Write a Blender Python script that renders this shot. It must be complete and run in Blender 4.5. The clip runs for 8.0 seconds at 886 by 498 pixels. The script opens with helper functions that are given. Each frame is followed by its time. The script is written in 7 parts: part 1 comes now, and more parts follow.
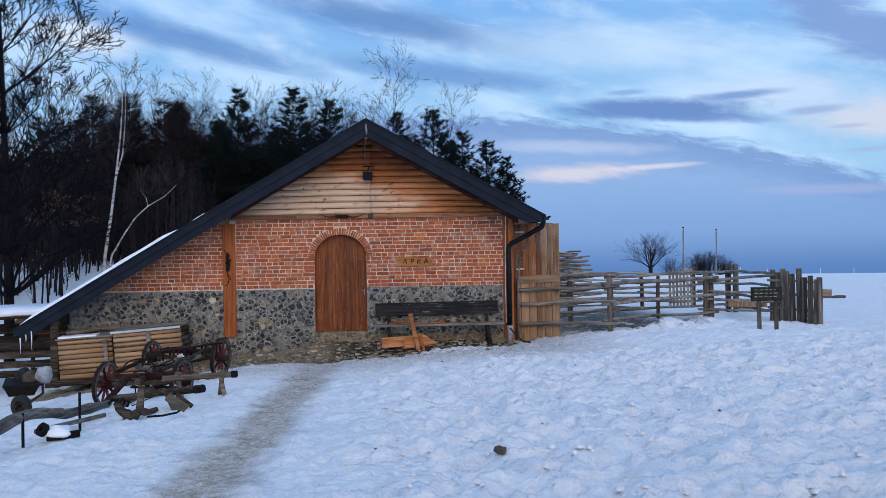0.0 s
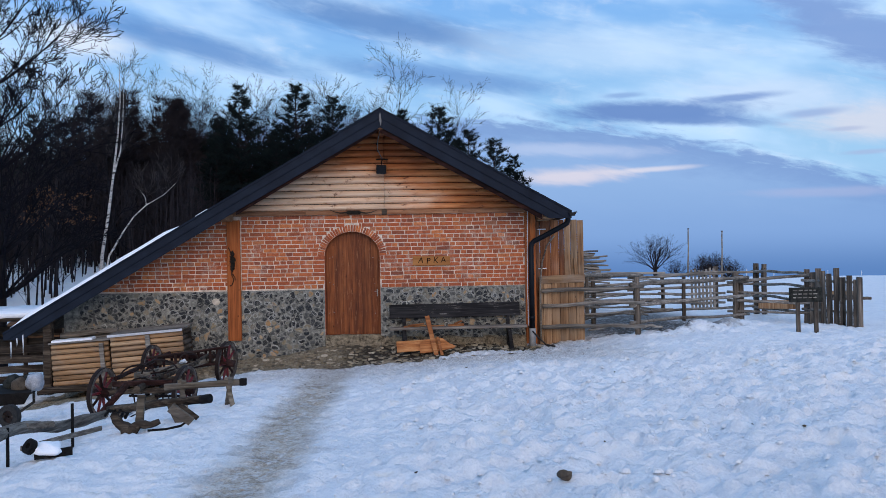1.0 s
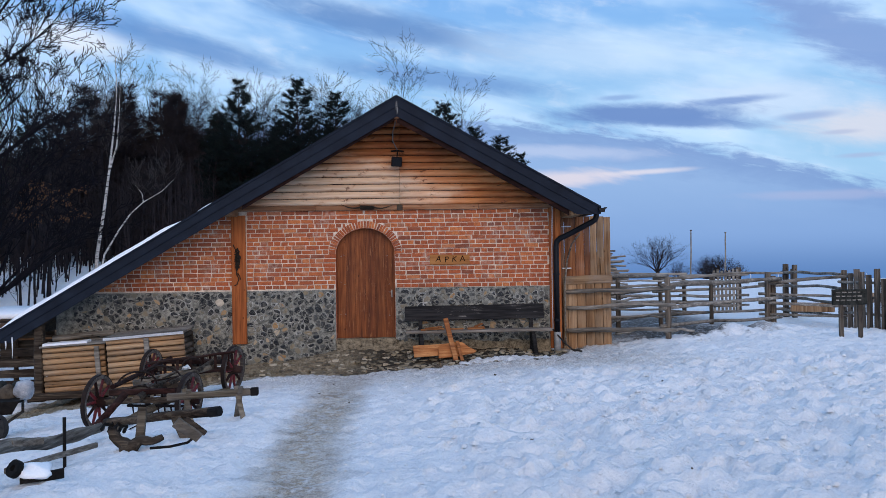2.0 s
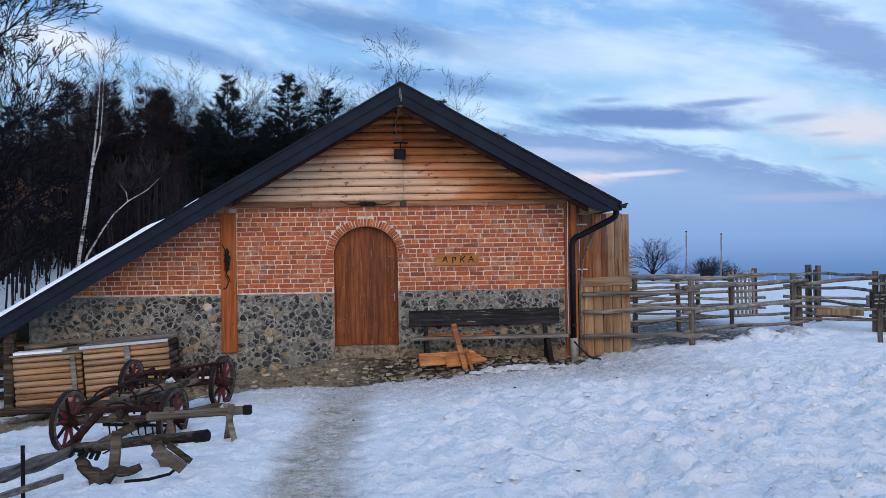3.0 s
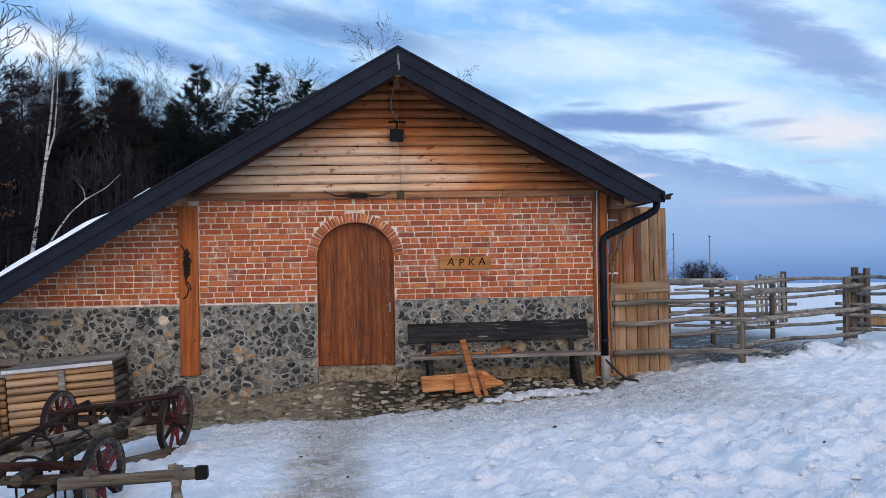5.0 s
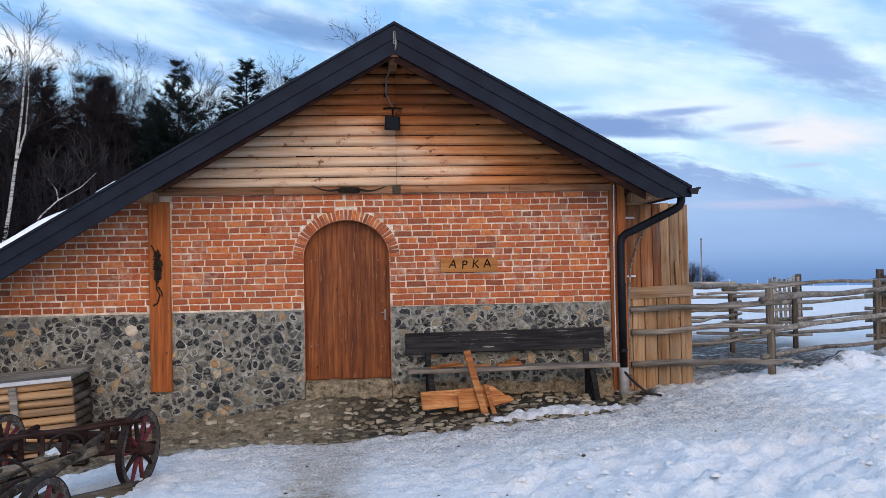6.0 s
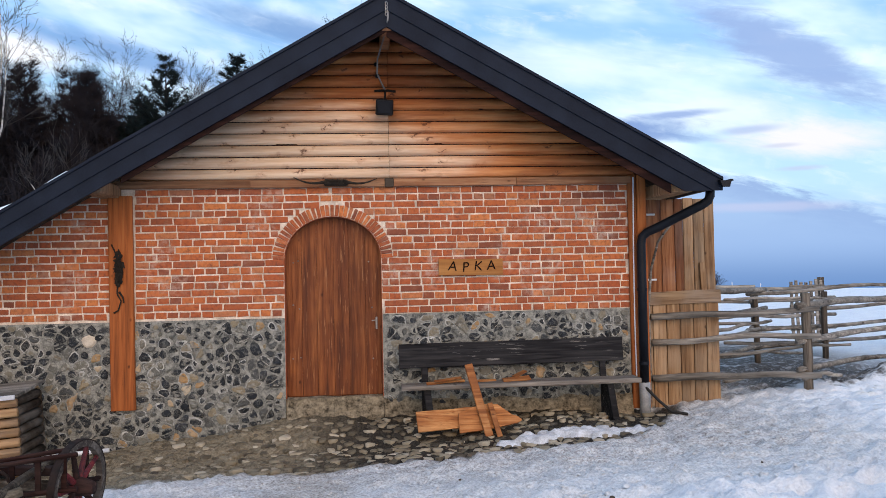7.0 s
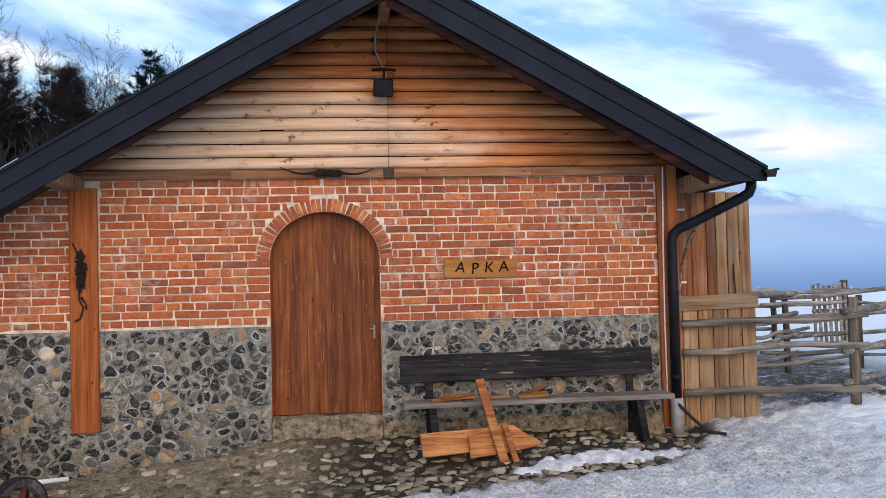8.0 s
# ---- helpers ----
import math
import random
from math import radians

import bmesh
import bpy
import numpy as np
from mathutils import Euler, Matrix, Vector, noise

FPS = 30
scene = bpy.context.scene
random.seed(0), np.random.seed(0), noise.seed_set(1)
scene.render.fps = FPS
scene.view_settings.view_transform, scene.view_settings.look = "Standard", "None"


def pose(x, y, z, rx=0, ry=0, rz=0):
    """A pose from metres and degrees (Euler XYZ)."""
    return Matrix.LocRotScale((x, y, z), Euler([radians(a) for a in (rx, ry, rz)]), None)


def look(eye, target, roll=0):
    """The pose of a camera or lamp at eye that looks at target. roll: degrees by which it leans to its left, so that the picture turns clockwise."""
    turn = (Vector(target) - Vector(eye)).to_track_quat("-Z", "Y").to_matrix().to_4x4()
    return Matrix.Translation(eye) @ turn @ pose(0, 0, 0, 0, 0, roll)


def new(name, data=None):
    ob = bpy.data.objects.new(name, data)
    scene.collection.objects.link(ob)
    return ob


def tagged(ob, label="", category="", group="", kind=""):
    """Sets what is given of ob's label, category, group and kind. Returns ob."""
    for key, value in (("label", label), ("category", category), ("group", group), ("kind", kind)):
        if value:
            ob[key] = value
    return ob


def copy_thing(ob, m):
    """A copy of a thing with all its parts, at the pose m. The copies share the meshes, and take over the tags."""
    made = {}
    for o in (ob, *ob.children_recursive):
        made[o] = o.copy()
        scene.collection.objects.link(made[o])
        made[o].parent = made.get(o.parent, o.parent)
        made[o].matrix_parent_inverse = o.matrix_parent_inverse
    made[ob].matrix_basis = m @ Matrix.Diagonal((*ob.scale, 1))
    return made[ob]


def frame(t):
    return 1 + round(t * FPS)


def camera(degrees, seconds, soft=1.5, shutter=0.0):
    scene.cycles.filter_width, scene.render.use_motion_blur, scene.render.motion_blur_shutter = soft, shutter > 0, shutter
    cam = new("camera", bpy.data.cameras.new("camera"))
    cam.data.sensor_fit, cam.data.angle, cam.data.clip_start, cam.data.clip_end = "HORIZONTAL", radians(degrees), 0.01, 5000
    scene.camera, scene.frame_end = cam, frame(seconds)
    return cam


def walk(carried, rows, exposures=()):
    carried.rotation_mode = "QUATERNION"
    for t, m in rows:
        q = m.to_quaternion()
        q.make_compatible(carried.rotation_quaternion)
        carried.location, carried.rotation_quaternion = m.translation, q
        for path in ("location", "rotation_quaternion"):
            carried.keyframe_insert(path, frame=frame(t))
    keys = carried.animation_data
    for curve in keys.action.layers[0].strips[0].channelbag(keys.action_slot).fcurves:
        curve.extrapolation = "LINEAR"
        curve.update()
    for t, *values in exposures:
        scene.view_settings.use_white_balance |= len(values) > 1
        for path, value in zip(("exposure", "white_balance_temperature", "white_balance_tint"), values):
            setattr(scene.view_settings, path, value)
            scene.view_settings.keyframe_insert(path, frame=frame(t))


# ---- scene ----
cam = camera(52.3, 8.0, soft=0.6)
PATH = [
    (0, (1.524, -18.93, 1.458), (1.59, -16.932, 1.481), -1.0),
    (0.5, (1.328, -18.396, 1.43), (1.397, -16.397, 1.454), -0.9),
    (1, (1.158, -17.802, 1.386), (1.229, -15.804, 1.415), -1.0),
    (1.5, (0.95, -17.252, 1.361), (1.024, -15.254, 1.392), -0.9),
    (3, (0.5, -15.396, 1.324), (0.606, -13.399, 1.361), -0.9),
    (3.5, (0.432, -14.739, 1.325), (0.551, -12.743, 1.365), -1.0),
    (4, (0.313, -14.117, 1.318), (0.446, -12.122, 1.359), -1.0),
    (4.5, (0.277, -13.467, 1.33), (0.42, -11.472, 1.372), -1.0),
    (6, (0.143, -11.509, 1.319), (0.331, -9.519, 1.372), -1.2),
    (6.5, (0.172, -10.891, 1.317), (0.365, -8.901, 1.373), -1.2),
    (7, (0.255, -10.228, 1.324), (0.448, -8.239, 1.383), -1.2),
    (7.5, (0.227, -9.642, 1.329), (0.428, -7.653, 1.389), -1.3),
    (8, (0.222, -9.047, 1.315), (0.433, -7.06, 1.382), -1.3),
]
walk(cam, [(t, look(eye, target, roll)) for t, eye, target, roll in PATH], exposures=[(0, -0.19, 6250, 11), (3, -0.09, 6600, 12), (5, 0.06, 6900, 12), (8, 0.35, 7500, 13)])

# ---- light: a dusk sky with streaked cloud, sun already behind the viewer ----
world = bpy.data.worlds.new("dusk_sky")
scene.world = world
world.use_nodes = True
WT = world.node_tree
WT.nodes.clear()


def wn(kind, operation=None):
    n = WT.nodes.new(kind)
    if operation:
        n.operation = operation
    return n


def wmath(op, a, b=None, c=None):
    n = wn("ShaderNodeMath", operation=op)
    for i, v in enumerate((a, b, c)):
        if v is None:
            continue
        if isinstance(v, (int, float)):
            n.inputs[i].default_value = v
        else:
            WT.links.new(v, n.inputs[i])
    return n.outputs[0]


def wmix(fac, a, b):
    n = wn("ShaderNodeMix")
    n.data_type = "RGBA"
    for i, v in ((0, fac), (6, a), (7, b)):
        if isinstance(v, tuple):
            n.inputs[i].default_value = (*v, 1)
        elif isinstance(v, (int, float)):
            n.inputs[i].default_value = v
        else:
            WT.links.new(v, n.inputs[i])
    return n.outputs[2]


def wstep(v, lo, hi):
    n = wn("ShaderNodeMapRange")
    n.interpolation_type = "SMOOTHSTEP"
    WT.links.new(v, n.inputs[0])
    n.inputs[1].default_value, n.inputs[2].default_value = lo, hi
    return n.outputs[0]


def wnoise(x, y, scale, detail=4.0, rough=0.55):
    c = wn("ShaderNodeCombineXYZ")
    for i, v in enumerate((x, y)):
        WT.links.new(v, c.inputs[i])
    n = wn("ShaderNodeTexNoise")
    n.inputs["Scale"].default_value, n.inputs["Detail"].default_value, n.inputs["Roughness"].default_value = scale, detail, rough
    WT.links.new(c.outputs[0], n.inputs["Vector"])
    return n.outputs["Fac"]


_tc = wn("ShaderNodeTexCoord")
_sep = wn("ShaderNodeSeparateXYZ")
WT.links.new(_tc.outputs["Generated"], _sep.inputs[0])
# azimuth (to the right of +y) and elevation, in degrees
AZ = wmath("MULTIPLY", wmath("ARCTAN2", _sep.outputs[0], _sep.outputs[1]), 57.2958)
EL = wmath("MULTIPLY", wmath("ARCSINE", _sep.outputs[2]), 57.2958)
# along and across the streaks, which fall gently to the right
ALONG = wmath("MULTIPLY_ADD", EL, -0.22, AZ)
ACROSS = wmath("MULTIPLY_ADD", AZ, 0.22, EL)
_al, _ac = wmath("MULTIPLY", ALONG, 0.045), wmath("MULTIPLY", ACROSS, 0.3)
_warp = wnoise(_al, _ac, 1.6, 3.0)
_ac2 = wmath("MULTIPLY_ADD", _warp, 0.9, _ac)
streak = wnoise(_al, _ac2, 1.5, 5.0, 0.5)
wisps = wnoise(wmath("MULTIPLY", ALONG, 0.16), wmath("MULTIPLY", _ac2, 1.7), 2.0, 6.0, 0.6)
fibre = wnoise(wmath("MULTIPLY_ADD", _warp, 1.2, wmath("MULTIPLY", ALONG, 0.30)), wmath("MULTIPLY_ADD", _warp, 2.5, wmath("MULTIPLY", ACROSS, 1.1)), 1.5, 7.0, 0.62)

sky = wn("ShaderNodeTexSky")
sky.sky_type, sky.sun_disc = "NISHITA", False
sky.sun_elevation, sky.sun_rotation, sky.altitude = radians(4), radians(195), 600.0
_sc = wn("ShaderNodeVectorMath", "SCALE")
WT.links.new(sky.outputs[0], _sc.inputs[0])
_sc.inputs["Scale"].default_value = 0.12
clear = wmix(0.85, _sc.outputs[0], wmix(wstep(EL, 6.0, 20.0), (0.36, 0.65, 0.98), (0.20, 0.48, 0.98)))
veil = wnoise(wmath("MULTIPLY", ALONG, 0.07), wmath("MULTIPLY", ACROSS, 0.2), 1.3, 4.0, 0.5)
col = wmix(wmath("MULTIPLY", wstep(veil, 0.40, 0.68), 0.85), clear, (0.60, 0.82, 1.06))
col = wmix(wmath("MULTIPLY", wstep(streak, 0.50, 0.72), 0.45), col, (0.17, 0.38, 0.76))
col = wmix(wmath("MULTIPLY", wstep(wisps, 0.5, 0.8), 0.35), col, (0.80, 0.88, 1.0))


def cloud(col, az, el, raz, rel, slope, tint, amount, ragged=1.3, inner=0.25, outer=1.25):
    """A long low cloud about one direction, with a ragged edge."""
    du = wmath("SUBTRACT", AZ, az)
    dx = wmath("MULTIPLY", du, 1 / raz)
    dy = wmath("MULTIPLY", wmath("SUBTRACT", wmath("MULTIPLY_ADD", du, slope, EL), el), 1 / rel)
    d = wmath("SQRT", wmath("ADD", wmath("MULTIPLY", dx, dx), wmath("MULTIPLY", dy, dy)))
    d = wmath("ADD", d, wmath("MULTIPLY", wmath("SUBTRACT", wmath("MULTIPLY_ADD", fibre, 0.6, wmath("MULTIPLY", wisps, 0.4)), 0.5), ragged * 1.2))
    f = wmath("MULTIPLY", wmath("SUBTRACT", 1.0, wstep(d, inner, outer)), amount)
    return wmix(f, col, tint)



CLOUDS = [
    (-19.5, 13.3, 3.5, 1.2, 0.1, (0.88, 0.93, 1.0), 0.75, 0.9),
    (-13.5, 13.4, 8.5, 1.0, 0.22, (0.13, 0.29, 0.62), 0.85, 0.8),
    (-1.5, 14.9, 9.5, 1.15, 0.20, (0.14, 0.29, 0.60), 0.9, 0.9),
    (2.2, 11.6, 8.5, 0.85, 0.13, (0.16, 0.33, 0.66), 0.85, 0.9),
    (12.5, 12.8, 9, 1.6, 0.08, (0.62, 0.80, 1.0), 0.6, 1.0),
    (26.8, 12.7, 6.0, 1.9, 0.60, (0.23, 0.37, 0.69), 0.92, 1.5, 0.4),
    (22.5, 9.4, 6.5, 1.5, 0.10, (0.68, 0.80, 0.98), 0.6, 1.1),
    (28.0, 7.6, 5.0, 1.2, 0.05, (0.78, 0.76, 0.82), 0.7, 1.1),
]
for row in CLOUDS:
    col = cloud(col, *row)
# the great bank over the plain, its torn upper edge falling to the right
rag = wmath("MULTIPLY", wmath("SUBTRACT", fibre, 0.5), 2.6)
under = wmath("SUBTRACT", wmath("MULTIPLY_ADD", wmath("MULTIPLY", AZ, AZ), -0.0062, 9.15), EL)
under = wmath("ADD", under, rag)
bank = wmath("MULTIPLY", wstep(under, -0.25, 0.55), 0.93)
bank_tint = wmix(wstep(under, 0.3, 2.6), (0.215, 0.355, 0.66), (0.285, 0.455, 0.76))
col = wmix(bank, col, bank_tint)
WISPS = [
    (10.0, 6.9, 6.0, 0.5, 0.06, (0.56, 0.66, 0.88), 0.6, 1.7),
    (10.2, 5.25, 4.6, 0.62, -0.02, (0.80, 0.74, 0.80), 0.8, 1.3),
    (15.2, 5.5, 3.0, 0.20, -0.03, (0.82, 0.78, 0.84), 0.7, 0.9),
    (25.5, 3.7, 5.5, 0.35, 0.02, (0.50, 0.54, 0.76), 0.55, 1.3),
    (15.4, 9.0, 6.2, 0.72, 0.03, (0.155, 0.28, 0.59), 0.95, 1.2, 0.45),
    (17.4, 8.5, 5.0, 0.5, 0.09, (0.17, 0.30, 0.61), 0.92, 1.2, 0.4),
    (20.2, 9.55, 3.2, 0.28, -0.02, (0.20, 0.33, 0.65), 0.85, 0.9),
    (13.6, 10.1, 1.4, 0.20, 0.0, (0.24, 0.39, 0.71), 0.7, 0.9),
    (24.4, 8.35, 2.2, 0.30, -0.03, (0.30, 0.43, 0.72), 0.7, 1.0),
    (26.2, 7.3, 1.2, 0.16, 0.0, (0.42, 0.50, 0.72), 0.6, 0.8),
    (27.4, 5.9, 1.6, 0.18, 0.0, (0.40, 0.48, 0.72), 0.6, 0.8),
]
for row in WISPS:
    col = cloud(col, *row)
# the blue shade of the far plain under the clouds
low = wmath("SUBTRACT", 1.0, wstep(wmath("MULTIPLY_ADD", wisps, 0.6, EL), 1.2, 5.6))
col = wmix(wmath("MULTIPLY", low, 0.92), col, (0.225, 0.385, 0.70))
haze = wmath("SUBTRACT", 1.0, wstep(EL, -1.2, 1.8))
col = wmix(haze, col, (0.115, 0.24, 0.52))
bg = wn("ShaderNodeBackground")
bg.inputs["Strength"].default_value = 1.12
WT.links.new(col, bg.inputs["Color"])
out = wn("ShaderNodeOutputWorld")
WT.links.new(bg.outputs[0], out.inputs["Surface"])

sun = new("sun", bpy.data.lights.new("sun", "SUN"))
sun.data.energy, sun.data.angle, sun.data.color = 1.9, radians(60), (1.0, 0.73, 0.50)
sun.matrix_world = look((0, 0, 0), (-0.12, 1.0, -0.40))

# ---- materials ----
MATS = {}


class Nodes:
    """A small wrapper that builds one node material."""

    def __init__(self, name):
        self.m = bpy.data.materials.new(name)
        self.m.use_nodes = True
        self.t = self.m.node_tree
        self.b = self.t.nodes["Principled BSDF"]
        self.xyz = self.add("ShaderNodeTexCoord").outputs["Object"]
        MATS[name] = self.m

    def add(self, kind, operation=None):
        n = self.t.nodes.new(kind)
        if operation:
            n.operation = operation
        return n

    def put(self, sock, v):
        if isinstance(v, (tuple, list)):
            sock.default_value = (*v, 1) if len(v) == 3 and sock.type == "RGBA" else v
        elif isinstance(v, (int, float)):
            sock.default_value = v
        else:
            self.t.links.new(v, sock)

    def stretch(self, sx, sy, sz, src=None):
        n = self.add("ShaderNodeMapping")
        self.put(n.inputs["Vector"], src or self.xyz)
        n.inputs["Scale"].default_value = (sx, sy, sz)
        return n.outputs[0]

    def world(self):
        return self.add("ShaderNodeNewGeometry").outputs["Position"]

    def noise(self, scale, detail=4.0, rough=0.55, vec=None, distort=0.0):
        n = self.add("ShaderNodeTexNoise")
        self.put(n.inputs["Vector"], vec or self.xyz)
        for k, v in (("Scale", scale), ("Detail", detail), ("Roughness", rough), ("Distortion", distort)):
            n.inputs[k].default_value = v
        return n.outputs["Fac"]

    def math(self, op, a, b=0.0, c=0.0):
        n = self.add("ShaderNodeMath", operation=op)
        for i, v in enumerate((a, b, c)):
            self.put(n.inputs[i], v)
        return n.outputs[0]

    def step(self, v, lo, hi):
        n = self.add("ShaderNodeMapRange")
        n.interpolation_type = "SMOOTHSTEP"
        self.put(n.inputs[0], v)
        n.inputs[1].default_value, n.inputs[2].default_value = lo, hi
        return n.outputs[0]

    def mix(self, f, a, b, blend="MIX"):
        n = self.add("ShaderNodeMix")
        n.data_type, n.blend_type = "RGBA", blend
        for i, v in ((0, f), (6, a), (7, b)):
            self.put(n.inputs[i], v)
        return n.outputs[2]

    def ramp(self, f, stops):
        n = self.add("ShaderNodeValToRGB")
        while len(n.color_ramp.elements) < len(stops):
            n.color_ramp.elements.new(0.5)
        for e, (p, c) in zip(n.color_ramp.elements, stops):
            e.position, e.color = p, (*c, 1)
        self.put(n.inputs[0], f)
        return n.outputs[0]

    def rand(self):
        return self.add("ShaderNodeObjectInfo").outputs["Random"]

    def island(self):
        return self.add("ShaderNodeNewGeometry").outputs["Random Per Island"]

    def bump(self, h, strength=0.3, dist=0.01):
        n = self.add("ShaderNodeBump")
        n.inputs["Strength"].default_value, n.inputs["Distance"].default_value = strength, dist
        self.put(n.inputs["Height"], h)
        self.put(self.b.inputs["Normal"], n.outputs[0])

    def done(self, color, rough=0.8, metal=0.0, spec=0.35):
        self.put(self.b.inputs["Base Color"], color)
        self.put(self.b.inputs["Roughness"], rough)
        self.b.inputs["Metallic"].default_value = metal
        self.b.inputs["Specular IOR Level"].default_value = spec
        return self.m


def wood(name, dark, mid, light, axis=0, grain=30.0, rough=0.75, weather=0.0, grey=(0.30, 0.27, 0.24), knots=True, bleach=False, spec=None, flake=None, vary=0.45, cracks=0.42):
    """Sawn or round wood, grain along one axis."""
    n = Nodes(name)
    off = n.add("ShaderNodeVectorMath", operation="ADD")
    n.put(off.inputs[0], n.xyz)
    sh = n.add("ShaderNodeCombineXYZ")
    r = n.rand()
    for i in range(3):
        n.put(sh.inputs[i], n.math("MULTIPLY", r, 7.0 + 5 * i))
    n.put(off.inputs[1], sh.outputs[0])
    s = [grain, grain, grain]
    s[axis] = grain * 0.05
    fine = n.noise(1.0, 5.0, 0.6, n.stretch(*s, src=off.outputs[0]), 0.4)
    s2 = [v * 0.22 for v in s]
    broad = n.noise(1.0, 3.0, 0.5, n.stretch(*s2, src=off.outputs[0]), 0.8)
    blot = n.noise(1.7, 3.0, 0.6, off.outputs[0])
    f = n.math("ADD", n.math("MULTIPLY", fine, 0.55), n.math("MULTIPLY", broad, 0.45))
    c = n.ramp(f, [(0.33, dark), (0.5, mid), (0.68, light)])
    if weather:
        c = n.mix(n.math("MULTIPLY", n.step(blot, 0.38, 0.66), weather), c, grey)
    s4 = [95.0, 95.0, 95.0]
    s4[axis] = 2.6
    lines = n.step(n.noise(1.0, 3.0, 0.65, n.stretch(*s4, src=off.outputs[0]), 0.2), 0.57, 0.68)
    if bleach:
        # sun-bleached patch low on one side of the gable
        w = n.world()
        q = n.add("ShaderNodeSeparateXYZ")
        n.put(q.inputs[0], w)
        dx = n.math("MULTIPLY", n.math("SUBTRACT", q.outputs[0], -0.15), 0.36)
        dz = n.math("MULTIPLY", n.math("SUBTRACT", q.outputs[2], 2.62), 1.25)
        d = n.math("SQRT", n.math("ADD", n.math("MULTIPLY", dx, dx), n.math("MULTIPLY", dz, dz)))
        d = n.math("ADD", d, n.math("MULTIPLY", n.math("SUBTRACT", n.noise(2.2, 4.0, 0.6, n.stretch(0.5, 1, 1.6, src=w)), 0.5), 0.8))
        d = n.math("ADD", d, n.math("MULTIPLY", n.step(q.outputs[0], 0.645, 0.66), 0.20))
        pale = n.ramp(f, [(0.30, (0.54, 0.34, 0.21)), (0.45, (0.68, 0.475, 0.325)), (0.62, (0.78, 0.60, 0.44))])
        c = n.mix(n.math("SUBTRACT", 1.0, n.step(d, 0.40, 1.05)), c, pale)
        # tea-brown water runs elsewhere, with the overhang's shade painted in towards the roof slopes
        run = n.noise(1.3, 4.0, 0.6, n.stretch(0.5, 1, 1.9, src=w))
        c = n.mix(n.math("MULTIPLY", n.math("MULTIPLY", n.step(run, 0.36, 0.62), n.step(d, 0.6, 1.5)), 0.80), c, (0.19, 0.052, 0.018))
        # dark knots, each with its swirl of grain
        flat = n.add("ShaderNodeCombineXYZ")
        o = n.add("ShaderNodeSeparateXYZ")
        n.put(o.inputs[0], off.outputs[0])
        wave = n.math("MULTIPLY", n.math("SUBTRACT", n.noise(9.0, 3.0, 0.6, w), 0.5), 0.5)
        n.put(flat.inputs[0], n.math("MULTIPLY_ADD", o.outputs[0], 2.0, n.math("MULTIPLY", wave, 1.5)))
        n.put(flat.inputs[1], n.math("MULTIPLY_ADD", o.outputs[2], 5.0, n.math("MULTIPLY", wave, 2.4)))
        k = n.add("ShaderNodeTexVoronoi")
        k.voronoi_dimensions = "2D"
        k.inputs["Scale"].default_value = 1.0
        n.put(k.inputs["Vector"], flat.outputs[0])
        tint = n.add("ShaderNodeSeparateColor")
        n.put(tint.inputs[0], k.outputs["Color"])
        size = n.math("MULTIPLY_ADD", tint.outputs[0], 1.1, 0.15)
        kd = n.math("ADD", k.outputs["Distance"], n.math("MULTIPLY", n.math("SUBTRACT", n.noise(30.0, 3.0, 0.6, w), 0.5), 0.16))
        c = n.mix(n.math("MULTIPLY", n.math("SUBTRACT", 1.0, n.step(kd, 0.07, 0.22)), 0.30), c, (0.36, 0.14, 0.06))
        c = n.mix(n.math("MULTIPLY", n.math("SUBTRACT", 1.0, n.step(n.math("DIVIDE", kd, size), 0.035, 0.095)), 0.8), c, (0.075, 0.024, 0.012))
    c = n.mix(n.math("MULTIPLY", lines, cracks), c, tuple(v * 0.8 for v in dark))
    if flake:
        s5 = [52.0, 52.0, 52.0]
        s5[axis] = 3.4
        chip = n.step(n.noise(1.0, 4.0, 0.6, n.stretch(*s5, src=off.outputs[0]), 0.3), 0.60, 0.66)
        c = n.mix(n.math("MULTIPLY", n.math("MULTIPLY", chip, n.step(blot, 0.40, 0.6)), 0.85), c, flake)
    if knots:
        s3 = [6.0, 6.0, 6.0]
        s3[axis] = 3.6
        s3[1] *= 0.15
        k = n.add("ShaderNodeTexVoronoi")
        n.put(k.inputs["Vector"], n.stretch(*s3, src=off.outputs[0]))
        k.inputs["Scale"].default_value = 1.0
        kd = n.math("ADD", k.outputs["Distance"], n.math("MULTIPLY", n.math("SUBTRACT", fine, 0.5), 0.22))
        c = n.mix(n.math("MULTIPLY", n.math("SUBTRACT", 1.0, n.step(kd, 0.03, 0.11)), 0.85), c, tuple(v * 0.6 for v in dark))
    v = n.add("ShaderNodeHueSaturation")
    n.put(v.inputs["Value"], n.math("MULTIPLY_ADD", r, vary, 1.005 - vary / 2))
    n.put(v.inputs["Color"], c)
    n.bump(n.math("MULTIPLY_ADD", lines, -0.25, f), 0.9, 0.010)
    return n.done(v.outputs[0], rough, 0.0, spec if spec is not None else (0.25 if mid[0] > 0.15 else 0.10))


def plain(name, a, b, scale=12.0, rough=0.7, metal=0.0, bump=0.2, spec=0.35, fine=60.0):
    """Two tones mottled at two scales."""
    n = Nodes(name)
    p = n.noise(scale, 4.0)
    q = n.noise(fine, 3.0)
    f = n.math("ADD", n.math("MULTIPLY", p, 0.65), n.math("MULTIPLY", q, 0.35))
    n.bump(f, bump, 0.006)
    return n.done(n.ramp(f, [(0.36, a), (0.64, b)]), rough, metal, spec)


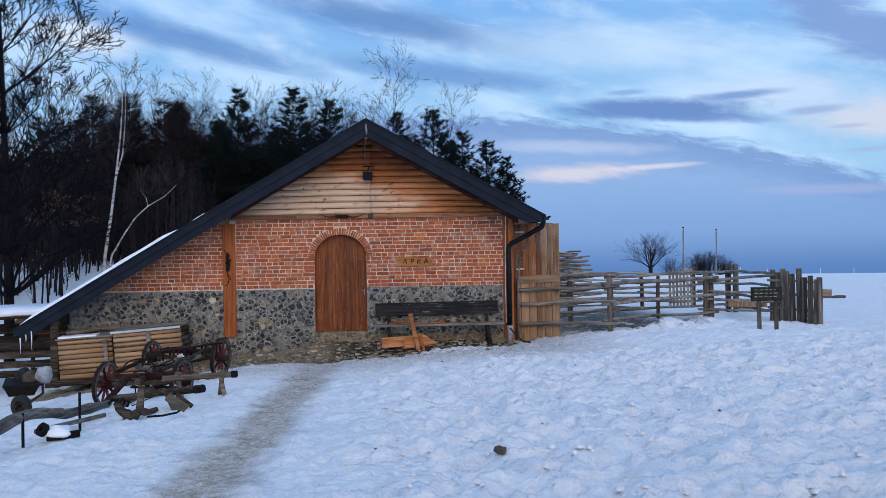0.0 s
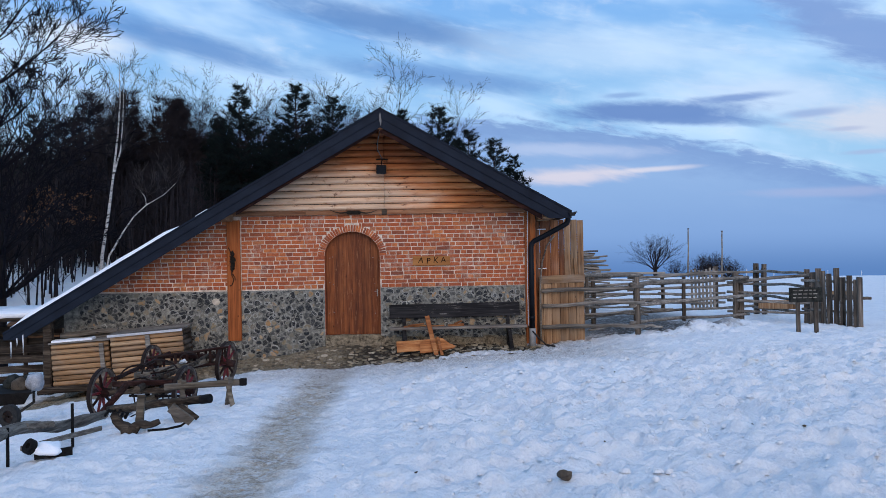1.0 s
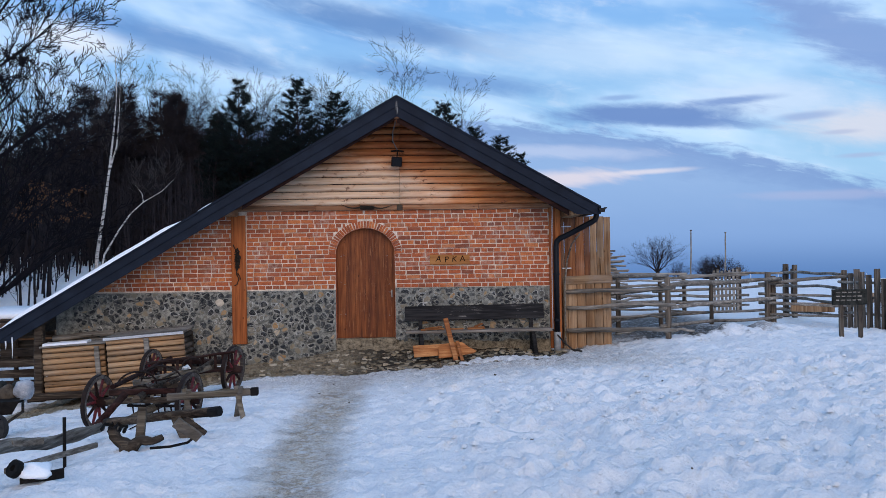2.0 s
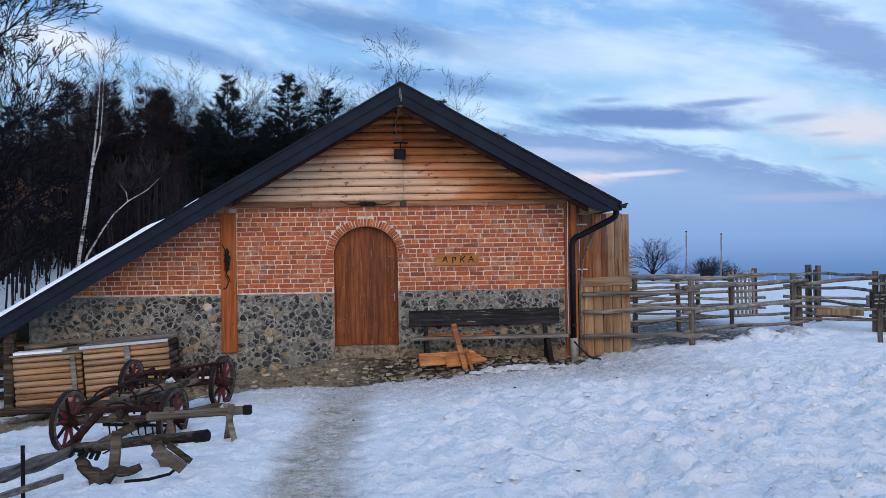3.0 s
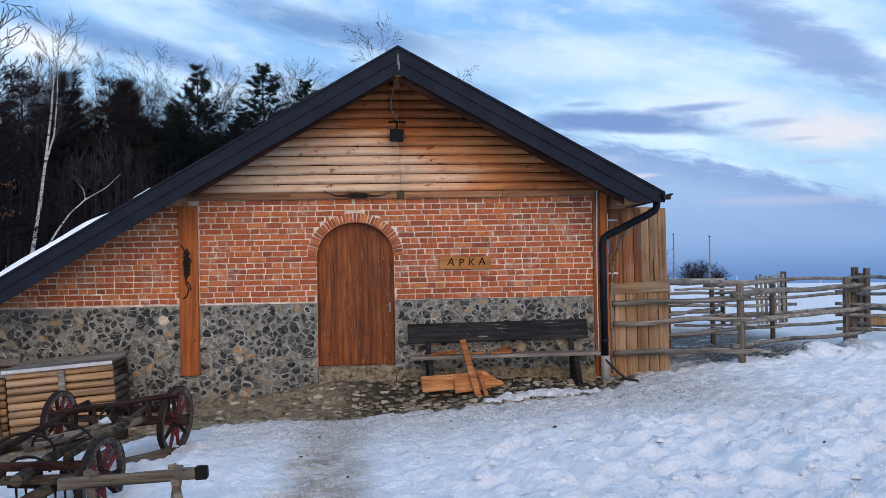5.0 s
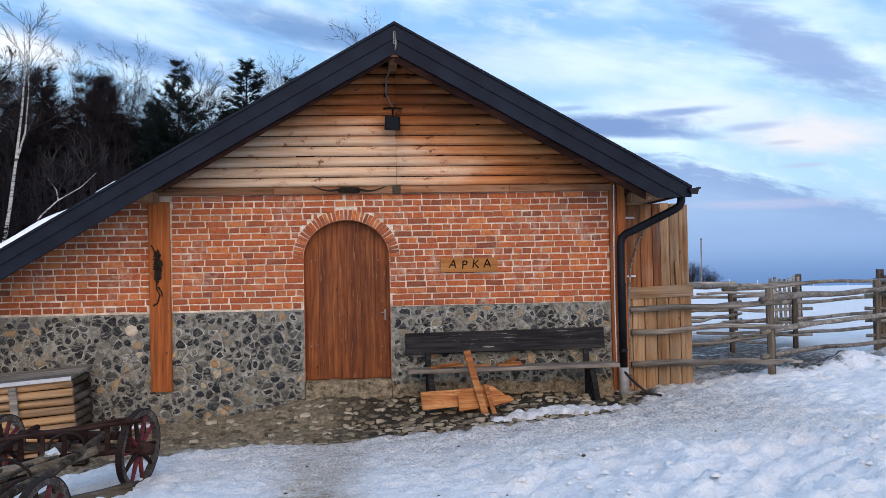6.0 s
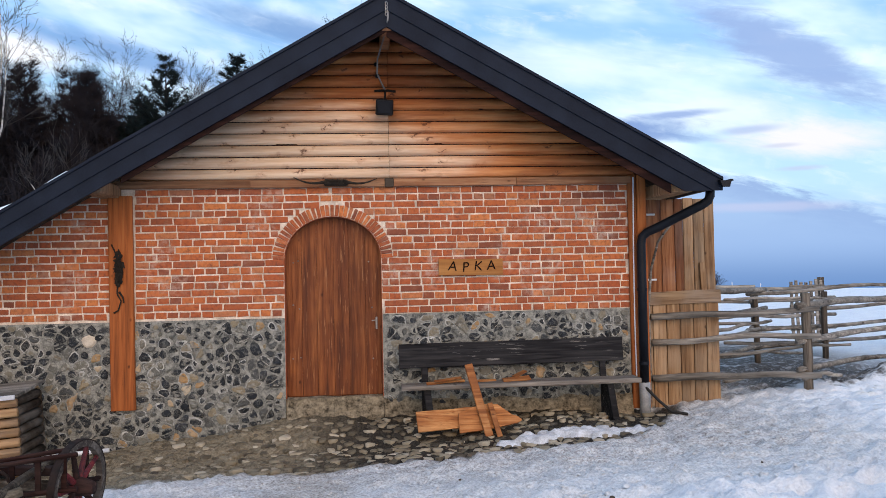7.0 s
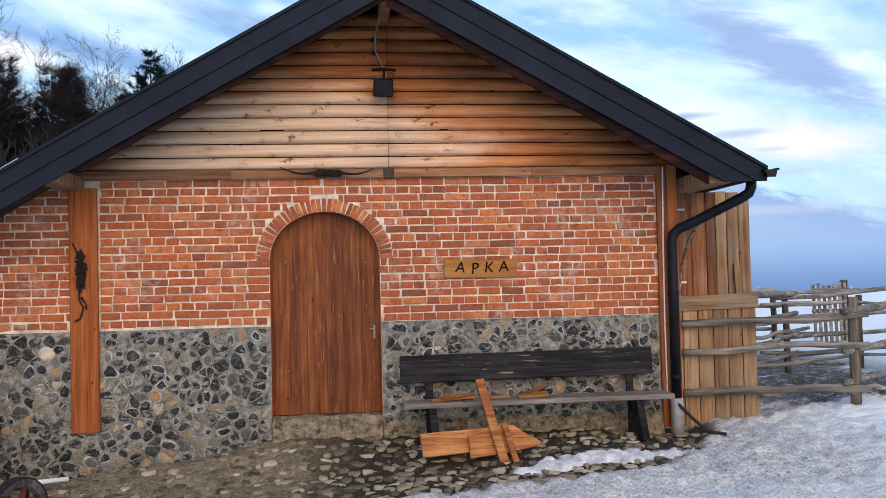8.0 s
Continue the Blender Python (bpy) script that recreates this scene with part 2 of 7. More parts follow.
wood("wood_siding", (0.31, 0.090, 0.029), (0.55, 0.198, 0.064), (0.66, 0.305, 0.122), 0, 34, 0.7, knots=False, bleach=True, vary=0.26, cracks=0.16)
wood("wood_trim", (0.075, 0.024, 0.011), (0.24, 0.098, 0.044), (0.44, 0.24, 0.13), 0, 24, weather=0.35, grey=(0.36, 0.22, 0.13))
wood("wood_post", (0.12, 0.032, 0.009), (0.30, 0.085, 0.022), (0.41, 0.14, 0.042), 2, 24)
wood("wood_door", (0.055, 0.014, 0.005), (0.185, 0.052, 0.014), (0.36, 0.125, 0.038), 2, 30, 0.6, 0.55, (0.085, 0.021, 0.008), vary=0.22, cracks=0.3, flake=(0.33, 0.145, 0.06))
wood("wood_gate", (0.075, 0.037, 0.018), (0.27, 0.155, 0.080), (0.45, 0.30, 0.175), 2, 26, 0.8, 0.35, (0.36, 0.29, 0.21))
wood("wood_shed", (0.045, 0.014, 0.006), (0.20, 0.070, 0.027), (0.39, 0.18, 0.08), 2, 26, 0.8, 0.2)
wood("wood_gate_flat", (0.10, 0.052, 0.026), (0.27, 0.17, 0.095), (0.42, 0.30, 0.18), 0, 26, 0.8, 0.45)
wood("wood_rail", (0.012, 0.011, 0.010), (0.165, 0.148, 0.128), (0.45, 0.415, 0.365), 0, 30, 0.9, 0.35, (0.33, 0.31, 0.28))
wood("wood_beam_grey", (0.012, 0.010, 0.009), (0.115, 0.100, 0.085), (0.33, 0.295, 0.25), 1, 30, 0.9, 0.3, (0.2, 0.18, 0.15))
wood("wood_worn", (0.02, 0.015, 0.010), (0.09, 0.072, 0.052), (0.25, 0.21, 0.155), 0, 26, 0.9, 0.3)
wood("wood_grey_post", (0.008, 0.007, 0.006), (0.078, 0.064, 0.052), (0.26, 0.22, 0.18), 2, 30, 0.9, 0.3, (0.18, 0.155, 0.13))
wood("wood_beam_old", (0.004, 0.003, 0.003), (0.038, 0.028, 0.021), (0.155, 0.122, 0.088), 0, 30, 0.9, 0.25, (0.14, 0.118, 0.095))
wood("wood_log", (0.10, 0.052, 0.024), (0.37, 0.215, 0.105), (0.57, 0.38, 0.21), 0, 22, 0.8, 0.25)
# darker copy of the log wood: shade painted into the bins' sides and back
wood("wood_log_shaded", (0.012, 0.009, 0.006), (0.05, 0.036, 0.026), (0.11, 0.082, 0.06), 1, 22, 0.85, 0.4)
wood("wood_fresh", (0.10, 0.030, 0.010), (0.34, 0.122, 0.036), (0.58, 0.30, 0.12), 0, 30, 0.7, 0.6, (0.17, 0.057, 0.020))
wood("wood_bench", (0.004, 0.004, 0.005), (0.013, 0.013, 0.015), (0.045, 0.043, 0.044), 0, 30, 0.65, 0.2, (0.045, 0.045, 0.047), False, flake=(0.26, 0.245, 0.225))
wood("wood_bench_seat", (0.035, 0.030, 0.026), (0.15, 0.13, 0.112), (0.36, 0.32, 0.275), 0, 30, 0.8, 0.3)
wood("wood_sign", (0.20, 0.075, 0.018), (0.36, 0.15, 0.04), (0.46, 0.22, 0.07), 0, 20, 0.6, knots=False)
wood("wood_dark_red", (0.004, 0.002, 0.002), (0.017, 0.006, 0.005), (0.05, 0.020, 0.016), 0, 30, 0.8, 0.3, (0.07, 0.055, 0.048), False)
wood("wood_wheel", (0.006, 0.0045, 0.004), (0.080, 0.063, 0.054), (0.26, 0.22, 0.19), 0, 40, 0.85, 0.4, (0.15, 0.13, 0.115), False)
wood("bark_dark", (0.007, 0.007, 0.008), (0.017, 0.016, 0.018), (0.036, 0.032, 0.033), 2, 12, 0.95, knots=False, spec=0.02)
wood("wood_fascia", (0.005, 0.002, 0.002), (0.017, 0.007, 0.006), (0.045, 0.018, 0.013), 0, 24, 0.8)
plain("metal_dark", (0.0055, 0.009, 0.017), (0.012, 0.0185, 0.032), 3.0, 0.6, 0.0, 0.05, 0.11)
plain("pipe_black", (0.004, 0.005, 0.008), (0.010, 0.012, 0.017), 5.0, 0.45, 0.0, 0.05, 0.16)
plain("iron_rust", (0.006, 0.004, 0.0035), (0.028, 0.015, 0.011), 14.0, 0.75, 0.4, 0.4)
plain("iron_black", (0.004, 0.004, 0.004), (0.015, 0.013, 0.012), 14.0, 0.7, 0.2, 0.3, 0.15)
plain("black_paint", (0.004, 0.004, 0.005), (0.012, 0.012, 0.014), 10.0, 0.45, 0.0, 0.05, 0.2)
plain("paint_red", (0.018, 0.004, 0.005), (0.19, 0.018, 0.022), 14.0, 0.65, 0.0, 0.3)
plain("steel", (0.16, 0.16, 0.16), (0.34, 0.34, 0.33), 10.0, 0.5, 0.6, 0.1)
plain("white_metal", (0.55, 0.58, 0.62), (0.78, 0.80, 0.83), 5.0, 0.5, 0.0, 0.1)
plain("zinc", (0.36, 0.38, 0.41), (0.55, 0.57, 0.60), 9.0, 0.45, 0.2, 0.15)
plain("grey_pipe", (0.20, 0.21, 0.22), (0.36, 0.37, 0.38), 8.0, 0.6, 0.0, 0.1)
plain("mortar", (0.055, 0.058, 0.057), (0.33, 0.33, 0.295), 13.0, 0.95, 0.0, 1.0, 0.15, fine=60)
plain("pointing", (0.15, 0.158, 0.157), (0.50, 0.50, 0.47), 9.0, 0.95, 0.0, 1.0, 0.15, fine=60)
plain("mortar_brick", (0.38, 0.31, 0.25), (0.82, 0.71, 0.60), 7.0, 0.95, 0.0, 0.6, fine=90)
plain("plaster", (0.30, 0.28, 0.25), (0.42, 0.40, 0.36), 5.0, 0.95, 0.0, 0.4)
plain("footing", (0.045, 0.036, 0.024), (0.33, 0.275, 0.195), 14.0, 0.95, 0.0, 1.0, 0.2, fine=48)
plain("dried_plant", (0.006, 0.005, 0.004), (0.026, 0.020, 0.014), 20.0, 0.95)
plain("rubber", (0.010, 0.010, 0.010), (0.030, 0.028, 0.026), 20.0, 0.85)
plain("dirt", (0.035, 0.026, 0.018), (0.10, 0.08, 0.06), 8.0, 0.95, 0.0, 0.8)
plain("letter_black", (0.006, 0.004, 0.003), (0.02, 0.012, 0.008), 30.0, 0.9, 0.0, 0.2, 0.05)
plain("sign_dark", (0.008, 0.009, 0.008), (0.04, 0.042, 0.038), 9.0, 0.85, 0.0, 0.2, 0.1)
plain("leaf_brown", (0.06, 0.028, 0.012), (0.16, 0.075, 0.030), 6.0, 0.95)
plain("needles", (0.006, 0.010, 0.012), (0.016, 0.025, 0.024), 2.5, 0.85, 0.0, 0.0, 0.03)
plain("cable_grey", (0.10, 0.10, 0.10), (0.22, 0.22, 0.22), 8.0, 0.6)


def brick_mat(name, per_island):
    n = Nodes(name)
    r = n.island() if per_island else n.rand()
    w = n.world()
    c = n.ramp(r, [(0.0, (0.21, 0.065, 0.036)), (0.10, (0.32, 0.09, 0.039)), (0.42, (0.405, 0.100, 0.035)), (0.75, (0.47, 0.128, 0.043)), (0.92, (0.59, 0.195, 0.064)), (1.0, (0.36, 0.15, 0.085))])
    g = n.noise(24.0, 5.0, 0.6, w)
    c = n.mix(n.math("MULTIPLY", n.step(g, 0.42, 0.7), 0.55), c, (0.16, 0.05, 0.033))
    smear = n.noise(1.9, 3.0, 0.6, w)
    fine = n.noise(15.0, 5.0, 0.65, w, 0.4)
    m = n.math("MULTIPLY", n.step(smear, 0.52, 0.68), n.step(fine, 0.40, 0.62))
    c = n.mix(n.math("MULTIPLY", m, 0.52), c, (0.56, 0.45, 0.38))
    patch = n.noise(13.0, 5.0, 0.65, w, 0.5)
    c = n.mix(n.math("MULTIPLY", n.step(patch, 0.52, 0.70), 0.22), c, (0.42, 0.25, 0.15))
    c = n.mix(n.math("MULTIPLY", n.math("SUBTRACT", 1.0, n.step(patch, 0.30, 0.46)), 0.6), c, (0.13, 0.045, 0.032))
    soot = n.noise(0.9, 2.0, 0.5, w)
    c = n.mix(n.math("MULTIPLY", n.step(soot, 0.55, 0.8), 0.35), c, (0.14, 0.055, 0.04))
    n.bump(n.math("ADD", n.noise(55.0, 4.0, 0.65, w), n.noise(14.0, 3.0, 0.6, w)), 0.7, 0.007)
    return n.done(c, 0.9)


brick_mat("brick", False)
brick_mat("brick_joined", True)


def stone_mat(name, per_island, wet):
    n = Nodes(name)
    r = n.island() if per_island else n.rand()
    w = n.world()
    if wet:
        stops = [(0.0, (0.05, 0.041, 0.028)), (0.3, (0.14, 0.115, 0.075)), (0.6, (0.28, 0.235, 0.16)), (0.85, (0.39, 0.33, 0.235)), (1.0, (0.52, 0.46, 0.36))]
    else:
        stops = [(0.0, (0.006, 0.009, 0.013)), (0.56, (0.017, 0.022, 0.029)), (0.68, (0.055, 0.061, 0.064)), (0.80, (0.155, 0.150, 0.125)), (0.92, (0.26, 0.215, 0.14)), (0.95, (0.38, 0.22, 0.09)), (1.0, (0.48, 0.40, 0.29))]
    c = n.ramp(r, stops)
    g = n.noise(16.0, 5.0, 0.65, w, 0.6)
    c = n.mix(n.math("MULTIPLY", n.step(g, 0.50, 0.70), 0.40), c, (0.22, 0.218, 0.19) if not wet else (0.26, 0.22, 0.165))
    d = n.noise(7.0, 3.0, 0.6, w)
    c = n.mix(n.math("MULTIPLY", n.step(d, 0.55, 0.75), 0.25 if wet else 0.5), c, (0.035, 0.036, 0.035))
    if not wet:
        lime = n.noise(8.5, 5.0, 0.62, n.stretch(0.75, 1.0, 1.35, src=w), 1.1)
        c = n.mix(n.math("MULTIPLY", n.step(lime, 0.54, 0.60), 0.80), c, n.ramp(g, [(0.35, (0.12, 0.122, 0.112)), (0.62, (0.38, 0.37, 0.32))]))
        vein = n.math("ABSOLUTE", n.math("SUBTRACT", n.noise(13.0, 4.0, 0.6, w, 0.8), 0.5))
        c = n.mix(n.math("MULTIPLY", n.math("SUBTRACT", 1.0, n.step(vein, 0.004, 0.018)), 0.30), c, (0.34, 0.34, 0.31))
    n.bump(n.math("ADD", n.noise(30.0, 5.0, 0.65, w), n.noise(11.0, 3.0, 0.6, w)), 1.0, 0.022)
    return n.done(c, 0.5 if wet else 0.8, 0.0, 0.45)


stone_mat("stone", False, False)
stone_mat("stone_joined", True, False)
stone_mat("cobble", False, True)
stone_mat("cobble_joined", True, True)


def snow_mat():
    """Snow with a trodden earthy track, muddy trampled strip by the wall and yellowed patches."""
    n = Nodes("snow")
    w = n.world()
    s = n.add("ShaderNodeSeparateXYZ")
    n.put(s.inputs[0], w)
    x, y = s.outputs[0], s.outputs[1]
    big = n.noise(0.55, 3.0, 0.5, w)
    mid = n.noise(2.6, 4.0, 0.6, w)
    fine = n.noise(11.0, 5.0, 0.65, w)
    grit = n.noise(45.0, 3.0, 0.6, w)
    c = n.ramp(n.math("ADD", n.math("MULTIPLY", mid, 0.4), n.math("MULTIPLY_ADD", fine, 0.3, n.math("MULTIPLY", grit, 0.3))), [(0.34, (0.66, 0.69, 0.74)), (0.54, (0.84, 0.85, 0.865))])
    yellow = n.math("MULTIPLY", n.step(mid, 0.56, 0.74), n.step(big, 0.42, 0.62))
    c = n.mix(n.math("MULTIPLY", yellow, 0.45), c, (0.66, 0.58, 0.45))
    # the track to the door
    wob = n.math("MULTIPLY_ADD", n.math("SUBTRACT", n.noise(0.35, 2.0, 0.5, n.stretch(0.0, 1.0, 0.0, src=w)), 0.5), 0.5, -0.2)
    off = n.math("ABSOLUTE", n.math("SUBTRACT", x, wob))
    off = n.math("ADD", off, n.math("MULTIPLY", n.math("SUBTRACT", fine, 0.5), 0.45))
    off = n.math("ADD", off, n.math("MULTIPLY", n.math("SUBTRACT", mid, 0.5), 0.45))
    track = n.math("SUBTRACT", 1.0, n.step(off, 0.12, 0.56))
    # trampled ground along the wall and in the pen
    ny = n.math("ADD", y, n.math("MULTIPLY", n.math("SUBTRACT", mid, 0.5), 2.2))
    ny = n.math("ADD", ny, n.math("MULTIPLY", n.math("SUBTRACT", fine, 0.5), 0.8))
    strip = n.math("MULTIPLY", n.step(ny, -5.0, -1.9), n.step(x, -3.0, -0.5))
    strip = n.math("MULTIPLY", strip, n.math("SUBTRACT", 1.0, n.step(n.math("ADD", x, mid), 4.4, 6.4)))
    pen = n.math("MULTIPLY", n.step(ny, 0.35, 0.9), n.math("MULTIPLY", n.step(x, 3.4, 4.4), n.math("SUBTRACT", 1.0, n.step(x, 7.0, 9.0))))
    streak = n.noise(1.2, 4.0, 0.6, n.stretch(0.5, 1.7, 1.0, src=w), 0.4)
    pen = n.math("MULTIPLY", pen, n.math("MULTIPLY", n.step(streak, 0.30, 0.40), n.math("SUBTRACT", 1.0, n.step(ny, 5.0, 8.5))))
    shade = n.math("MAXIMUM", n.math("MULTIPLY", track, 1.0), n.math("MAXIMUM", n.math("MULTIPLY", strip, 0.18), 0.0))
    shade = n.math("MULTIPLY", shade, n.math("MULTIPLY_ADD", n.step(fine, 0.30, 0.60), 0.6, 0.4))
    mud = n.ramp(n.math("ADD", n.math("MULTIPLY", grit, 0.5), n.math("MULTIPLY", mid, 0.5)), [(0.36, (0.19, 0.148, 0.105)), (0.52, (0.44, 0.37, 0.29)), (0.66, (0.68, 0.615, 0.53))])
    c = n.mix(shade, c, mud)
    c = n.mix(n.math("MULTIPLY", pen, n.math("MULTIPLY_ADD", n.step(fine, 0.36, 0.5), 0.3, 0.66)), c, n.ramp(grit, [(0.40, (0.016, 0.013, 0.010)), (0.58, (0.055, 0.045, 0.036)), (0.72, (0.17, 0.15, 0.13))]))
    # greyish trodden slush before the wall, specked with dirt
    worn = n.ramp(n.math("ADD", n.math("MULTIPLY", grit, 0.6), n.math("MULTIPLY", fine, 0.4)), [(0.37, (0.15, 0.125, 0.10)), (0.46, (0.42, 0.39, 0.36)), (0.58, (0.72, 0.71, 0.70))])
    c = n.mix(n.math("MULTIPLY", strip, 0.8), c, worn)
    # wet earth between the cobbles
    ay = n.math("ADD", y, n.math("MULTIPLY", n.math("SUBTRACT", mid, 0.5), 0.5))
    ay = n.math("SUBTRACT", ay, n.math("MULTIPLY", n.math("MAXIMUM", n.math("SUBTRACT", x, 1.0), 0.0), 0.11))
    bend = n.math("MAXIMUM", n.math("SUBTRACT", x, 2.4), 0.0)
    ay = n.math("SUBTRACT", ay, n.math("MULTIPLY", n.math("MULTIPLY", bend, bend), 0.6))
    earth = n.math("MULTIPLY", n.step(ay, -1.95, -1.7), n.math("MULTIPLY", n.step(x, -6.3, -5.7), n.math("SUBTRACT", 1.0, n.step(x, 3.9, 4.3))))
    earth = n.math("MULTIPLY", earth, n.math("SUBTRACT", 1.0, n.step(y, 0.3, 0.5)))
    c = n.mix(earth, c, n.ramp(grit, [(0.38, (0.008, 0.007, 0.005)), (0.64, (0.06, 0.05, 0.037))]))
    tan = n.math("MULTIPLY", earth, n.math("SUBTRACT", 1.0, n.step(n.math("ADD", x, mid), -0.2, 0.9)))
    c = n.mix(n.math("MULTIPLY", tan, 0.85), c, n.ramp(n.math("ADD", n.math("MULTIPLY", fine, 0.5), n.math("MULTIPLY", grit, 0.5)), [(0.36, (0.08, 0.064, 0.042)), (0.52, (0.28, 0.23, 0.155)), (0.68, (0.46, 0.385, 0.275))]))
    crumb = n.add("ShaderNodeTexVoronoi")
    n.put(crumb.inputs["Vector"], w)
    crumb.inputs["Scale"].default_value = 24.0
    crumb.inputs["Randomness"].default_value = 1.0
    n.bump(n.math("SUBTRACT", n.math("MULTIPLY_ADD", n.noise(30.0, 6.0, 0.7, w), 1.0, n.math("MULTIPLY", fine, 0.35)), n.math("MULTIPLY", crumb.outputs["Distance"], 0.4)), 0.85, 0.026)
    n.done(c, 0.75, 0.0, 0.3)


snow_mat()
plain("ice", (0.55, 0.60, 0.66), (0.80, 0.84, 0.88), 6.0, 0.25, 0.0, 0.1, 0.5)
plain("plastic_bag", (0.20, 0.22, 0.25), (0.46, 0.48, 0.52), 7.0, 0.5, 0.0, 0.6)
plain("snow_slush", (0.36, 0.37, 0.38), (0.78, 0.80, 0.83), 9.0, 0.7, 0.0, 1.0)
plain("snow_clean", (0.74, 0.78, 0.84), (0.90, 0.92, 0.94), 4.0, 0.7, 0.0, 0.5)


def birch_mat():
    n = Nodes("bark_birch")
    band = n.noise(1.0, 3.0, 0.6, n.stretch(3.0, 3.0, 16.0))
    n.done(n.ramp(band, [(0.36, (0.05, 0.045, 0.042)), (0.46, (0.42, 0.40, 0.38)), (0.6, (0.60, 0.58, 0.55))]), 0.85)


birch_mat()
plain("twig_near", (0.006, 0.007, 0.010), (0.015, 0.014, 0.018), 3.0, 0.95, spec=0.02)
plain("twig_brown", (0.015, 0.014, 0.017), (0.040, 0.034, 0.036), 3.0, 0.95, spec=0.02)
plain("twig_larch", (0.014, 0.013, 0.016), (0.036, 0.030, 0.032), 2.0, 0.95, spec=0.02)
plain("twig_grey", (0.022, 0.019, 0.018), (0.06, 0.051, 0.046), 3.0, 0.95)

# ---- shapes ----
rng = random.Random(7)


def link_mesh(name, me, material, parent=None, label="", smooth=False):
    if material:
        me.materials.append(MATS[material])
    if smooth:
        me.polygons.foreach_set("use_smooth", [True] * len(me.polygons))
    ob = new(name, me)
    if parent:
        ob.parent = parent
        ob.matrix_parent_inverse = parent.matrix_basis.inverted() if not parent.parent else (parent.parent.matrix_basis @ parent.matrix_parent_inverse @ parent.matrix_basis).inverted()
    if label:
        tagged(ob, label)
    return ob


def part(name, bm, material, parent=None, label="", smooth=False):
    """One bmesh, in world measures, as one mesh object under a thing or a part."""
    me = bpy.data.meshes.new(name)
    bm.to_mesh(me)
    bm.free()
    return link_mesh(name, me, material, parent, label, smooth)


def thing(name, place, label, category, group="", kind=""):
    ob = new(name)
    ob.empty_display_size = 0.2
    ob.matrix_basis = Matrix.Translation(place)
    return tagged(ob, label, category, group, kind)


def box(bm, x0, x1, y0, y1, z0, z1, bevel=0.0, m=None):
    vs = [bm.verts.new((x, y, z)) for x in (x0, x1) for y in (y0, y1) for z in (z0, z1)]
    fs = [bm.faces.new([vs[i] for i in q]) for q in ((0, 1, 3, 2), (4, 6, 7, 5), (0, 4, 5, 1), (2, 3, 7, 6), (0, 2, 6, 4), (1, 5, 7, 3))]
    if bevel:
        es = {e for f in fs for e in f.edges}
        got = bmesh.ops.bevel(bm, geom=list(es), offset=bevel, segments=1, affect="EDGES")
        vs = list({v for f in got["faces"] for v in f.verts} | {v for f in fs if f.is_valid for v in f.verts})
    if m is not None:
        bmesh.ops.transform(bm, matrix=m, verts=[v for v in vs if v.is_valid])
    return bm


def rough(bm, amount, scale=6.0, seed=0.0):
    """Wear: push the vertices about a little."""
    for v in bm.verts:
        v.co += noise.noise_vector(v.co * scale + Vector((seed, seed, seed))) * amount
    return bm


def board(bm, p0, p1, width, thick, up=(0, 0, 1), cuts=6, wear=0.004, seed=None):
    """A sawn board from p0 to p1: width across 'up', worn edges, a few cuts along it."""
    p0, p1 = Vector(p0), Vector(p1)
    d = (p1 - p0)
    ln = d.length
    d.normalize()
    up = Vector(up)
    side = d.cross(up).normalized()
    up = side.cross(d).normalized()
    seed = rng.random() * 50 if seed is None else seed
    b = min(thick, width) * 0.16
    ring = [(-width / 2 + b, -thick / 2), (width / 2 - b, -thick / 2), (width / 2, -thick / 2 + b), (width / 2, thick / 2 - b), (width / 2 - b, thick / 2), (-width / 2 + b, thick / 2), (-width / 2, thick / 2 - b), (-width / 2, -thick / 2 + b)]
    rows = []
    for i in range(cuts + 1):
        c = p0 + d * ln * i / cuts
        row = []
        for a, q in ring:
            p = c + up * a + side * q
            p += noise.noise_vector(p * 5 + Vector((seed, 0, seed))) * wear
            row.append(bm.verts.new(p))
        rows.append(row)
    for a, q in zip(rows, rows[1:]):
        for i in range(8):
            bm.faces.new((a[i], a[(i + 1) % 8], q[(i + 1) % 8], q[i]))
    bm.faces.new(rows[0][::-1])
    bm.faces.new(rows[-1])
    return bm


def tube(bm, pts, radii, sides=8, caps=True):
    """A round bar through points."""
    pts = [Vector(p) for p in pts]
    if isinstance(radii, (int, float)):
        radii = [radii] * len(pts)
    rows, ref = [], None
    for i, p in enumerate(pts):
        d = (pts[min(i + 1, len(pts) - 1)] - pts[max(i - 1, 0)]).normalized()
        if ref is None:
            ref = d.orthogonal().normalized()
        a = (ref - d * ref.dot(d)).normalized()
        ref = a
        b = d.cross(a)
        rows.append([bm.verts.new(p + (a * math.cos(k * math.tau / sides) + b * math.sin(k * math.tau / sides)) * radii[i]) for k in range(sides)])
    for r, q in zip(rows, rows[1:]):
        for k in range(sides):
            bm.faces.new((r[k], r[(k + 1) % sides], q[(k + 1) % sides], q[k]))
    if caps:
        bm.faces.new(rows[0][::-1])
        bm.faces.new(rows[-1])
    return bm


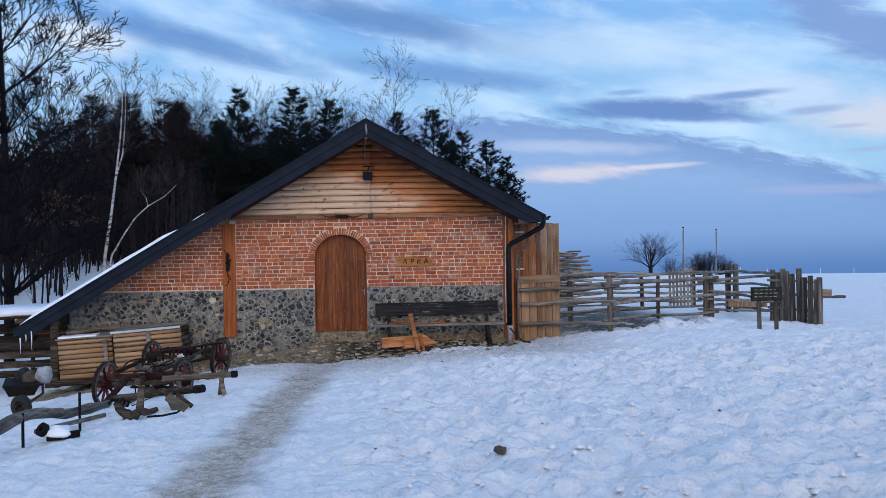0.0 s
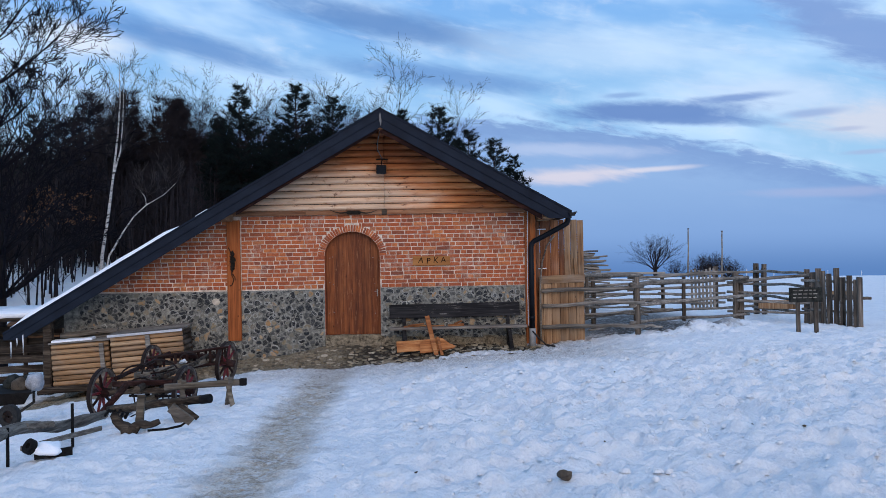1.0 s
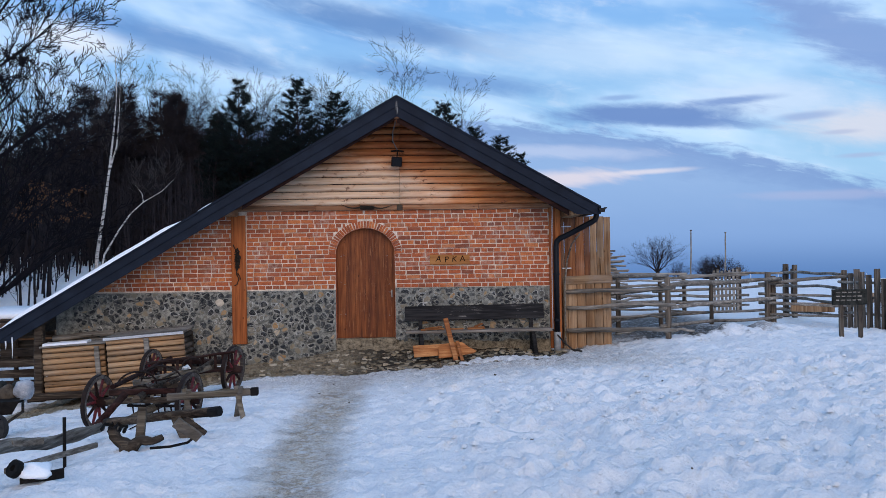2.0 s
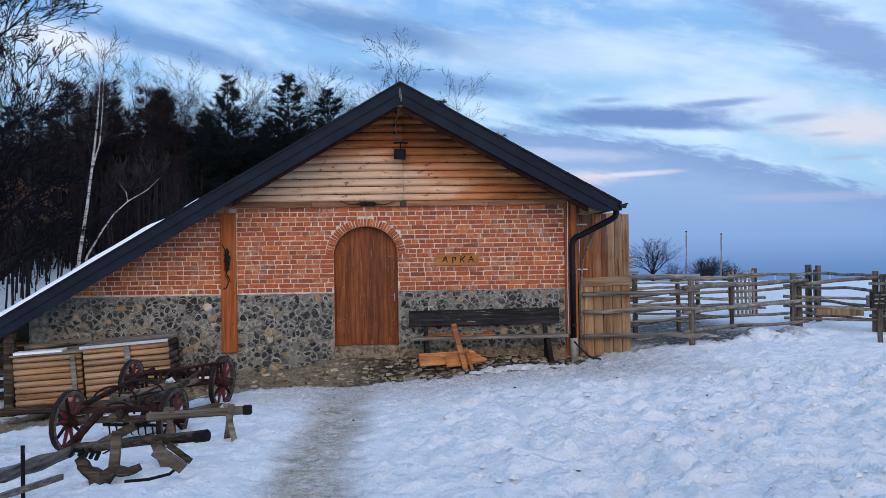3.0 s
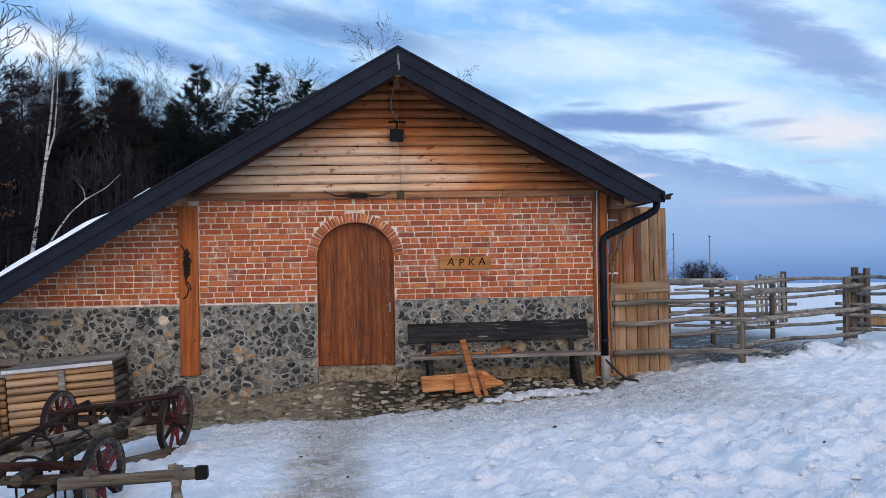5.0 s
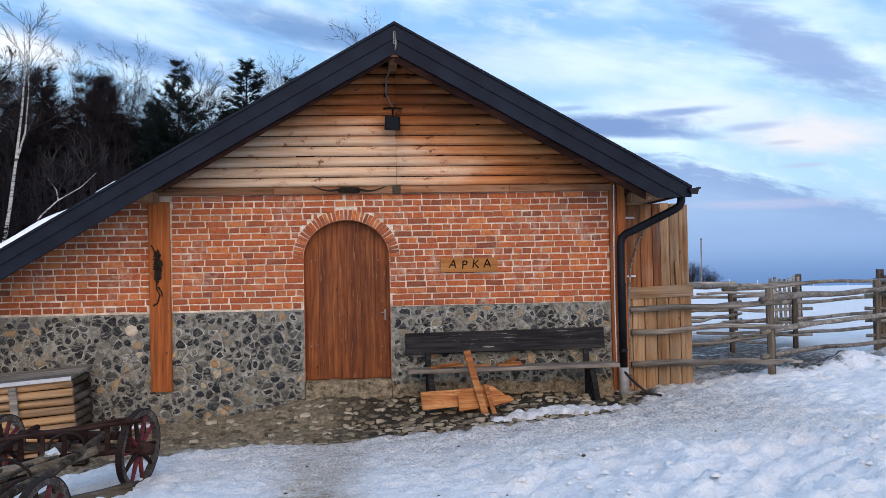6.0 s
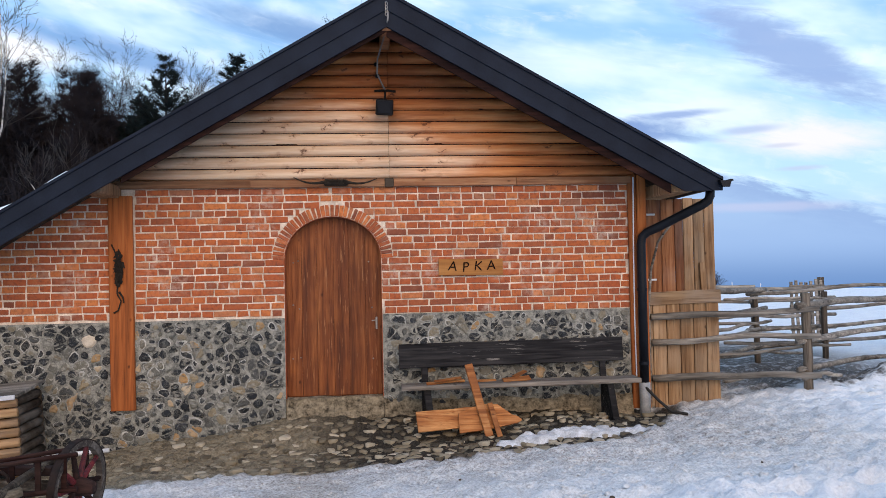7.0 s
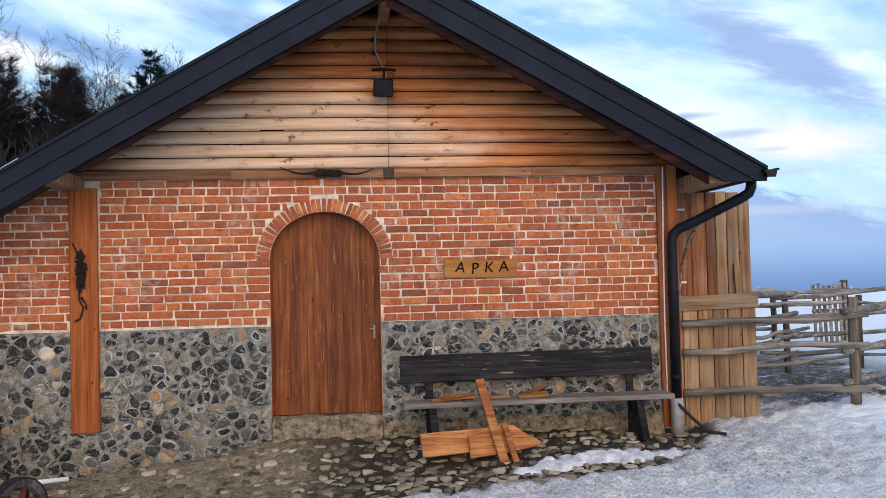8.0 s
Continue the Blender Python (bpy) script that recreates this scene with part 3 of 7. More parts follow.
def pole(bm, p0, p1, r0, r1=None, wobble=0.03, segs=8, sides=8, knobs=0.12):
    """A natural round pole, crooked and knotty."""
    p0, p1 = Vector(p0), Vector(p1)
    r1 = r0 if r1 is None else r1
    s = rng.random() * 90
    pts, radii = [], []
    for i in range(segs + 1):
        f = i / segs
        w = noise.noise_vector(Vector((s, f * 2.3, s * 0.3))) * wobble * math.sin(math.pi * min(1, max(0.08, f)))
        pts.append(p0.lerp(p1, f) + w)
        radii.append((r0 + (r1 - r0) * f) * (1 + knobs * noise.noise(Vector((s + f * 6, 0, 3)))))
    return tube(bm, pts, radii, sides)


def prism(bm, ring, y0, y1):
    """A closed (x, z) outline pushed from y0 to y1."""
    a = [bm.verts.new((x, y0, z)) for x, z in ring]
    b = [bm.verts.new((x, y1, z)) for x, z in ring]
    n = len(ring)
    bm.faces.new(a)
    bm.faces.new(b[::-1])
    for i in range(n):
        bm.faces.new((a[i], b[i], b[(i + 1) % n], a[(i + 1) % n]))
    bmesh.ops.recalc_face_normals(bm, faces=bm.faces)
    return bm


def clip(poly, px, py, nx, ny):
    """The part of a convex polygon on the inner side of a line through p with outward normal n."""
    outp = []
    for i, a in enumerate(poly):
        b = poly[(i + 1) % len(poly)]
        da, db = (a[0] - px) * nx + (a[1] - py) * ny, (b[0] - px) * nx + (b[1] - py) * ny
        if da <= 0:
            outp.append(a)
        if (da < 0 < db) or (db < 0 < da):
            f = da / (da - db)
            outp.append((a[0] + (b[0] - a[0]) * f, a[1] + (b[1] - a[1]) * f))
    return outp


def cells(x0, x1, y0, y1, sx, sy, rnd, jitter=0.42, drop=0.0):
    """Irregular close-packed cells over a rectangle: (seed point, outline)."""
    nx, ny = int((x1 - x0) / sx) + 3, int((y1 - y0) / sy) + 3
    seeds = {}
    for j in range(ny):
        for i in range(nx):
            if rnd.random() < drop:
                continue
            seeds[i, j] = (x0 + (i - 1 + 0.5 * (j % 2) + rnd.uniform(-jitter, jitter)) * sx, y0 + (j - 1 + 0.5 + rnd.uniform(-jitter, jitter)) * sy)
    made = []
    for (i, j), p in seeds.items():
        if not (x0 <= p[0] <= x1 and y0 <= p[1] <= y1):
            continue
        poly = [(p[0] - 2 * sx, p[1] - 2 * sy), (p[0] + 2 * sx, p[1] - 2 * sy), (p[0] + 2 * sx, p[1] + 2 * sy), (p[0] - 2 * sx, p[1] + 2 * sy)]
        for a in range(-3, 4):
            for b in range(-3, 4):
                q = seeds.get((i + a, j + b))
                if q and (a or b) and len(poly) > 2:
                    poly = clip(poly, (p[0] + q[0]) / 2, (p[1] + q[1]) / 2, q[0] - p[0], q[1] - p[1])
        if len(poly) > 2:
            made.append((p, poly))
    return made


def soften(poly, times=1):
    """Cut the corners of an outline."""
    for _ in range(times):
        poly = [(a[0] + (b[0] - a[0]) * f, a[1] + (b[1] - a[1]) * f) for a, b in zip(poly, poly[1:] + poly[:1]) for f in (0.25, 0.75)]
    return poly


def pebble(poly, gap, depth, proud, rnd, place, rag=0.03, turns=1):
    """A rounded stone over an outline: verts and faces about its own middle. place maps (u, v, out) to a point."""
    cx, cy = sum(p[0] for p in poly) / len(poly), sum(p[1] for p in poly) / len(poly)
    r = max(0.02, min(math.hypot(p[0] - cx, p[1] - cy) for p in poly))
    k = max(0.35, 1 - gap / r)
    ring = soften([(cx + (x - cx) * k, cy + (y - cy) * k) for x, y in poly], turns)
    n = len(ring)
    verts, faces = [], []
    for s, o in ((1.0, -depth), (0.97, proud * 0.35), (0.66, proud)):
        for x, y in ring:
            verts.append(place(cx + (x - cx) * s + rnd.uniform(-1, 1) * rag * r, cy + (y - cy) * s + rnd.uniform(-1, 1) * rag * r, o * (1 if o < 0 else rnd.uniform(0.75, 1.2))))
    for t in range(2):
        for i in range(n):
            faces.append((t * n + i, t * n + (i + 1) % n, t * n + n + (i + 1) % n, t * n + n + i))
    faces.append(tuple(range(2 * n, 3 * n)))
    mid = Vector(place(cx, cy, 0))
    return mid, [Vector(v) - mid for v in verts], faces


def dome(poly, gap, tall, rnd, z):
    """A river cobble with a rounded top, bedded in the ground at z."""
    cx, cy = sum(p[0] for p in poly) / len(poly), sum(p[1] for p in poly) / len(poly)
    r = max(0.02, sum(math.hypot(p[0] - cx, p[1] - cy) for p in poly) / len(poly))
    k = max(0.4, 1 - gap / r)
    ring = soften([(cx + (x - cx) * k, cy + (y - cy) * k) for x, y in poly], 1)
    n = len(ring)
    tip = (rnd.uniform(-0.15, 0.15), rnd.uniform(-0.15, 0.15))
    verts, faces = [], []
    for s, o in ((0.96, -0.03), (1.0, 0.0), (0.86, 0.58), (0.52, 0.92)):
        for x, y in ring:
            dx, dy = (x - cx) * s, (y - cy) * s
            lean = (dx * tip[0] + dy * tip[1]) if o > 0 else 0.0
            verts.append(Vector((dx, dy, o if o < 0 else o * tall + lean)))
    for t in range(3):
        for i in range(n):
            faces.append((t * n + i, t * n + (i + 1) % n, t * n + n + (i + 1) % n, t * n + n + i))
    verts.append(Vector((0, 0, tall)))
    faces += [(3 * n + i, 3 * n + (i + 1) % n, 4 * n) for i in range(n)]
    return Vector((cx, cy, z)), verts, faces


def fixed_mesh(name, verts, faces):
    me = bpy.data.meshes.new(name)
    me.from_pydata([tuple(v) for v in verts], [], faces)
    me.validate()
    bm = bmesh.new()
    bm.from_mesh(me)
    bmesh.ops.recalc_face_normals(bm, faces=bm.faces)
    bm.to_mesh(me)
    bm.free()
    return me


def joined(name, pieces, material, parent, label=""):
    """Many small pieces (mid, verts, faces) as one mesh of kind stuff."""
    vs, fs = [], []
    for mid, verts, faces in pieces:
        o = len(vs)
        vs += [v + mid for v in verts]
        fs += [tuple(i + o for i in f) for f in faces]
    ob = link_mesh(name, fixed_mesh(name, vs, fs), material, parent, label)
    return tagged(ob, kind="stuff")

# ---- the ground: one sheet of snow to the horizon ----
def smooth(a, b, v):
    f = min(1.0, max(0.0, (v - a) / (b - a)))
    return f * f * (3 - 2 * f)


def lie(x, y):
    """Height of the ground, without its lumps."""
    xc, yc = max(-9.0, min(12.0, x)), max(-22.0, min(4.0, y))
    if xc > 0:
        z = -0.385 + 0.062 * xc - 0.0028 * xc * xc
    else:
        z = -0.385 + 0.035 * xc - 0.11 * smooth(-1.5, -2.8, xc) * max(0.0, -1.5 - xc)
    z += smooth(-1, -16, yc) * (0.14 - 0.03 * xc + 0.0017 * xc * xc) if xc > -4 else smooth(-1, -16, yc) * 0.30
    d = math.hypot(x - 1, y + 10)
    far = max(0.0, d - 62)
    right = smooth(-6, 8, x) if y > 0 else 1.0
    z -= (0.02 * far + 0.0004 * min(far, 120) ** 2) * (right if y > 0 else 1)
    if y > 6:
        z += (1 - right) * (min(y - 6, 10.5) * 0.27 + min(max(y - 16.5, 0.0), 70) * 0.06)
        z -= (1 - right) * max(0.0, d - 110) * 0.05
    return z


def lumps(x, y):
    """Trodden, thawed and refrozen snow."""
    v = Vector((x, y, 0))
    a = noise.noise(v * 0.45) * 0.05
    b = noise.noise(v * 1.7 + Vector((5, 3, 0))) * 0.035
    c = -abs(noise.noise(v * 3.6 + Vector((1, 9, 0)))) * 0.075
    e = noise.noise(v * 7.0) * 0.016 - abs(noise.noise(v * 9.0 + Vector((4, 2, 0)))) * 0.05
    if -8 < x < 12 and -18.5 < y < 4:
        d = noise.voronoi(v * 4.6 + Vector((b * 20, a * 12, 0)))[0]
        e += (0.30 - min(0.6, d[0])) * 0.05
        e += (0.3 - min(0.6, noise.voronoi(v * 7.0 + Vector((a * 30, b * 30, 0)))[0][0])) * 0.05
    fade = smooth(-7.6, -6.0, x) * smooth(11.6, 10.0, x) * smooth(-17.6, -16.0, y) * smooth(4.0, 2.4, y)
    c, e = c * fade, e * fade
    track = math.exp(-((x + 0.18) / 0.45) ** 2) * (1 if y < -1.5 else 0)
    k = 1 - 0.6 * track
    # churned crust in broken plates, lower and flatter along the trodden way by the wall
    churn = fade * smooth(0.5, 1.6, x + 0.5 * noise.noise(v * 0.8)) * smooth(-2.6, -4.4, y + 0.35 * (x - 3) * -0.35 + 0.6 * noise.noise(v * 0.7))
    if churn > 0:
        n1 = noise.noise(v * 2.4 + Vector((7, 1, 0)))
        n2 = noise.noise(v * 5.5 + Vector((2, 8, 0)))
        c += churn * (0.06 * smooth(-0.1, 0.15, n1) + 0.035 * smooth(-0.05, 0.12, n2) + 0.02 * noise.noise(v * 13.0))
    return (a + b + c + e) * k - 0.05 * track


def apron(x):
    """Front edge of the cobbled strip before the wall."""
    return -1.75 + 0.25 * noise.noise(Vector((x * 0.9, 3.3, 0))) + 0.11 * max(0.0, x - 1.0) + 0.6 * max(0.0, x - 2.4) ** 2


def height(x, y):
    near = smooth(60, 25, math.hypot(x, y + 8))
    z = lie(x, y) + lumps(x, y) * near
    # the cobbled strip in front of the wall is free of snow
    ax = smooth(-4.2, -3.4, x) * smooth(4.4, 3.7, x)
    edge = apron(x)
    z -= 0.05 * ax * smooth(edge - 0.12, edge + 0.12, y)
    z += 0.13 * ax * smooth(4.0, 2.4, x) * smooth(-1.1, 0.0, y)
    # a bank shovelled up under the fence
    z += 0.24 * math.exp(-((x - 7.6) / 1.5) ** 2 - ((y - 0.75) / 0.45) ** 2) * (0.8 + 0.5 * noise.noise(Vector((x * 2, y * 2, 4))))
    z += 0.07 * math.exp(-((x - 0.1) / 0.9) ** 2) * smooth(-1.0, -0.1, y)
    z += 0.10 * math.exp(-((x + 0.5) / 0.75) ** 2) * smooth(-0.9, -0.05, y)
    z -= 0.075 * math.exp(-((x - 4.3) / 1.1) ** 2 - ((y - 0.15) / 0.7) ** 2)
    return z


def steps(lo, hi, fine, reach):
    mid = list(np.arange(lo, hi, fine))
    s, a, b = fine, lo, hi
    left, right_ = [], []
    while b < reach:
        s *= 1.22
        a, b = a - s, b + s
        left.append(a)
        right_.append(b)
    return left[::-1] + mid + right_


def crumb(r, rnd):
    """A small uneven lump about its own middle."""
    verts = [Vector((0, 0, r * rnd.uniform(0.4, 0.6)))]
    for k, (up, wide) in enumerate(((0.35, 0.75), (-0.3, 1.0))):
        for i in range(6):
            a = math.tau * (i + 0.5 * k) / 6
            q = r * wide * rnd.uniform(0.75, 1.3)
            verts.append(Vector((q * math.cos(a), q * math.sin(a), r * up)))
    faces = [(0, 1 + i, 1 + (i + 1) % 6) for i in range(6)]
    for i in range(6):
        j = (i + 1) % 6
        faces += [(1 + i, 7 + i, 1 + j), (1 + j, 7 + i, 7 + j)]
    return verts, faces


def build_ground():
    xs, ys = steps(-6.0, 10.0, 0.043, 4700), steps(-16.0, 2.4, 0.043, 4700)
    nx = len(xs)
    verts = [(x, y, height(x, y)) for y in ys for x in xs]
    faces = [(j * nx + i, j * nx + i + 1, (j + 1) * nx + i + 1, (j + 1) * nx + i) for j in range(len(ys) - 1) for i in range(nx - 1)]
    me = bpy.data.meshes.new("ground")
    me.from_pydata(verts, [], faces)
    ob = link_mesh("ground", me, "snow", smooth=True)
    rnd = random.Random(77)
    pieces = []
    for i in range(6500):
        x, y = rnd.uniform(-1.2, 8.5), rnd.uniform(-13.5, -2.2)
        if rnd.random() < 0.45 and noise.noise(Vector((x * 0.9, y * 0.9, 3))) < 0.1:
            continue
        r = rnd.uniform(0.006, 0.016) * (2.6 if rnd.random() < 0.22 and x > 1 and y < -3.5 else 1)
        verts, faces = crumb(r, rnd)
        pieces.append((Vector((x, y, height(x, y) + r * 0.15)), verts, faces))
    bits = joined("snow_crumbs", pieces, "snow", None)
    bits.data.polygons.foreach_set("use_smooth", [True] * len(bits.data.polygons))
    tagged(bits, "broken crumbs of refrozen snow strewn over the yard", "snow", kind="stuff")
    tagged(ob, "trodden lumpy snow with a muddy track to the barn door", "snow", kind="structure")


build_ground()

# ---- the barn ----
DOOR_W, SPRING, RISE = 0.545, 1.54, 0.48          # half width, springing and rise of the arched door
WALL_L, WALL_R = -5.6, 3.42                        # ends of the front wall
STONE_TOP, BRICK_TOP = 0.905, 2.345
RIDGE_X, RIDGE_Z = 0.62, 4.30
EAVE_R, EAVE_RZ = 4.20, 2.31
KINK_X, KINK_Z = -2.30, 2.615                      # where the lean-to roof carries on at a lower pitch
EAVE_L, EAVE_LZ = -6.38, 0.215
FRONT, BACK = -0.88, 11.0


def roof_z(x):
    """Top of the roof edge over x."""
    if x > RIDGE_X:
        return RIDGE_Z + (EAVE_RZ - RIDGE_Z) * (x - RIDGE_X) / (EAVE_R - RIDGE_X)
    if x > KINK_X:
        return RIDGE_Z + (KINK_Z - RIDGE_Z) * (x - RIDGE_X) / (KINK_X - RIDGE_X)
    return KINK_Z + (EAVE_LZ - KINK_Z) * (x - KINK_X) / (EAVE_L - KINK_X)


barn = thing("barn", (0, 0, -0.4), "brick and rubble barn with dark metal roof and wooden gable", "barn")


def arch(half, rise, spring, n=20):
    return [(half * math.cos(math.pi * i / n), spring + rise * math.sin(math.pi * i / n)) for i in range(n + 1)]


def build_walls():
    # front wall core of mortar, with the arched opening through it
    bm = bmesh.new()
    ring = arch(DOOR_W, RISE, SPRING)
    top = [(RIDGE_X, roof_z(RIDGE_X) - 0.36)]
    outline_r = [(WALL_R, -0.9), (WALL_R, roof_z(WALL_R) - 0.36)]
    outline_l = [(KINK_X, roof_z(KINK_X) - 0.14), (WALL_L, roof_z(WALL_L) - 0.12), (WALL_L, -1.4)]
    # right half and left half meet above the middle of the arch
    half = len(ring) // 2
    right = outline_r + top + [(0.0, roof_z(0) - 0.36)] + [(x, z) for x, z in ring[:half + 1][::-1]] + [(DOOR_W, -0.35), (DOOR_W, -0.9)]
    left = [(0.0, roof_z(0) - 0.36)] + outline_l + [(-DOOR_W, -0.9), (-DOOR_W, -0.35)] + [(x, z) for x, z in ring[half:][::-1]]
    prism(bm, right, 0.006, 0.40)
    prism(bm, left, 0.006, 0.40)
    part("front_wall", bm, "mortar_brick", barn, "pale mortar between the bricks")
    bm = bmesh.new()
    box(bm, WALL_R - 0.4, WALL_R, 0.40, BACK - 0.5, -0.9, roof_z(WALL_R) - 0.34)
    part("side_wall", bm, "plaster", barn)
    bm = bmesh.new()
    box(bm, WALL_L, WALL_L + 0.4, 0.40, BACK - 0.5, -1.4, roof_z(WALL_L) - 0.2)
    part("side_wall", bm, "plaster", barn)
    bm = bmesh.new()
    prism(bm, [(WALL_R, -0.9), (WALL_R, roof_z(WALL_R) - 0.36), (RIDGE_X, RIDGE_Z - 0.36), (KINK_X, KINK_Z - 0.14), (WALL_L, roof_z(WALL_L) - 0.12), (WALL_L, -1.4)], BACK - 0.5, BACK - 0.1)
    part("back_wall", bm, "plaster", barn)
    # mortar bed of the rubble base, proud of the brick joints
    bm = bmesh.new()
    box(bm, DOOR_W + 0.002, WALL_R - 0.002, -0.012, 0.004, -0.7, STONE_TOP)
    box(bm, WALL_L, -DOOR_W - 0.002, -0.012, 0.004, -1.3, STONE_TOP - 0.02)
    rough(bm, 0.004)
    part("rubble_base", bm, "mortar", barn, "grey mortar bed of the rubble base")
    bm = bmesh.new()
    box(bm, -DOOR_W + 0.01, DOOR_W - 0.004, -0.028, 0.16, -0.42, -0.016)
    bmesh.ops.subdivide_edges(bm, edges=bm.edges[:], cuts=9, use_grid_fill=True)
    for v in bm.verts:
        if v.co.y < 0.0:
            v.co.y -= 0.30 * max(0.0, -0.09 - v.co.z) + 0.02 * noise.noise(v.co * 7.0)
            v.co.z += 0.018 * noise.noise(v.co * 5.0)
    rough(bm, 0.014, 16)
    part("threshold", bm, "footing", barn, "mud-smeared tan concrete threshold")
    # concrete footing slobbered along the bottom of the rubble
    bm = bmesh.new()
    xs = [DOOR_W + 0.004 + (WALL_R - 0.02 - DOOR_W) * i / 64 for i in range(65)]
    rows = []
    for k, (y, drop) in enumerate(((0.0, 0.0), (-0.022, 0.006), (-0.036, 0.05), (-0.05, 0.11), (-0.085, 0.19), (-0.10, 0.34))):
        line = []
        for x in xs:
            top = -0.035 - 0.03 * smooth(0.8, 1.7, x) + 0.05 * noise.noise(Vector((x * 2.3, 1.7, 0))) + 0.03 * noise.noise(Vector((x * 7.0, 4.2, 0)))
            bulge = 0.016 * noise.noise(Vector((x * 6.0, 2.0, drop * 9)))
            line.append(bm.verts.new((x, y + (bulge if k > 1 else 0.0), top - drop + 0.012 * noise.noise(Vector((x * 9, drop * 12, 5.0))))))
        rows.append(line)
    for p, q in zip(rows, rows[1:]):
        for i in range(64):
            bm.faces.new((p[i], q[i], q[i + 1], p[i + 1]))
    part("footing", bm, "footing", barn, "rough tan concrete footing under the rubble", True)


def build_roof():
    def slope(x0, z0, x1, z1, thick, name, y0=FRONT, mat="metal_dark", lift=0.0):
        d = Vector((x1 - x0, 0, z1 - z0)).normalized()
        n = Vector((-d.z, 0, d.x)) * (1 if d.x > 0 else -1)
        bm = bmesh.new()
        a, b = Vector((x0, 0, z0)) + n * lift, Vector((x1, 0, z1)) + n * lift
        prism(bm, [(a.x, a.z), (b.x, b.z), (b.x - n.x * thick, b.z - n.z * thick), (a.x - n.x * thick, a.z - n.z * thick)], y0, BACK)
        return part(name, bm, mat, barn)
    slope(RIDGE_X, RIDGE_Z - 0.02, EAVE_R, EAVE_RZ - 0.02, 0.09, "roof", FRONT + 0.035)
    slope(RIDGE_X, RIDGE_Z - 0.02, KINK_X - 0.3, roof_z(KINK_X - 0.3) + 0.01, 0.09, "roof", FRONT + 0.035)
    slope(KINK_X - 0.05, roof_z(KINK_X - 0.05) - 0.06, EAVE_L, EAVE_LZ - 0.02, 0.07, "roof", FRONT + 0.035)

    def verge(x0, z0, x1, z1, wide0, wide1, name="verge_trim"):
        """Two folded metal boards, the lower set back behind the upper."""
        for a, b, y, k in ((0.0, 0.52, FRONT, 0.0), (0.50, 1.0, FRONT + 0.018, 0.0)):
            bm = bmesh.new()
            ring = [(x0, z0 - wide0 * a), (x1, z1 - wide1 * a), (x1, z1 - wide1 * b), (x0, z0 - wide0 * b)]
            ring = clip(ring, 0, (EAVE_RZ if x1 > 2 else EAVE_LZ) - 0.13, 0, -1)
            prism(bm, ring, y, FRONT + 0.034 if a == 0 else FRONT + 0.05)
            part(name, bm, "metal_dark", barn)
        bm = bmesh.new()
        prism(bm, [(x0, z0 + 0.012), (x1, z1 + 0.012), (x1, z1 - 0.02), (x0, z0 - 0.02)], FRONT - 0.022, FRONT + 0.1)
        part("verge_cap", bm, "metal_dark", barn)
    verge(RIDGE_X, RIDGE_Z, EAVE_R, EAVE_RZ, 0.36, 0.36)
    verge(KINK_X, roof_z(KINK_X), RIDGE_X, RIDGE_Z, 0.335, 0.36)
    verge(EAVE_L, EAVE_LZ, KINK_X, KINK_Z, 0.32, 0.335)
    # boarded soffit under the front overhang, its shade put into a darker wood
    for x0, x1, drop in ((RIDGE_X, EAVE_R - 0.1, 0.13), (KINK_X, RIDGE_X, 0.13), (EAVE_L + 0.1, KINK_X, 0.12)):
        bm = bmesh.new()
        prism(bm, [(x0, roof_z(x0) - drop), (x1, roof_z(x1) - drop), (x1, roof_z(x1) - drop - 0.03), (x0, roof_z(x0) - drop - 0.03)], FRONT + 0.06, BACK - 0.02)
        part("soffit", bm, "wood_beam_old", barn, "boards under the overhang, darkened to stand for the shade there")
    # purlin ends that carry the overhang
    for x, z, r in ((RIDGE_X, RIDGE_Z - 0.335, 0.055), (KINK_X - 0.12, 2.315, 0.085), (3.80, 2.25, 0.09)):
        bm = bmesh.new()
        if x == RIDGE_X:
            box(bm, x - r, x + r, FRONT + 0.055, 0.3, z - r * 1.2, z + r, 0.012)
        else:
            box(bm, x - r * 1.3, x + r * 1.3, FRONT + 0.12, 0.3, z - r * 0.8, z + r * 0.8, 0.015)
        part("purlin", bm, "wood_trim" if x == RIDGE_X else "wood_gate", barn, "sawn end of a roof beam")
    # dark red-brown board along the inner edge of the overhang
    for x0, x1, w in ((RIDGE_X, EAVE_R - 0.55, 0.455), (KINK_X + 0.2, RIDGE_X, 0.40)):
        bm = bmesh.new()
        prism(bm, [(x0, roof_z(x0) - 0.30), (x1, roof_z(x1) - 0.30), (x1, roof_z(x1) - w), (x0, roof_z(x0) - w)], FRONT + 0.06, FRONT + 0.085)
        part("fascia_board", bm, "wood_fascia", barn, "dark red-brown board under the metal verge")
    for i in range(4):
        bm = bmesh.new()
        z = RIDGE_Z - 0.13 - 0.035 * i
        tube(bm, [(RIDGE_X + 0.012 * math.cos(a), FRONT - 0.012 + 0.004 * (i % 2), z + 0.022 * math.sin(a)) for a in [math.tau * k / 8 for k in range(9)]], 0.005, 5)
        part("chain_link", bm, "steel", barn, "small pale chain hung at the ridge")
    # snow lying on the low roof
    bm = bmesh.new()
    n = 80
    rows = []
    for i in range(n + 1):
        x = EAVE_L + 0.02 + (-2.60 - EAVE_L) * i / n
        t = (0.078 + 0.02 * noise.noise(Vector((x * 2.0, 0, 0)))) * smooth(-2.98, -3.5, x) * smooth(EAVE_L - 0.1, EAVE_L + 0.5, x) + 0.006
        if x > -2.85:
            t = 0.034
        elif x > -3.03:
            t = 0.004
        if i in (0, n):
            t = 0.004
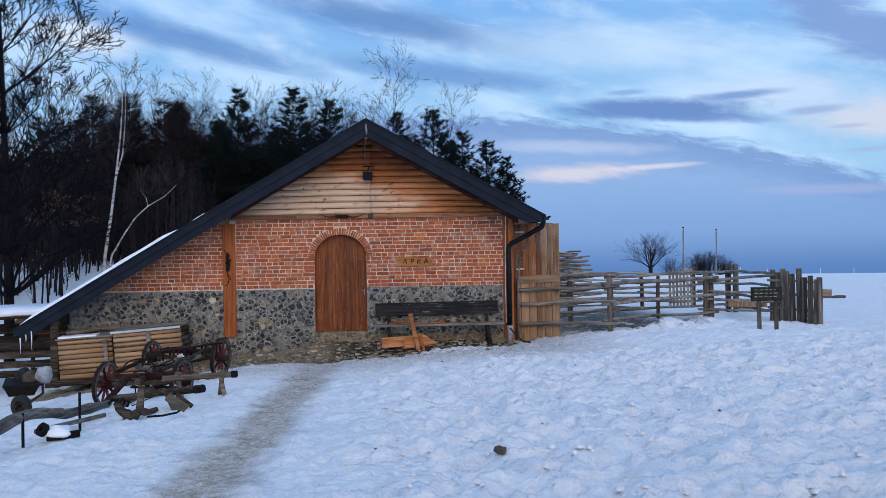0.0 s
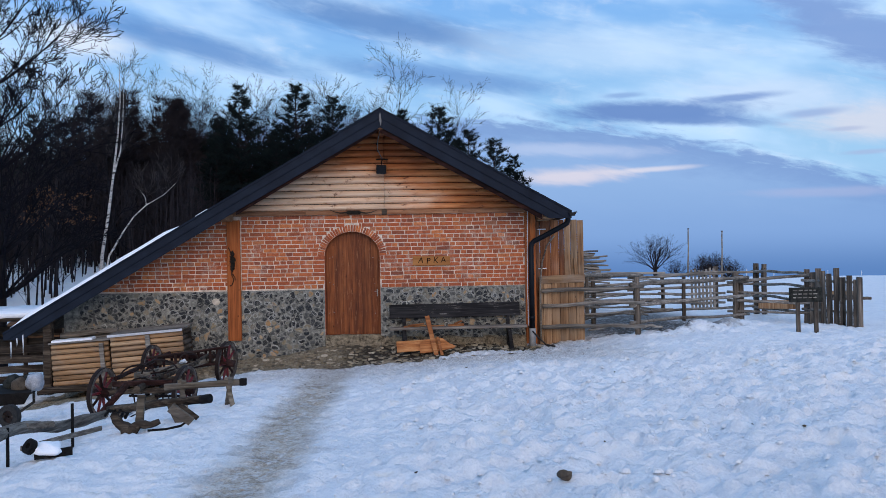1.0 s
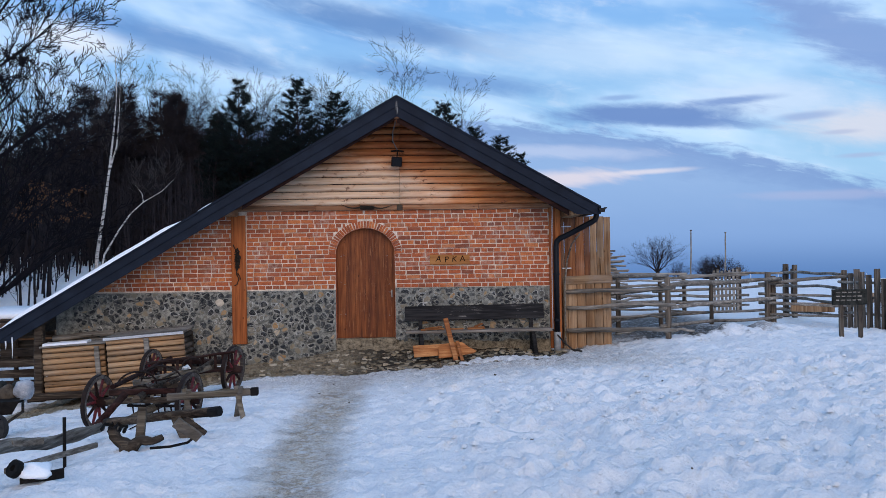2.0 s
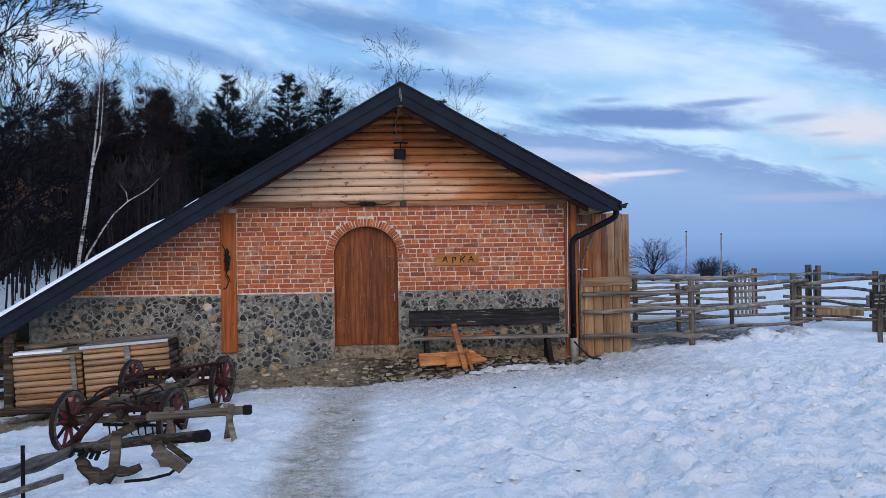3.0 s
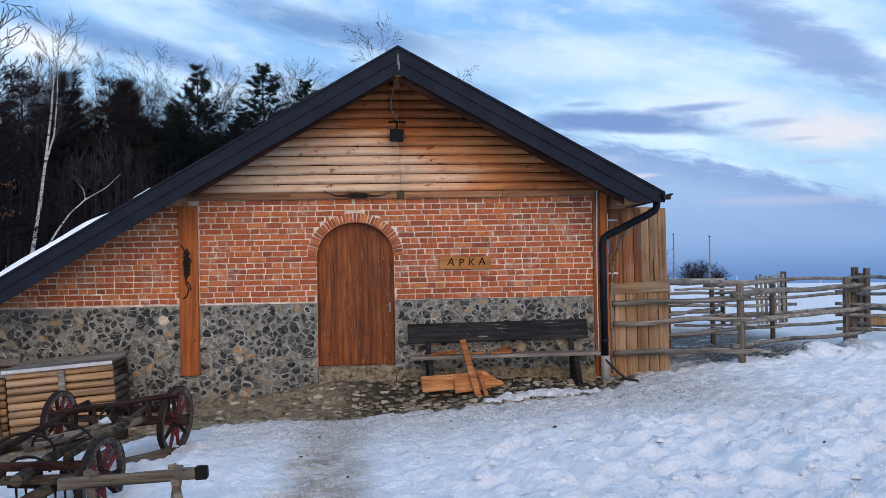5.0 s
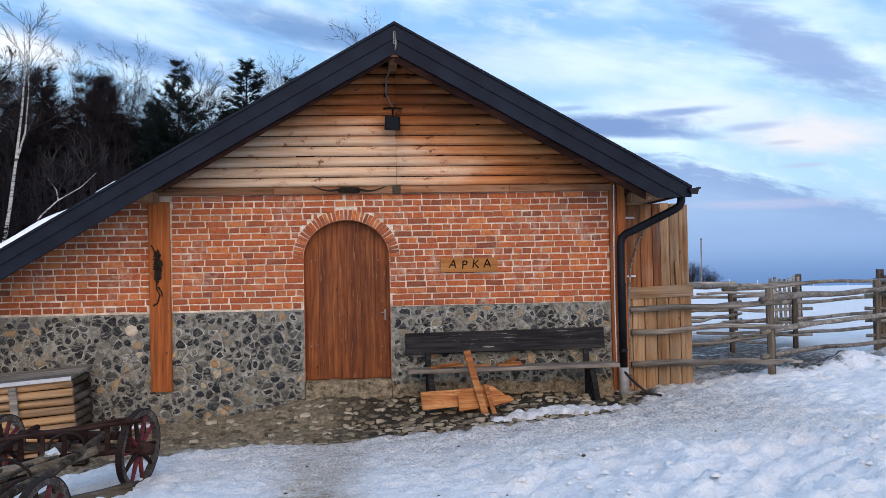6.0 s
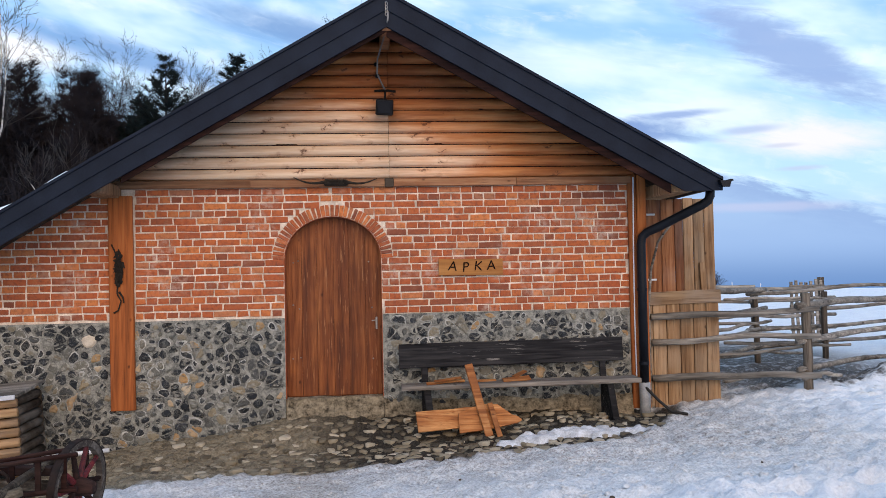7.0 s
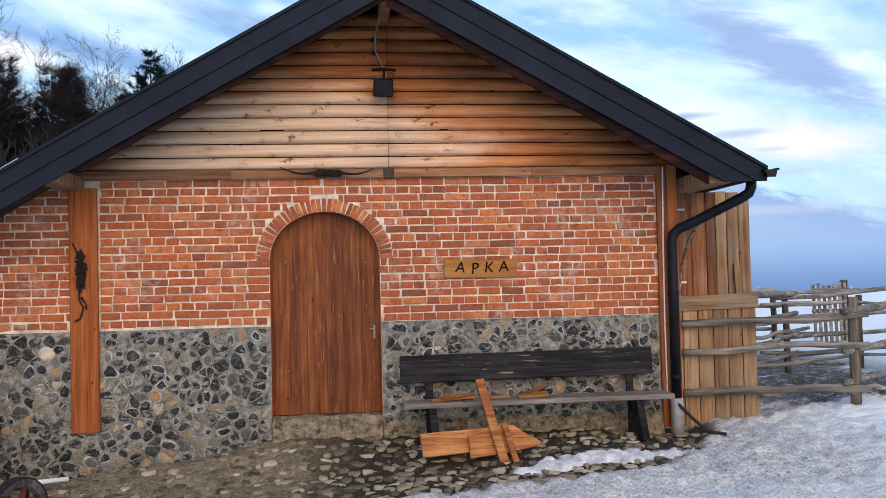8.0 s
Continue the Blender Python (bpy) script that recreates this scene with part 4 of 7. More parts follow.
        rows.append([(x, y, roof_z(x) + (0.013 if k == 0 else t)) for k, y in ((0, FRONT + 0.0), (1, FRONT + 0.03), (1, 3.0), (1, BACK))])
    vs = [[bm.verts.new(p) for p in r] for r in rows]
    for a, b in zip(vs, vs[1:]):
        for k in range(3):
            bm.faces.new((a[k], b[k], b[k + 1], a[k + 1]))
    ob = part("roof_snow", bm, "snow_clean", None, "", True)
    tagged(ob, "thin layer of snow lying on the low metal roof", "snow")
    for i in range(3):
        x = EAVE_L + 0.13 + 0.11 * i
        ln = (0.28, 0.12, 0.34)[i]
        z = roof_z(x) - 0.27
        ic = thing("icicle", (x, FRONT + 0.02, z), "thin pale icicle hanging from the low roof edge", "icicle", "icicles under the low eave")
        part("shaft", tube(bmesh.new(), [(x, FRONT + 0.025, z + 0.03), (x + 0.004, FRONT + 0.025, z - ln * 0.5), (x, FRONT + 0.025, z - ln)], [0.016, 0.009, 0.002], 7), "ice", ic, "", True)
    # gutter and downpipe
    bm = bmesh.new()
    pts = [(EAVE_R + 0.01 + 0.065 * math.cos(a), EAVE_RZ - 0.03 + 0.065 * math.sin(a)) for a in [math.pi + math.pi * i / 8 for i in range(9)]]
    ring = pts + [(x * 0.985 + EAVE_R * 0.015, z + 0.012) for x, z in pts[::-1]]
    prism(bm, ring, FRONT - 0.06, BACK)
    box(bm, EAVE_R + 0.06, EAVE_R + 0.095, FRONT - 0.06, BACK, EAVE_RZ - 0.035, EAVE_RZ - 0.015)
    part("gutter", bm, "pipe_black", barn)
    bm = bmesh.new()
    prism(bm, [(EAVE_R - 0.055, EAVE_RZ - 0.03), (EAVE_R + 0.07, EAVE_RZ - 0.03), (EAVE_R + 0.05, EAVE_RZ - 0.10), (EAVE_R - 0.03, EAVE_RZ - 0.10)], FRONT - 0.075, FRONT - 0.06)
    part("gutter_end", bm, "pipe_black", barn)
    bm = bmesh.new()
    px, py = 3.515, -0.15
    tube(bm, [(EAVE_R - 0.01, -0.56, EAVE_RZ - 0.06), (EAVE_R - 0.015, -0.56, EAVE_RZ - 0.16), (EAVE_R - 0.035, -0.55, EAVE_RZ - 0.215), (EAVE_R - 0.09, -0.52, EAVE_RZ - 0.255), (px + 0.16, -0.22, 1.815), (px + 0.07, -0.175, 1.775), (px + 0.015, -0.155, 1.72), (px, py, 1.64), (px, py, 1.2), (px, py, 0.05)], 0.052, 14)
    pipe = part("downpipe", bm, "pipe_black", barn, "black metal downpipe", True)
    for z in (1.12, 0.28):
        bm = bmesh.new()
        tube(bm, [(px, py, z - 0.018), (px, py, z + 0.018)], 0.059, 14)
        part("clamp", bm, "pipe_black", pipe)
    bm = bmesh.new()
    tube(bm, [(px, py, 0.06), (px, py, -0.34)], 0.064, 14)
    part("drain_socket", bm, "grey_pipe", barn, "grey drain socket", True)


def build_timber():
    for x0, x1, name in ((-2.43, -2.17, "corner_post"),):
        bm = bmesh.new()
        board(bm, ((x0 + x1) / 2 - 0.01, -0.035, 2.27), ((x0 + x1) / 2 + 0.005, -0.035, -0.075), x1 - x0, 0.06, (1, 0, 0), 10, 0.003)
        part(name, bm, "wood_post", barn, "orange-stained timber post")
    for x0, x1 in ((3.406, 3.505), (3.51, 3.62)):
        bm = bmesh.new()
        board(bm, ((x0 + x1) / 2, -0.03, 2.44), ((x0 + x1) / 2, -0.03, -0.25), x1 - x0, 0.05, (1, 0, 0), 10, 0.003)
        part("corner_board", bm, "wood_post", barn)
    # sill plank between brick and gable boards
    for x0, x1 in ((KINK_X - 0.15, -0.9), (-0.895, 0.60), (0.70, 2.1), (2.105, 3.44)):
        bm = bmesh.new()
        board(bm, (x0, -0.035, 2.389), (x1, -0.035, 2.389), 0.09, 0.05, (0, 0, 1), 8, 0.003)
        part("sill_plank", bm, "wood_trim", barn)
    bm = bmesh.new()
    box(bm, 0.595, 0.70, -0.075, -0.012, 2.335, 2.44, 0.012)
    part("block", bm, "wood_beam_old", barn, "weathered wooden block")
    # dark sheet added behind the boards, so their gaps read as shadow lines
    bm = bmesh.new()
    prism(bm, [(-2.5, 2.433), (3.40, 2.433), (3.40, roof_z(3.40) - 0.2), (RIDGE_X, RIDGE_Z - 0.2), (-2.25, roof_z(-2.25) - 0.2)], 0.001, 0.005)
    part("gable_backing", bm, "wood_fascia", barn, "dark sheet added behind the gable boards as the shade in their gaps")
    # round-faced gable boards
    z, pitch = 2.435, 0.1315
    grad = random.Random(3)
    while z < RIDGE_Z - 0.30:
        zm = z + 0.01
        lim_r = RIDGE_X + (RIDGE_Z - 0.16 - zm) * (EAVE_R - RIDGE_X) / (RIDGE_Z - EAVE_RZ)
        lim_l = RIDGE_X - (RIDGE_Z - 0.16 - zm) * (RIDGE_X - KINK_X) / (RIDGE_Z - KINK_Z)
        x0, x1 = max(lim_l, -2.6), min(lim_r, 3.72)
        cut = 0.652 + grad.uniform(-0.004, 0.004)
        for a, b in ((x0, cut - 0.002), (cut + 0.002, x1)):
            if b - a < 0.05:
                continue
            bm = bmesh.new()
            prof = [(0.0, 0.0), (0.0, pitch * 0.07)] + [(-0.006 - 0.046 * math.sin(math.pi * (0.04 + 0.93 * k / 8) ** 0.75) ** 0.8, pitch * (0.05 + 0.93 * k / 8)) for k in range(9)] + [(0.0, pitch * 0.99)]
            n = max(2, int((b - a) / 0.5))
            rows = []
            for i in range(n + 1):
                x = a + (b - a) * i / n
                s = 0.002 * noise.noise(Vector((x * 1.5, z * 9, 2)))
                rows.append([bm.verts.new((x, y + s, z + q * 0.928)) for y, q in prof])
            for p, q in zip(rows, rows[1:]):
                for k in range(len(prof) - 1):
                    bm.faces.new((p[k], q[k], q[k + 1], p[k + 1]))
            bm.faces.new(rows[0])
            bm.faces.new(rows[-1][::-1])
            bmesh.ops.recalc_face_normals(bm, faces=bm.faces)
            part("gable_board", bm, "wood_siding", barn, "", True)
        z += pitch


def build_door():
    door = part("door", prism(bmesh.new(), [(DOOR_W + 0.004, -0.02)] + arch(DOOR_W + 0.004, RISE + 0.004, SPRING) + [(-DOOR_W - 0.004, -0.02)], 0.175, 0.21), "wood_door", barn, "arched plank door, dark reddish brown, closed")
    bm = bmesh.new()
    outer = [(DOOR_W + 0.003, -0.02)] + arch(DOOR_W + 0.003, RISE + 0.003, SPRING) + [(-DOOR_W - 0.003, -0.02)]
    inner = [(DOOR_W - 0.006, -0.02)] + arch(DOOR_W - 0.006, RISE - 0.006, SPRING) + [(-DOOR_W + 0.006, -0.02)]
    rows = [[bm.verts.new((x, y, z)) for x, z in line] for line, y in ((outer, 0.008), (inner, 0.008), (inner, 0.172))]
    for p, q in zip(rows, rows[1:]):
        for i in range(len(p) - 1):
            bm.faces.new((p[i], p[i + 1], q[i + 1], q[i]))
    part("reveal", bm, "brick", barn, "brick reveal of the arched opening")
    rnd = random.Random(5)
    edges = [-DOOR_W, -0.36, -0.19, 0.0, 0.17, 0.36, DOOR_W]
    for a, b in zip(edges, edges[1:]):
        bm = bmesh.new()
        n = 6
        y0 = 0.145 + rnd.uniform(-0.003, 0.003)
        a2, b2 = a + 0.0018, b - 0.0018
        ring = [(b2, -0.005), *[(x, SPRING + RISE * math.sqrt(max(0, 1 - (x / (DOOR_W + 0.0005)) ** 2)) - 0.004) for x in [b2 + (a2 - b2) * i / n for i in range(n + 1)]], (a2, -0.005)]
        prism(bm, ring, y0, 0.174)
        part("plank", bm, "wood_door", door)
    bm = bmesh.new()
    box(bm, 0.468, 0.492, 0.136, 0.146, 0.73, 0.87, 0.003)
    handle = part("lock_plate", bm, "steel", door, "worn steel lock plate")
    bm = bmesh.new()
    tube(bm, [(0.479, 0.135, 0.835), (0.479, 0.11, 0.835), (0.455, 0.107, 0.832), (0.425, 0.107, 0.83)], 0.006, 8)
    part("door_handle", bm, "steel", handle)
    for z in (0.42, 1.52, 1.0):
        for x in (-0.45, -0.40, 0.42):
            bm = bmesh.new()
            bmesh.ops.create_uvsphere(bm, u_segments=8, v_segments=5, radius=0.009, matrix=Matrix.Translation((x + rnd.uniform(-0.02, 0.02), 0.144, z + rnd.uniform(-0.03, 0.03))))
            part("nail", bm, "steel", door)


build_walls()
build_roof()
build_timber()
build_door()

# ---- things on and by the wall ----
def build_bench():
    b = thing("bench", (2.0, -0.3, -0.3), "long weathered wooden bench with a blackened backrest, against the stone wall", "bench")
    part("backrest", board(bmesh.new(), (0.72, -0.115, 0.43), (3.27, -0.115, 0.45), 0.27, 0.045, (0, 0.12, 1), 14, 0.006), "wood_bench", b, "charred black backrest plank")
    part("seat", board(bmesh.new(), (0.73, -0.33, 0.115), (3.37, -0.33, 0.125), 0.33, 0.05, (0, 1, 0), 14, 0.006), "wood_bench_seat", b, "grey worn seat plank")
    for x in (1.0, 3.03):
        part("support", board(bmesh.new(), (x, -0.155, 0.08), (x, -0.125, 0.34), 0.07, 0.04, (1, 0, 0), 3), "wood_bench", b)
        bm = bmesh.new()
        prism(bm, [(x - 0.035, 0.09), (x + 0.035, 0.09), (x + 0.035, -0.36), (x - 0.035, -0.36)], -0.46, -0.16)
        for v in bm.verts:
            if v.co.z < 0 and v.co.y < -0.3:
                v.co.y -= 0.06
                v.co.x += 0.05
        part("leg", rough(bm, 0.006), "wood_bench", b)


def build_broken_boards():
    b = thing("broken_boards", (1.4, -0.75, -0.33), "broken orange pine boards nailed together, propped against the bench", "boards")
    part("board", board(bmesh.new(), (0.86, -0.80, -0.20), (1.63, -0.70, -0.17), 0.22, 0.03, (0, 0.5, 1), 6, 0.008), "wood_fresh", b)
    bm = bmesh.new()
    # split wide board with a jagged end
    ring = [(1.30, -0.32), (1.30, -0.11), (1.45, -0.05), (1.60, -0.02), (1.72, -0.03), (1.80, -0.09), (1.83, -0.11), (1.86, -0.14), (1.92, -0.16), (1.97, -0.20), (1.93, -0.23), (1.6, -0.29)]
    prism(bm, ring, -0.86, -0.83)
    bmesh.ops.rotate(bm, verts=bm.verts, cent=(1.5, -0.85, -0.3), matrix=Matrix.Rotation(radians(-24), 3, "X"))
    part("split_board", rough(bm, 0.006), "wood_fresh", b, "split pale orange board with a jagged end")
    part("stick", board(bmesh.new(), (1.44, -0.56, 0.36), (1.60, -0.93, -0.35), 0.085, 0.035, (1, 0, 0), 6, 0.006), "wood_fresh", b)
    part("stick", board(bmesh.new(), (1.63, -0.78, -0.03), (1.71, -0.95, -0.35), 0.055, 0.03, (1, 0, 0), 4, 0.006), "wood_fresh", b)
    for p, q, w, lab in (((1.0, -0.40, 0.155), (1.42, -0.30, 0.165), 0.05, "splintered_board"), ((1.08, -0.45, 0.18), (1.38, -0.34, 0.20), 0.035, "splintered_board"), ((1.85, -0.34, 0.155), (2.16, -0.30, 0.17), 0.09, "splintered_board"), ((1.98, -0.28, 0.18), (2.12, -0.22, 0.24), 0.06, "splintered_board"), ((1.5, -0.30, 0.152), (1.78, -0.26, 0.155), 0.04, "splintered_board")):
        ob = part(lab, board(bmesh.new(), p, q, w, 0.018, (0, 1, 0.3), 4, 0.008), "wood_fresh")
        tagged(ob, "splintered pale pine piece lying on the bench seat", "board", "splinters on the bench")


def build_name_board():
    s = thing("name_board", (1.555, -0.02, 1.42), "small varnished wooden name board with dark carved letters", "sign")
    bm = board(bmesh.new(), (1.19, -0.028, 1.418), (1.925, -0.028, 1.410), 0.185, 0.03, (0, 0, 1), 6, 0.002)
    part("board", bm, "wood_sign", s)
    for i, ch in enumerate("APKA"):
        cu = bpy.data.curves.new("letter", "FONT")
        cu.body, cu.size, cu.extrude, cu.align_x, cu.align_y = ch, 0.155, 0.003, "CENTER", "CENTER"
        cu.shear = 0.12
        tmp = bpy.data.objects.new("tmp", cu)
        me = bpy.data.meshes.new_from_object(tmp)
        bpy.data.objects.remove(tmp)
        me.transform(pose(1.345 + i * 0.147, -0.046, 1.418 + (0.008, -0.006, 0.004, 0.01)[i], 90, (4, -3, 2, -4)[i], 0))
        link_mesh("letter", me, "letter_black", s, "dark carved letter")


def build_floodlight():
    f = thing("floodlight", (0.6, -0.2, 3.25), "small black floodlight on a bracket under the gable", "lamp")
    tilt = pose(0.605, -0.20, 3.215, 14, 3, 0)
    part("housing", box(bmesh.new(), -0.098, 0.098, -0.03, 0.03, -0.088, 0.088, 0.012, tilt), "black_paint", f)
    part("glass", box(bmesh.new(), -0.078, 0.078, -0.036, -0.031, -0.068, 0.068, 0.004, tilt), "pipe_black", f, "dark lamp glass")
    bm = bmesh.new()
    tube(bm, [(0.62, -0.02, 3.40), (0.62, -0.12, 3.40), (0.615, -0.17, 3.35), (0.61, -0.17, 3.28)], 0.012, 8)
    part("bracket", bm, "iron_black", f)
    bm = bmesh.new()
    tube(bm, [(0.50, -0.06, 3.425), (0.58, -0.07, 3.43), (0.66, -0.06, 3.43), (0.74, -0.06, 3.42)], 0.014, 8)
    part("cross_bar", bm, "iron_black", f)
    bm = bmesh.new()
    tube(bm, [(0.60, -0.86, 4.18), (0.64, -0.88, 4.08), (0.63, -0.9, 3.99), (0.60, -0.6, 3.9), (0.54, -0.10, 3.78), (0.535, -0.07, 3.62), (0.58, -0.06, 3.52), (0.62, -0.06, 3.44)], 0.010, 6)
    part("cable", bm, "cable_grey", f, "grey lamp cable")
    for z, dx in ((3.73, -0.07), (3.60, -0.06)):
        part("clip", box(bmesh.new(), 0.6 + dx - 0.025, 0.6 + dx + 0.02, -0.07, -0.02, z - 0.02, z + 0.02, 0.005), "iron_black", f)


def build_horns():
    h = thing("horn_ornament", (0.05, -0.07, 2.38), "dark weathered horn ornament over the door", "ornament")
    bm = bmesh.new()
    box(bm, -0.09, 0.18, -0.115, -0.06, 2.355, 2.425, 0.02)
    part("plate", rough(bm, 0.012, 12), "dried_plant", h)
    for s in (-1, 1):
        pts = [(0.045 + s * (0.1 + 0.36 * f), -0.10 - 0.06 * math.sin(f * 3.0), 2.40 - 0.045 * math.sin(f * 3.1) + (0.05 * f if s < 0 else 0.03 * f)) for f in [i / 8 for i in range(9)]]
        part("horn", tube(bmesh.new(), pts, [0.016 * (1 - 0.8 * i / 8) + 0.002 for i in range(9)], 8), "dried_plant", h, "", True)
    bm = bmesh.new()
    rnd = random.Random(3)
    for i in range(14):
        x = rnd.uniform(-0.1, 0.2)
        tube(bm, [(x, -0.11, 2.39), (x + rnd.uniform(-0.07, 0.07), -0.14, 2.39 + rnd.uniform(-0.05, 0.05))], [0.006, 0.002], 4)
    part("twigs", bm, "dried_plant", h)


def build_dried_bundle():
    h = thing("dried_bundle", (-2.33, -0.08, 1.45), "black dried plant bundle hanging on the timber post", "ornament")
    rnd = random.Random(9)
    bm = bmesh.new()
    for i in range(110):
        z = rnd.gauss(1.45, 0.075)
        x = -2.32 + rnd.gauss(0, 0.015)
        tube(bm, [(x, -0.075, z), (x + rnd.uniform(-0.038, 0.038), -0.095 - rnd.uniform(0, 0.03), z + rnd.uniform(-0.06, 0.05))], [0.022, 0.004], 5)
    part("tuft", bm, "dried_plant", h)
    for pts in ([(-2.33, -0.08, 1.55), (-2.36, -0.08, 1.66), (-2.40, -0.07, 1.74)], [(-2.33, -0.08, 1.36), (-2.34, -0.085, 1.2), (-2.30, -0.08, 1.12), (-2.33, -0.08, 1.02), (-2.38, -0.08, 0.99)], [(-2.32, -0.08, 1.22), (-2.28, -0.08, 1.16), (-2.27, -0.08, 1.10)]):
        part("stem", tube(bmesh.new(), pts, [0.014] + [0.009] * (len(pts) - 1), 6), "dried_plant", h)


def build_cables():
    c = thing("wall_cable", (3.5, -0.07, 0.1), "thin pale cable along the corner boards ending in a black hose", "cable")
    part("cable", tube(bmesh.new(), [(3.47, -0.065, 2.42), (3.452, -0.065, 1.6), (3.445, -0.066, 0.8), (3.45, -0.066, 0.10)], 0.008, 6), "white_metal", c)
    pts = [(3.45, -0.07, 0.10), (3.50, -0.19, 0.02), (3.62, -0.30, -0.13), (3.75, -0.36, -0.25), (3.92, -0.40, -0.28)]
    part("hose", tube(bmesh.new(), pts, 0.016, 8), "rubber", c, "black rubber hose", True)
    p = thing("plastic_pipe", (-2.75, -0.42, -0.45), "white plastic pipe lying on the cobbles", "pipe")
    part("tube", tube(bmesh.new(), [(-3.05, -0.45, -0.475), (-2.35, -0.42, -0.43)], 0.022, 10), "white_metal", p, "", True)


build_bench()
build_broken_boards()
build_name_board()
build_floodlight()
build_horns()
build_dried_bundle()
build_cables()


# ---- log bins by the low end of the wall ----
def log_bin(m, wide, label, stakes, logs=9, lid_snow=False):
    """A bin of round logs, its front at y = 0 and its top at z = 0, reaching to x = -wide."""
    b = new("log_bin")
    b.empty_display_size = 0.2
    tagged(b, label, "log bin", "log bins by the wall")
    h, dep = 0.098, 0.82
    for i in range(logs):
        z = -0.10 - h * i
        part("front_log", pole(bmesh.new(), (-wide, 0.045, z), (0, 0.045, z), 0.047, 0.045, 0.006, 5, 10, 0.05), "wood_log", b, "", True)
        # side logs take the darker copy, as faces turned from the light
        part("side_log", pole(bmesh.new(), (-0.045, 0.09, z), (-0.045, dep, z), 0.05, 0.05, 0.006, 4, 8, 0.05), "wood_log_shaded", b, "", True)
        part("side_log", pole(bmesh.new(), (-wide + 0.045, 0.09, z), (-wide + 0.045, dep, z), 0.05, 0.05, 0.006, 4, 8, 0.05), "wood_log_shaded", b, "", True)
    part("back_panel", board(bmesh.new(), (-wide, dep, -0.5), (0, dep, -0.5), 0.85, 0.03, (0, 0, 1), 4), "wood_log_shaded", b)
    n = 4
    for i in range(n):
        y0 = -0.04 + (dep + 0.08) * i / n
        w = (dep + 0.08) / n - 0.006
        part("lid_board", board(bmesh.new(), (-wide - 0.03, y0 + w / 2, -0.025 + 0.05 * i / n), (0.04, y0 + w / 2, -0.025 + 0.05 * i / n), w, 0.03, (0, 1, 0.06), 5), "wood_rail", b)
    if lid_snow:
        bm = bmesh.new()
        board(bm, (-wide + 0.02, 0.10, 0.0), (-0.28, 0.10, 0.005), 0.26, 0.05, (0, 1, 0.05), 12, 0.015)
        part("snow_patch", bm, "snow_clean", b, "thin snow on the lid")
        part("lid_log", pole(bmesh.new(), (-wide, 0.55, 0.08), (0.02, 0.55, 0.10), 0.055, 0.05, 0.02), "wood_rail", b, "", True)
    else:
        part("metal_strip", box(bmesh.new(), -wide - 0.03, 0.02, -0.062, -0.048, -0.062, -0.016, 0.003), "zinc", b, "pale sheet-metal edging strip")
    for x in stakes:
        part("stake", board(bmesh.new(), (x, -0.035, -0.08), (x + 0.02, -0.035, -0.10 - h * logs), 0.085, 0.04, (1, 0, 0), 5), "wood_rail", b)
    b.matrix_basis = m
    return b


log_bin(pose(-3.10, -0.98, 0.265, 0, -4.2, 2), 1.30, "log-sided storage bin with a plank lid and pale metal edge", (-0.62,))
log_bin(pose(-4.50, -0.80, 0.09, 0, -3.5, 1), 1.05, "lower log-sided bin with snow on its lid", (-0.12,), 9, True)
part("bin_sill", board(bmesh.new(), (-5.7, -0.98, -0.86), (-2.9, -1.08, -0.66), 0.12, 0.16, (0, 0, 1), 8, 0.01), "wood_beam_old")
tagged(bpy.data.objects["bin_sill"], "old grey timber sill lying before the log bins", "beam")
part("lean_to_post", board(bmesh.new(), (-5.62, -0.72, 0.42), (-5.62, -0.72, -0.95), 0.16, 0.16, (1, 0, 0), 5, 0.006), "wood_beam_old")
tagged(bpy.data.objects["lean_to_post"], "dark timber post carrying the low roof edge", "post")

# ---- the wagon and old farm tools on the snow ----
def wheel(r, m, parent):
    """A spoked wooden wheel; its axle along local x."""
    w = link_mesh("wheel", fixed_mesh("wheel", *ring_mesh(r - 0.055, r - 0.008, 0.05, 28)), "wood_wheel", parent, "grey wooden wheel with dark red spokes")
    w.matrix_parent_inverse = parent.matrix_basis.inverted()
    w.matrix_basis = m
    kids = []
    kids.append(link_mesh("tyre", fixed_mesh("tyre", *ring_mesh(r - 0.008, r, 0.055, 28)), "iron_rust", None))
    bm = bmesh.new()
    tube(bm, [(-0.11, 0, 0), (-0.08, 0, 0), (0.0, 0, 0), (0.08, 0, 0), (0.13, 0, 0)], [0.045, 0.06, 0.075, 0.06, 0.045], 14)
    kids.append(part("hub", bm, "wood_dark_red", None, "", True))
    for i in range(10):
        a = math.tau * i / 10
        bm = bmesh.new()
        tube(bm, [(0, 0.06 * math.cos(a), 0.06 * math.sin(a)), (0, (r - 0.05) * math.cos(a), (r - 0.05) * math.sin(a))], [0.024, 0.017], 6)
        kids.append(part("spoke", bm, "paint_red" if i % 3 else "wood_dark_red", None))
    for k in kids:
        k.parent = w
    return w


def ring_mesh(r0, r1, wide, n):
    verts, faces = [], []
    for i in range(n):
        a = math.tau * i / n
        for r, x in ((r0, -wide / 2), (r1, -wide / 2), (r1, wide / 2), (r0, wide / 2)):
            verts.append(Vector((x, r * math.cos(a), r * math.sin(a))))
    for i in range(n):
        j = (i + 1) % n
        for k in range(4):
            faces.append((i * 4 + k, i * 4 + (k + 1) % 4, j * 4 + (k + 1) % 4, j * 4 + k))
    return verts, faces


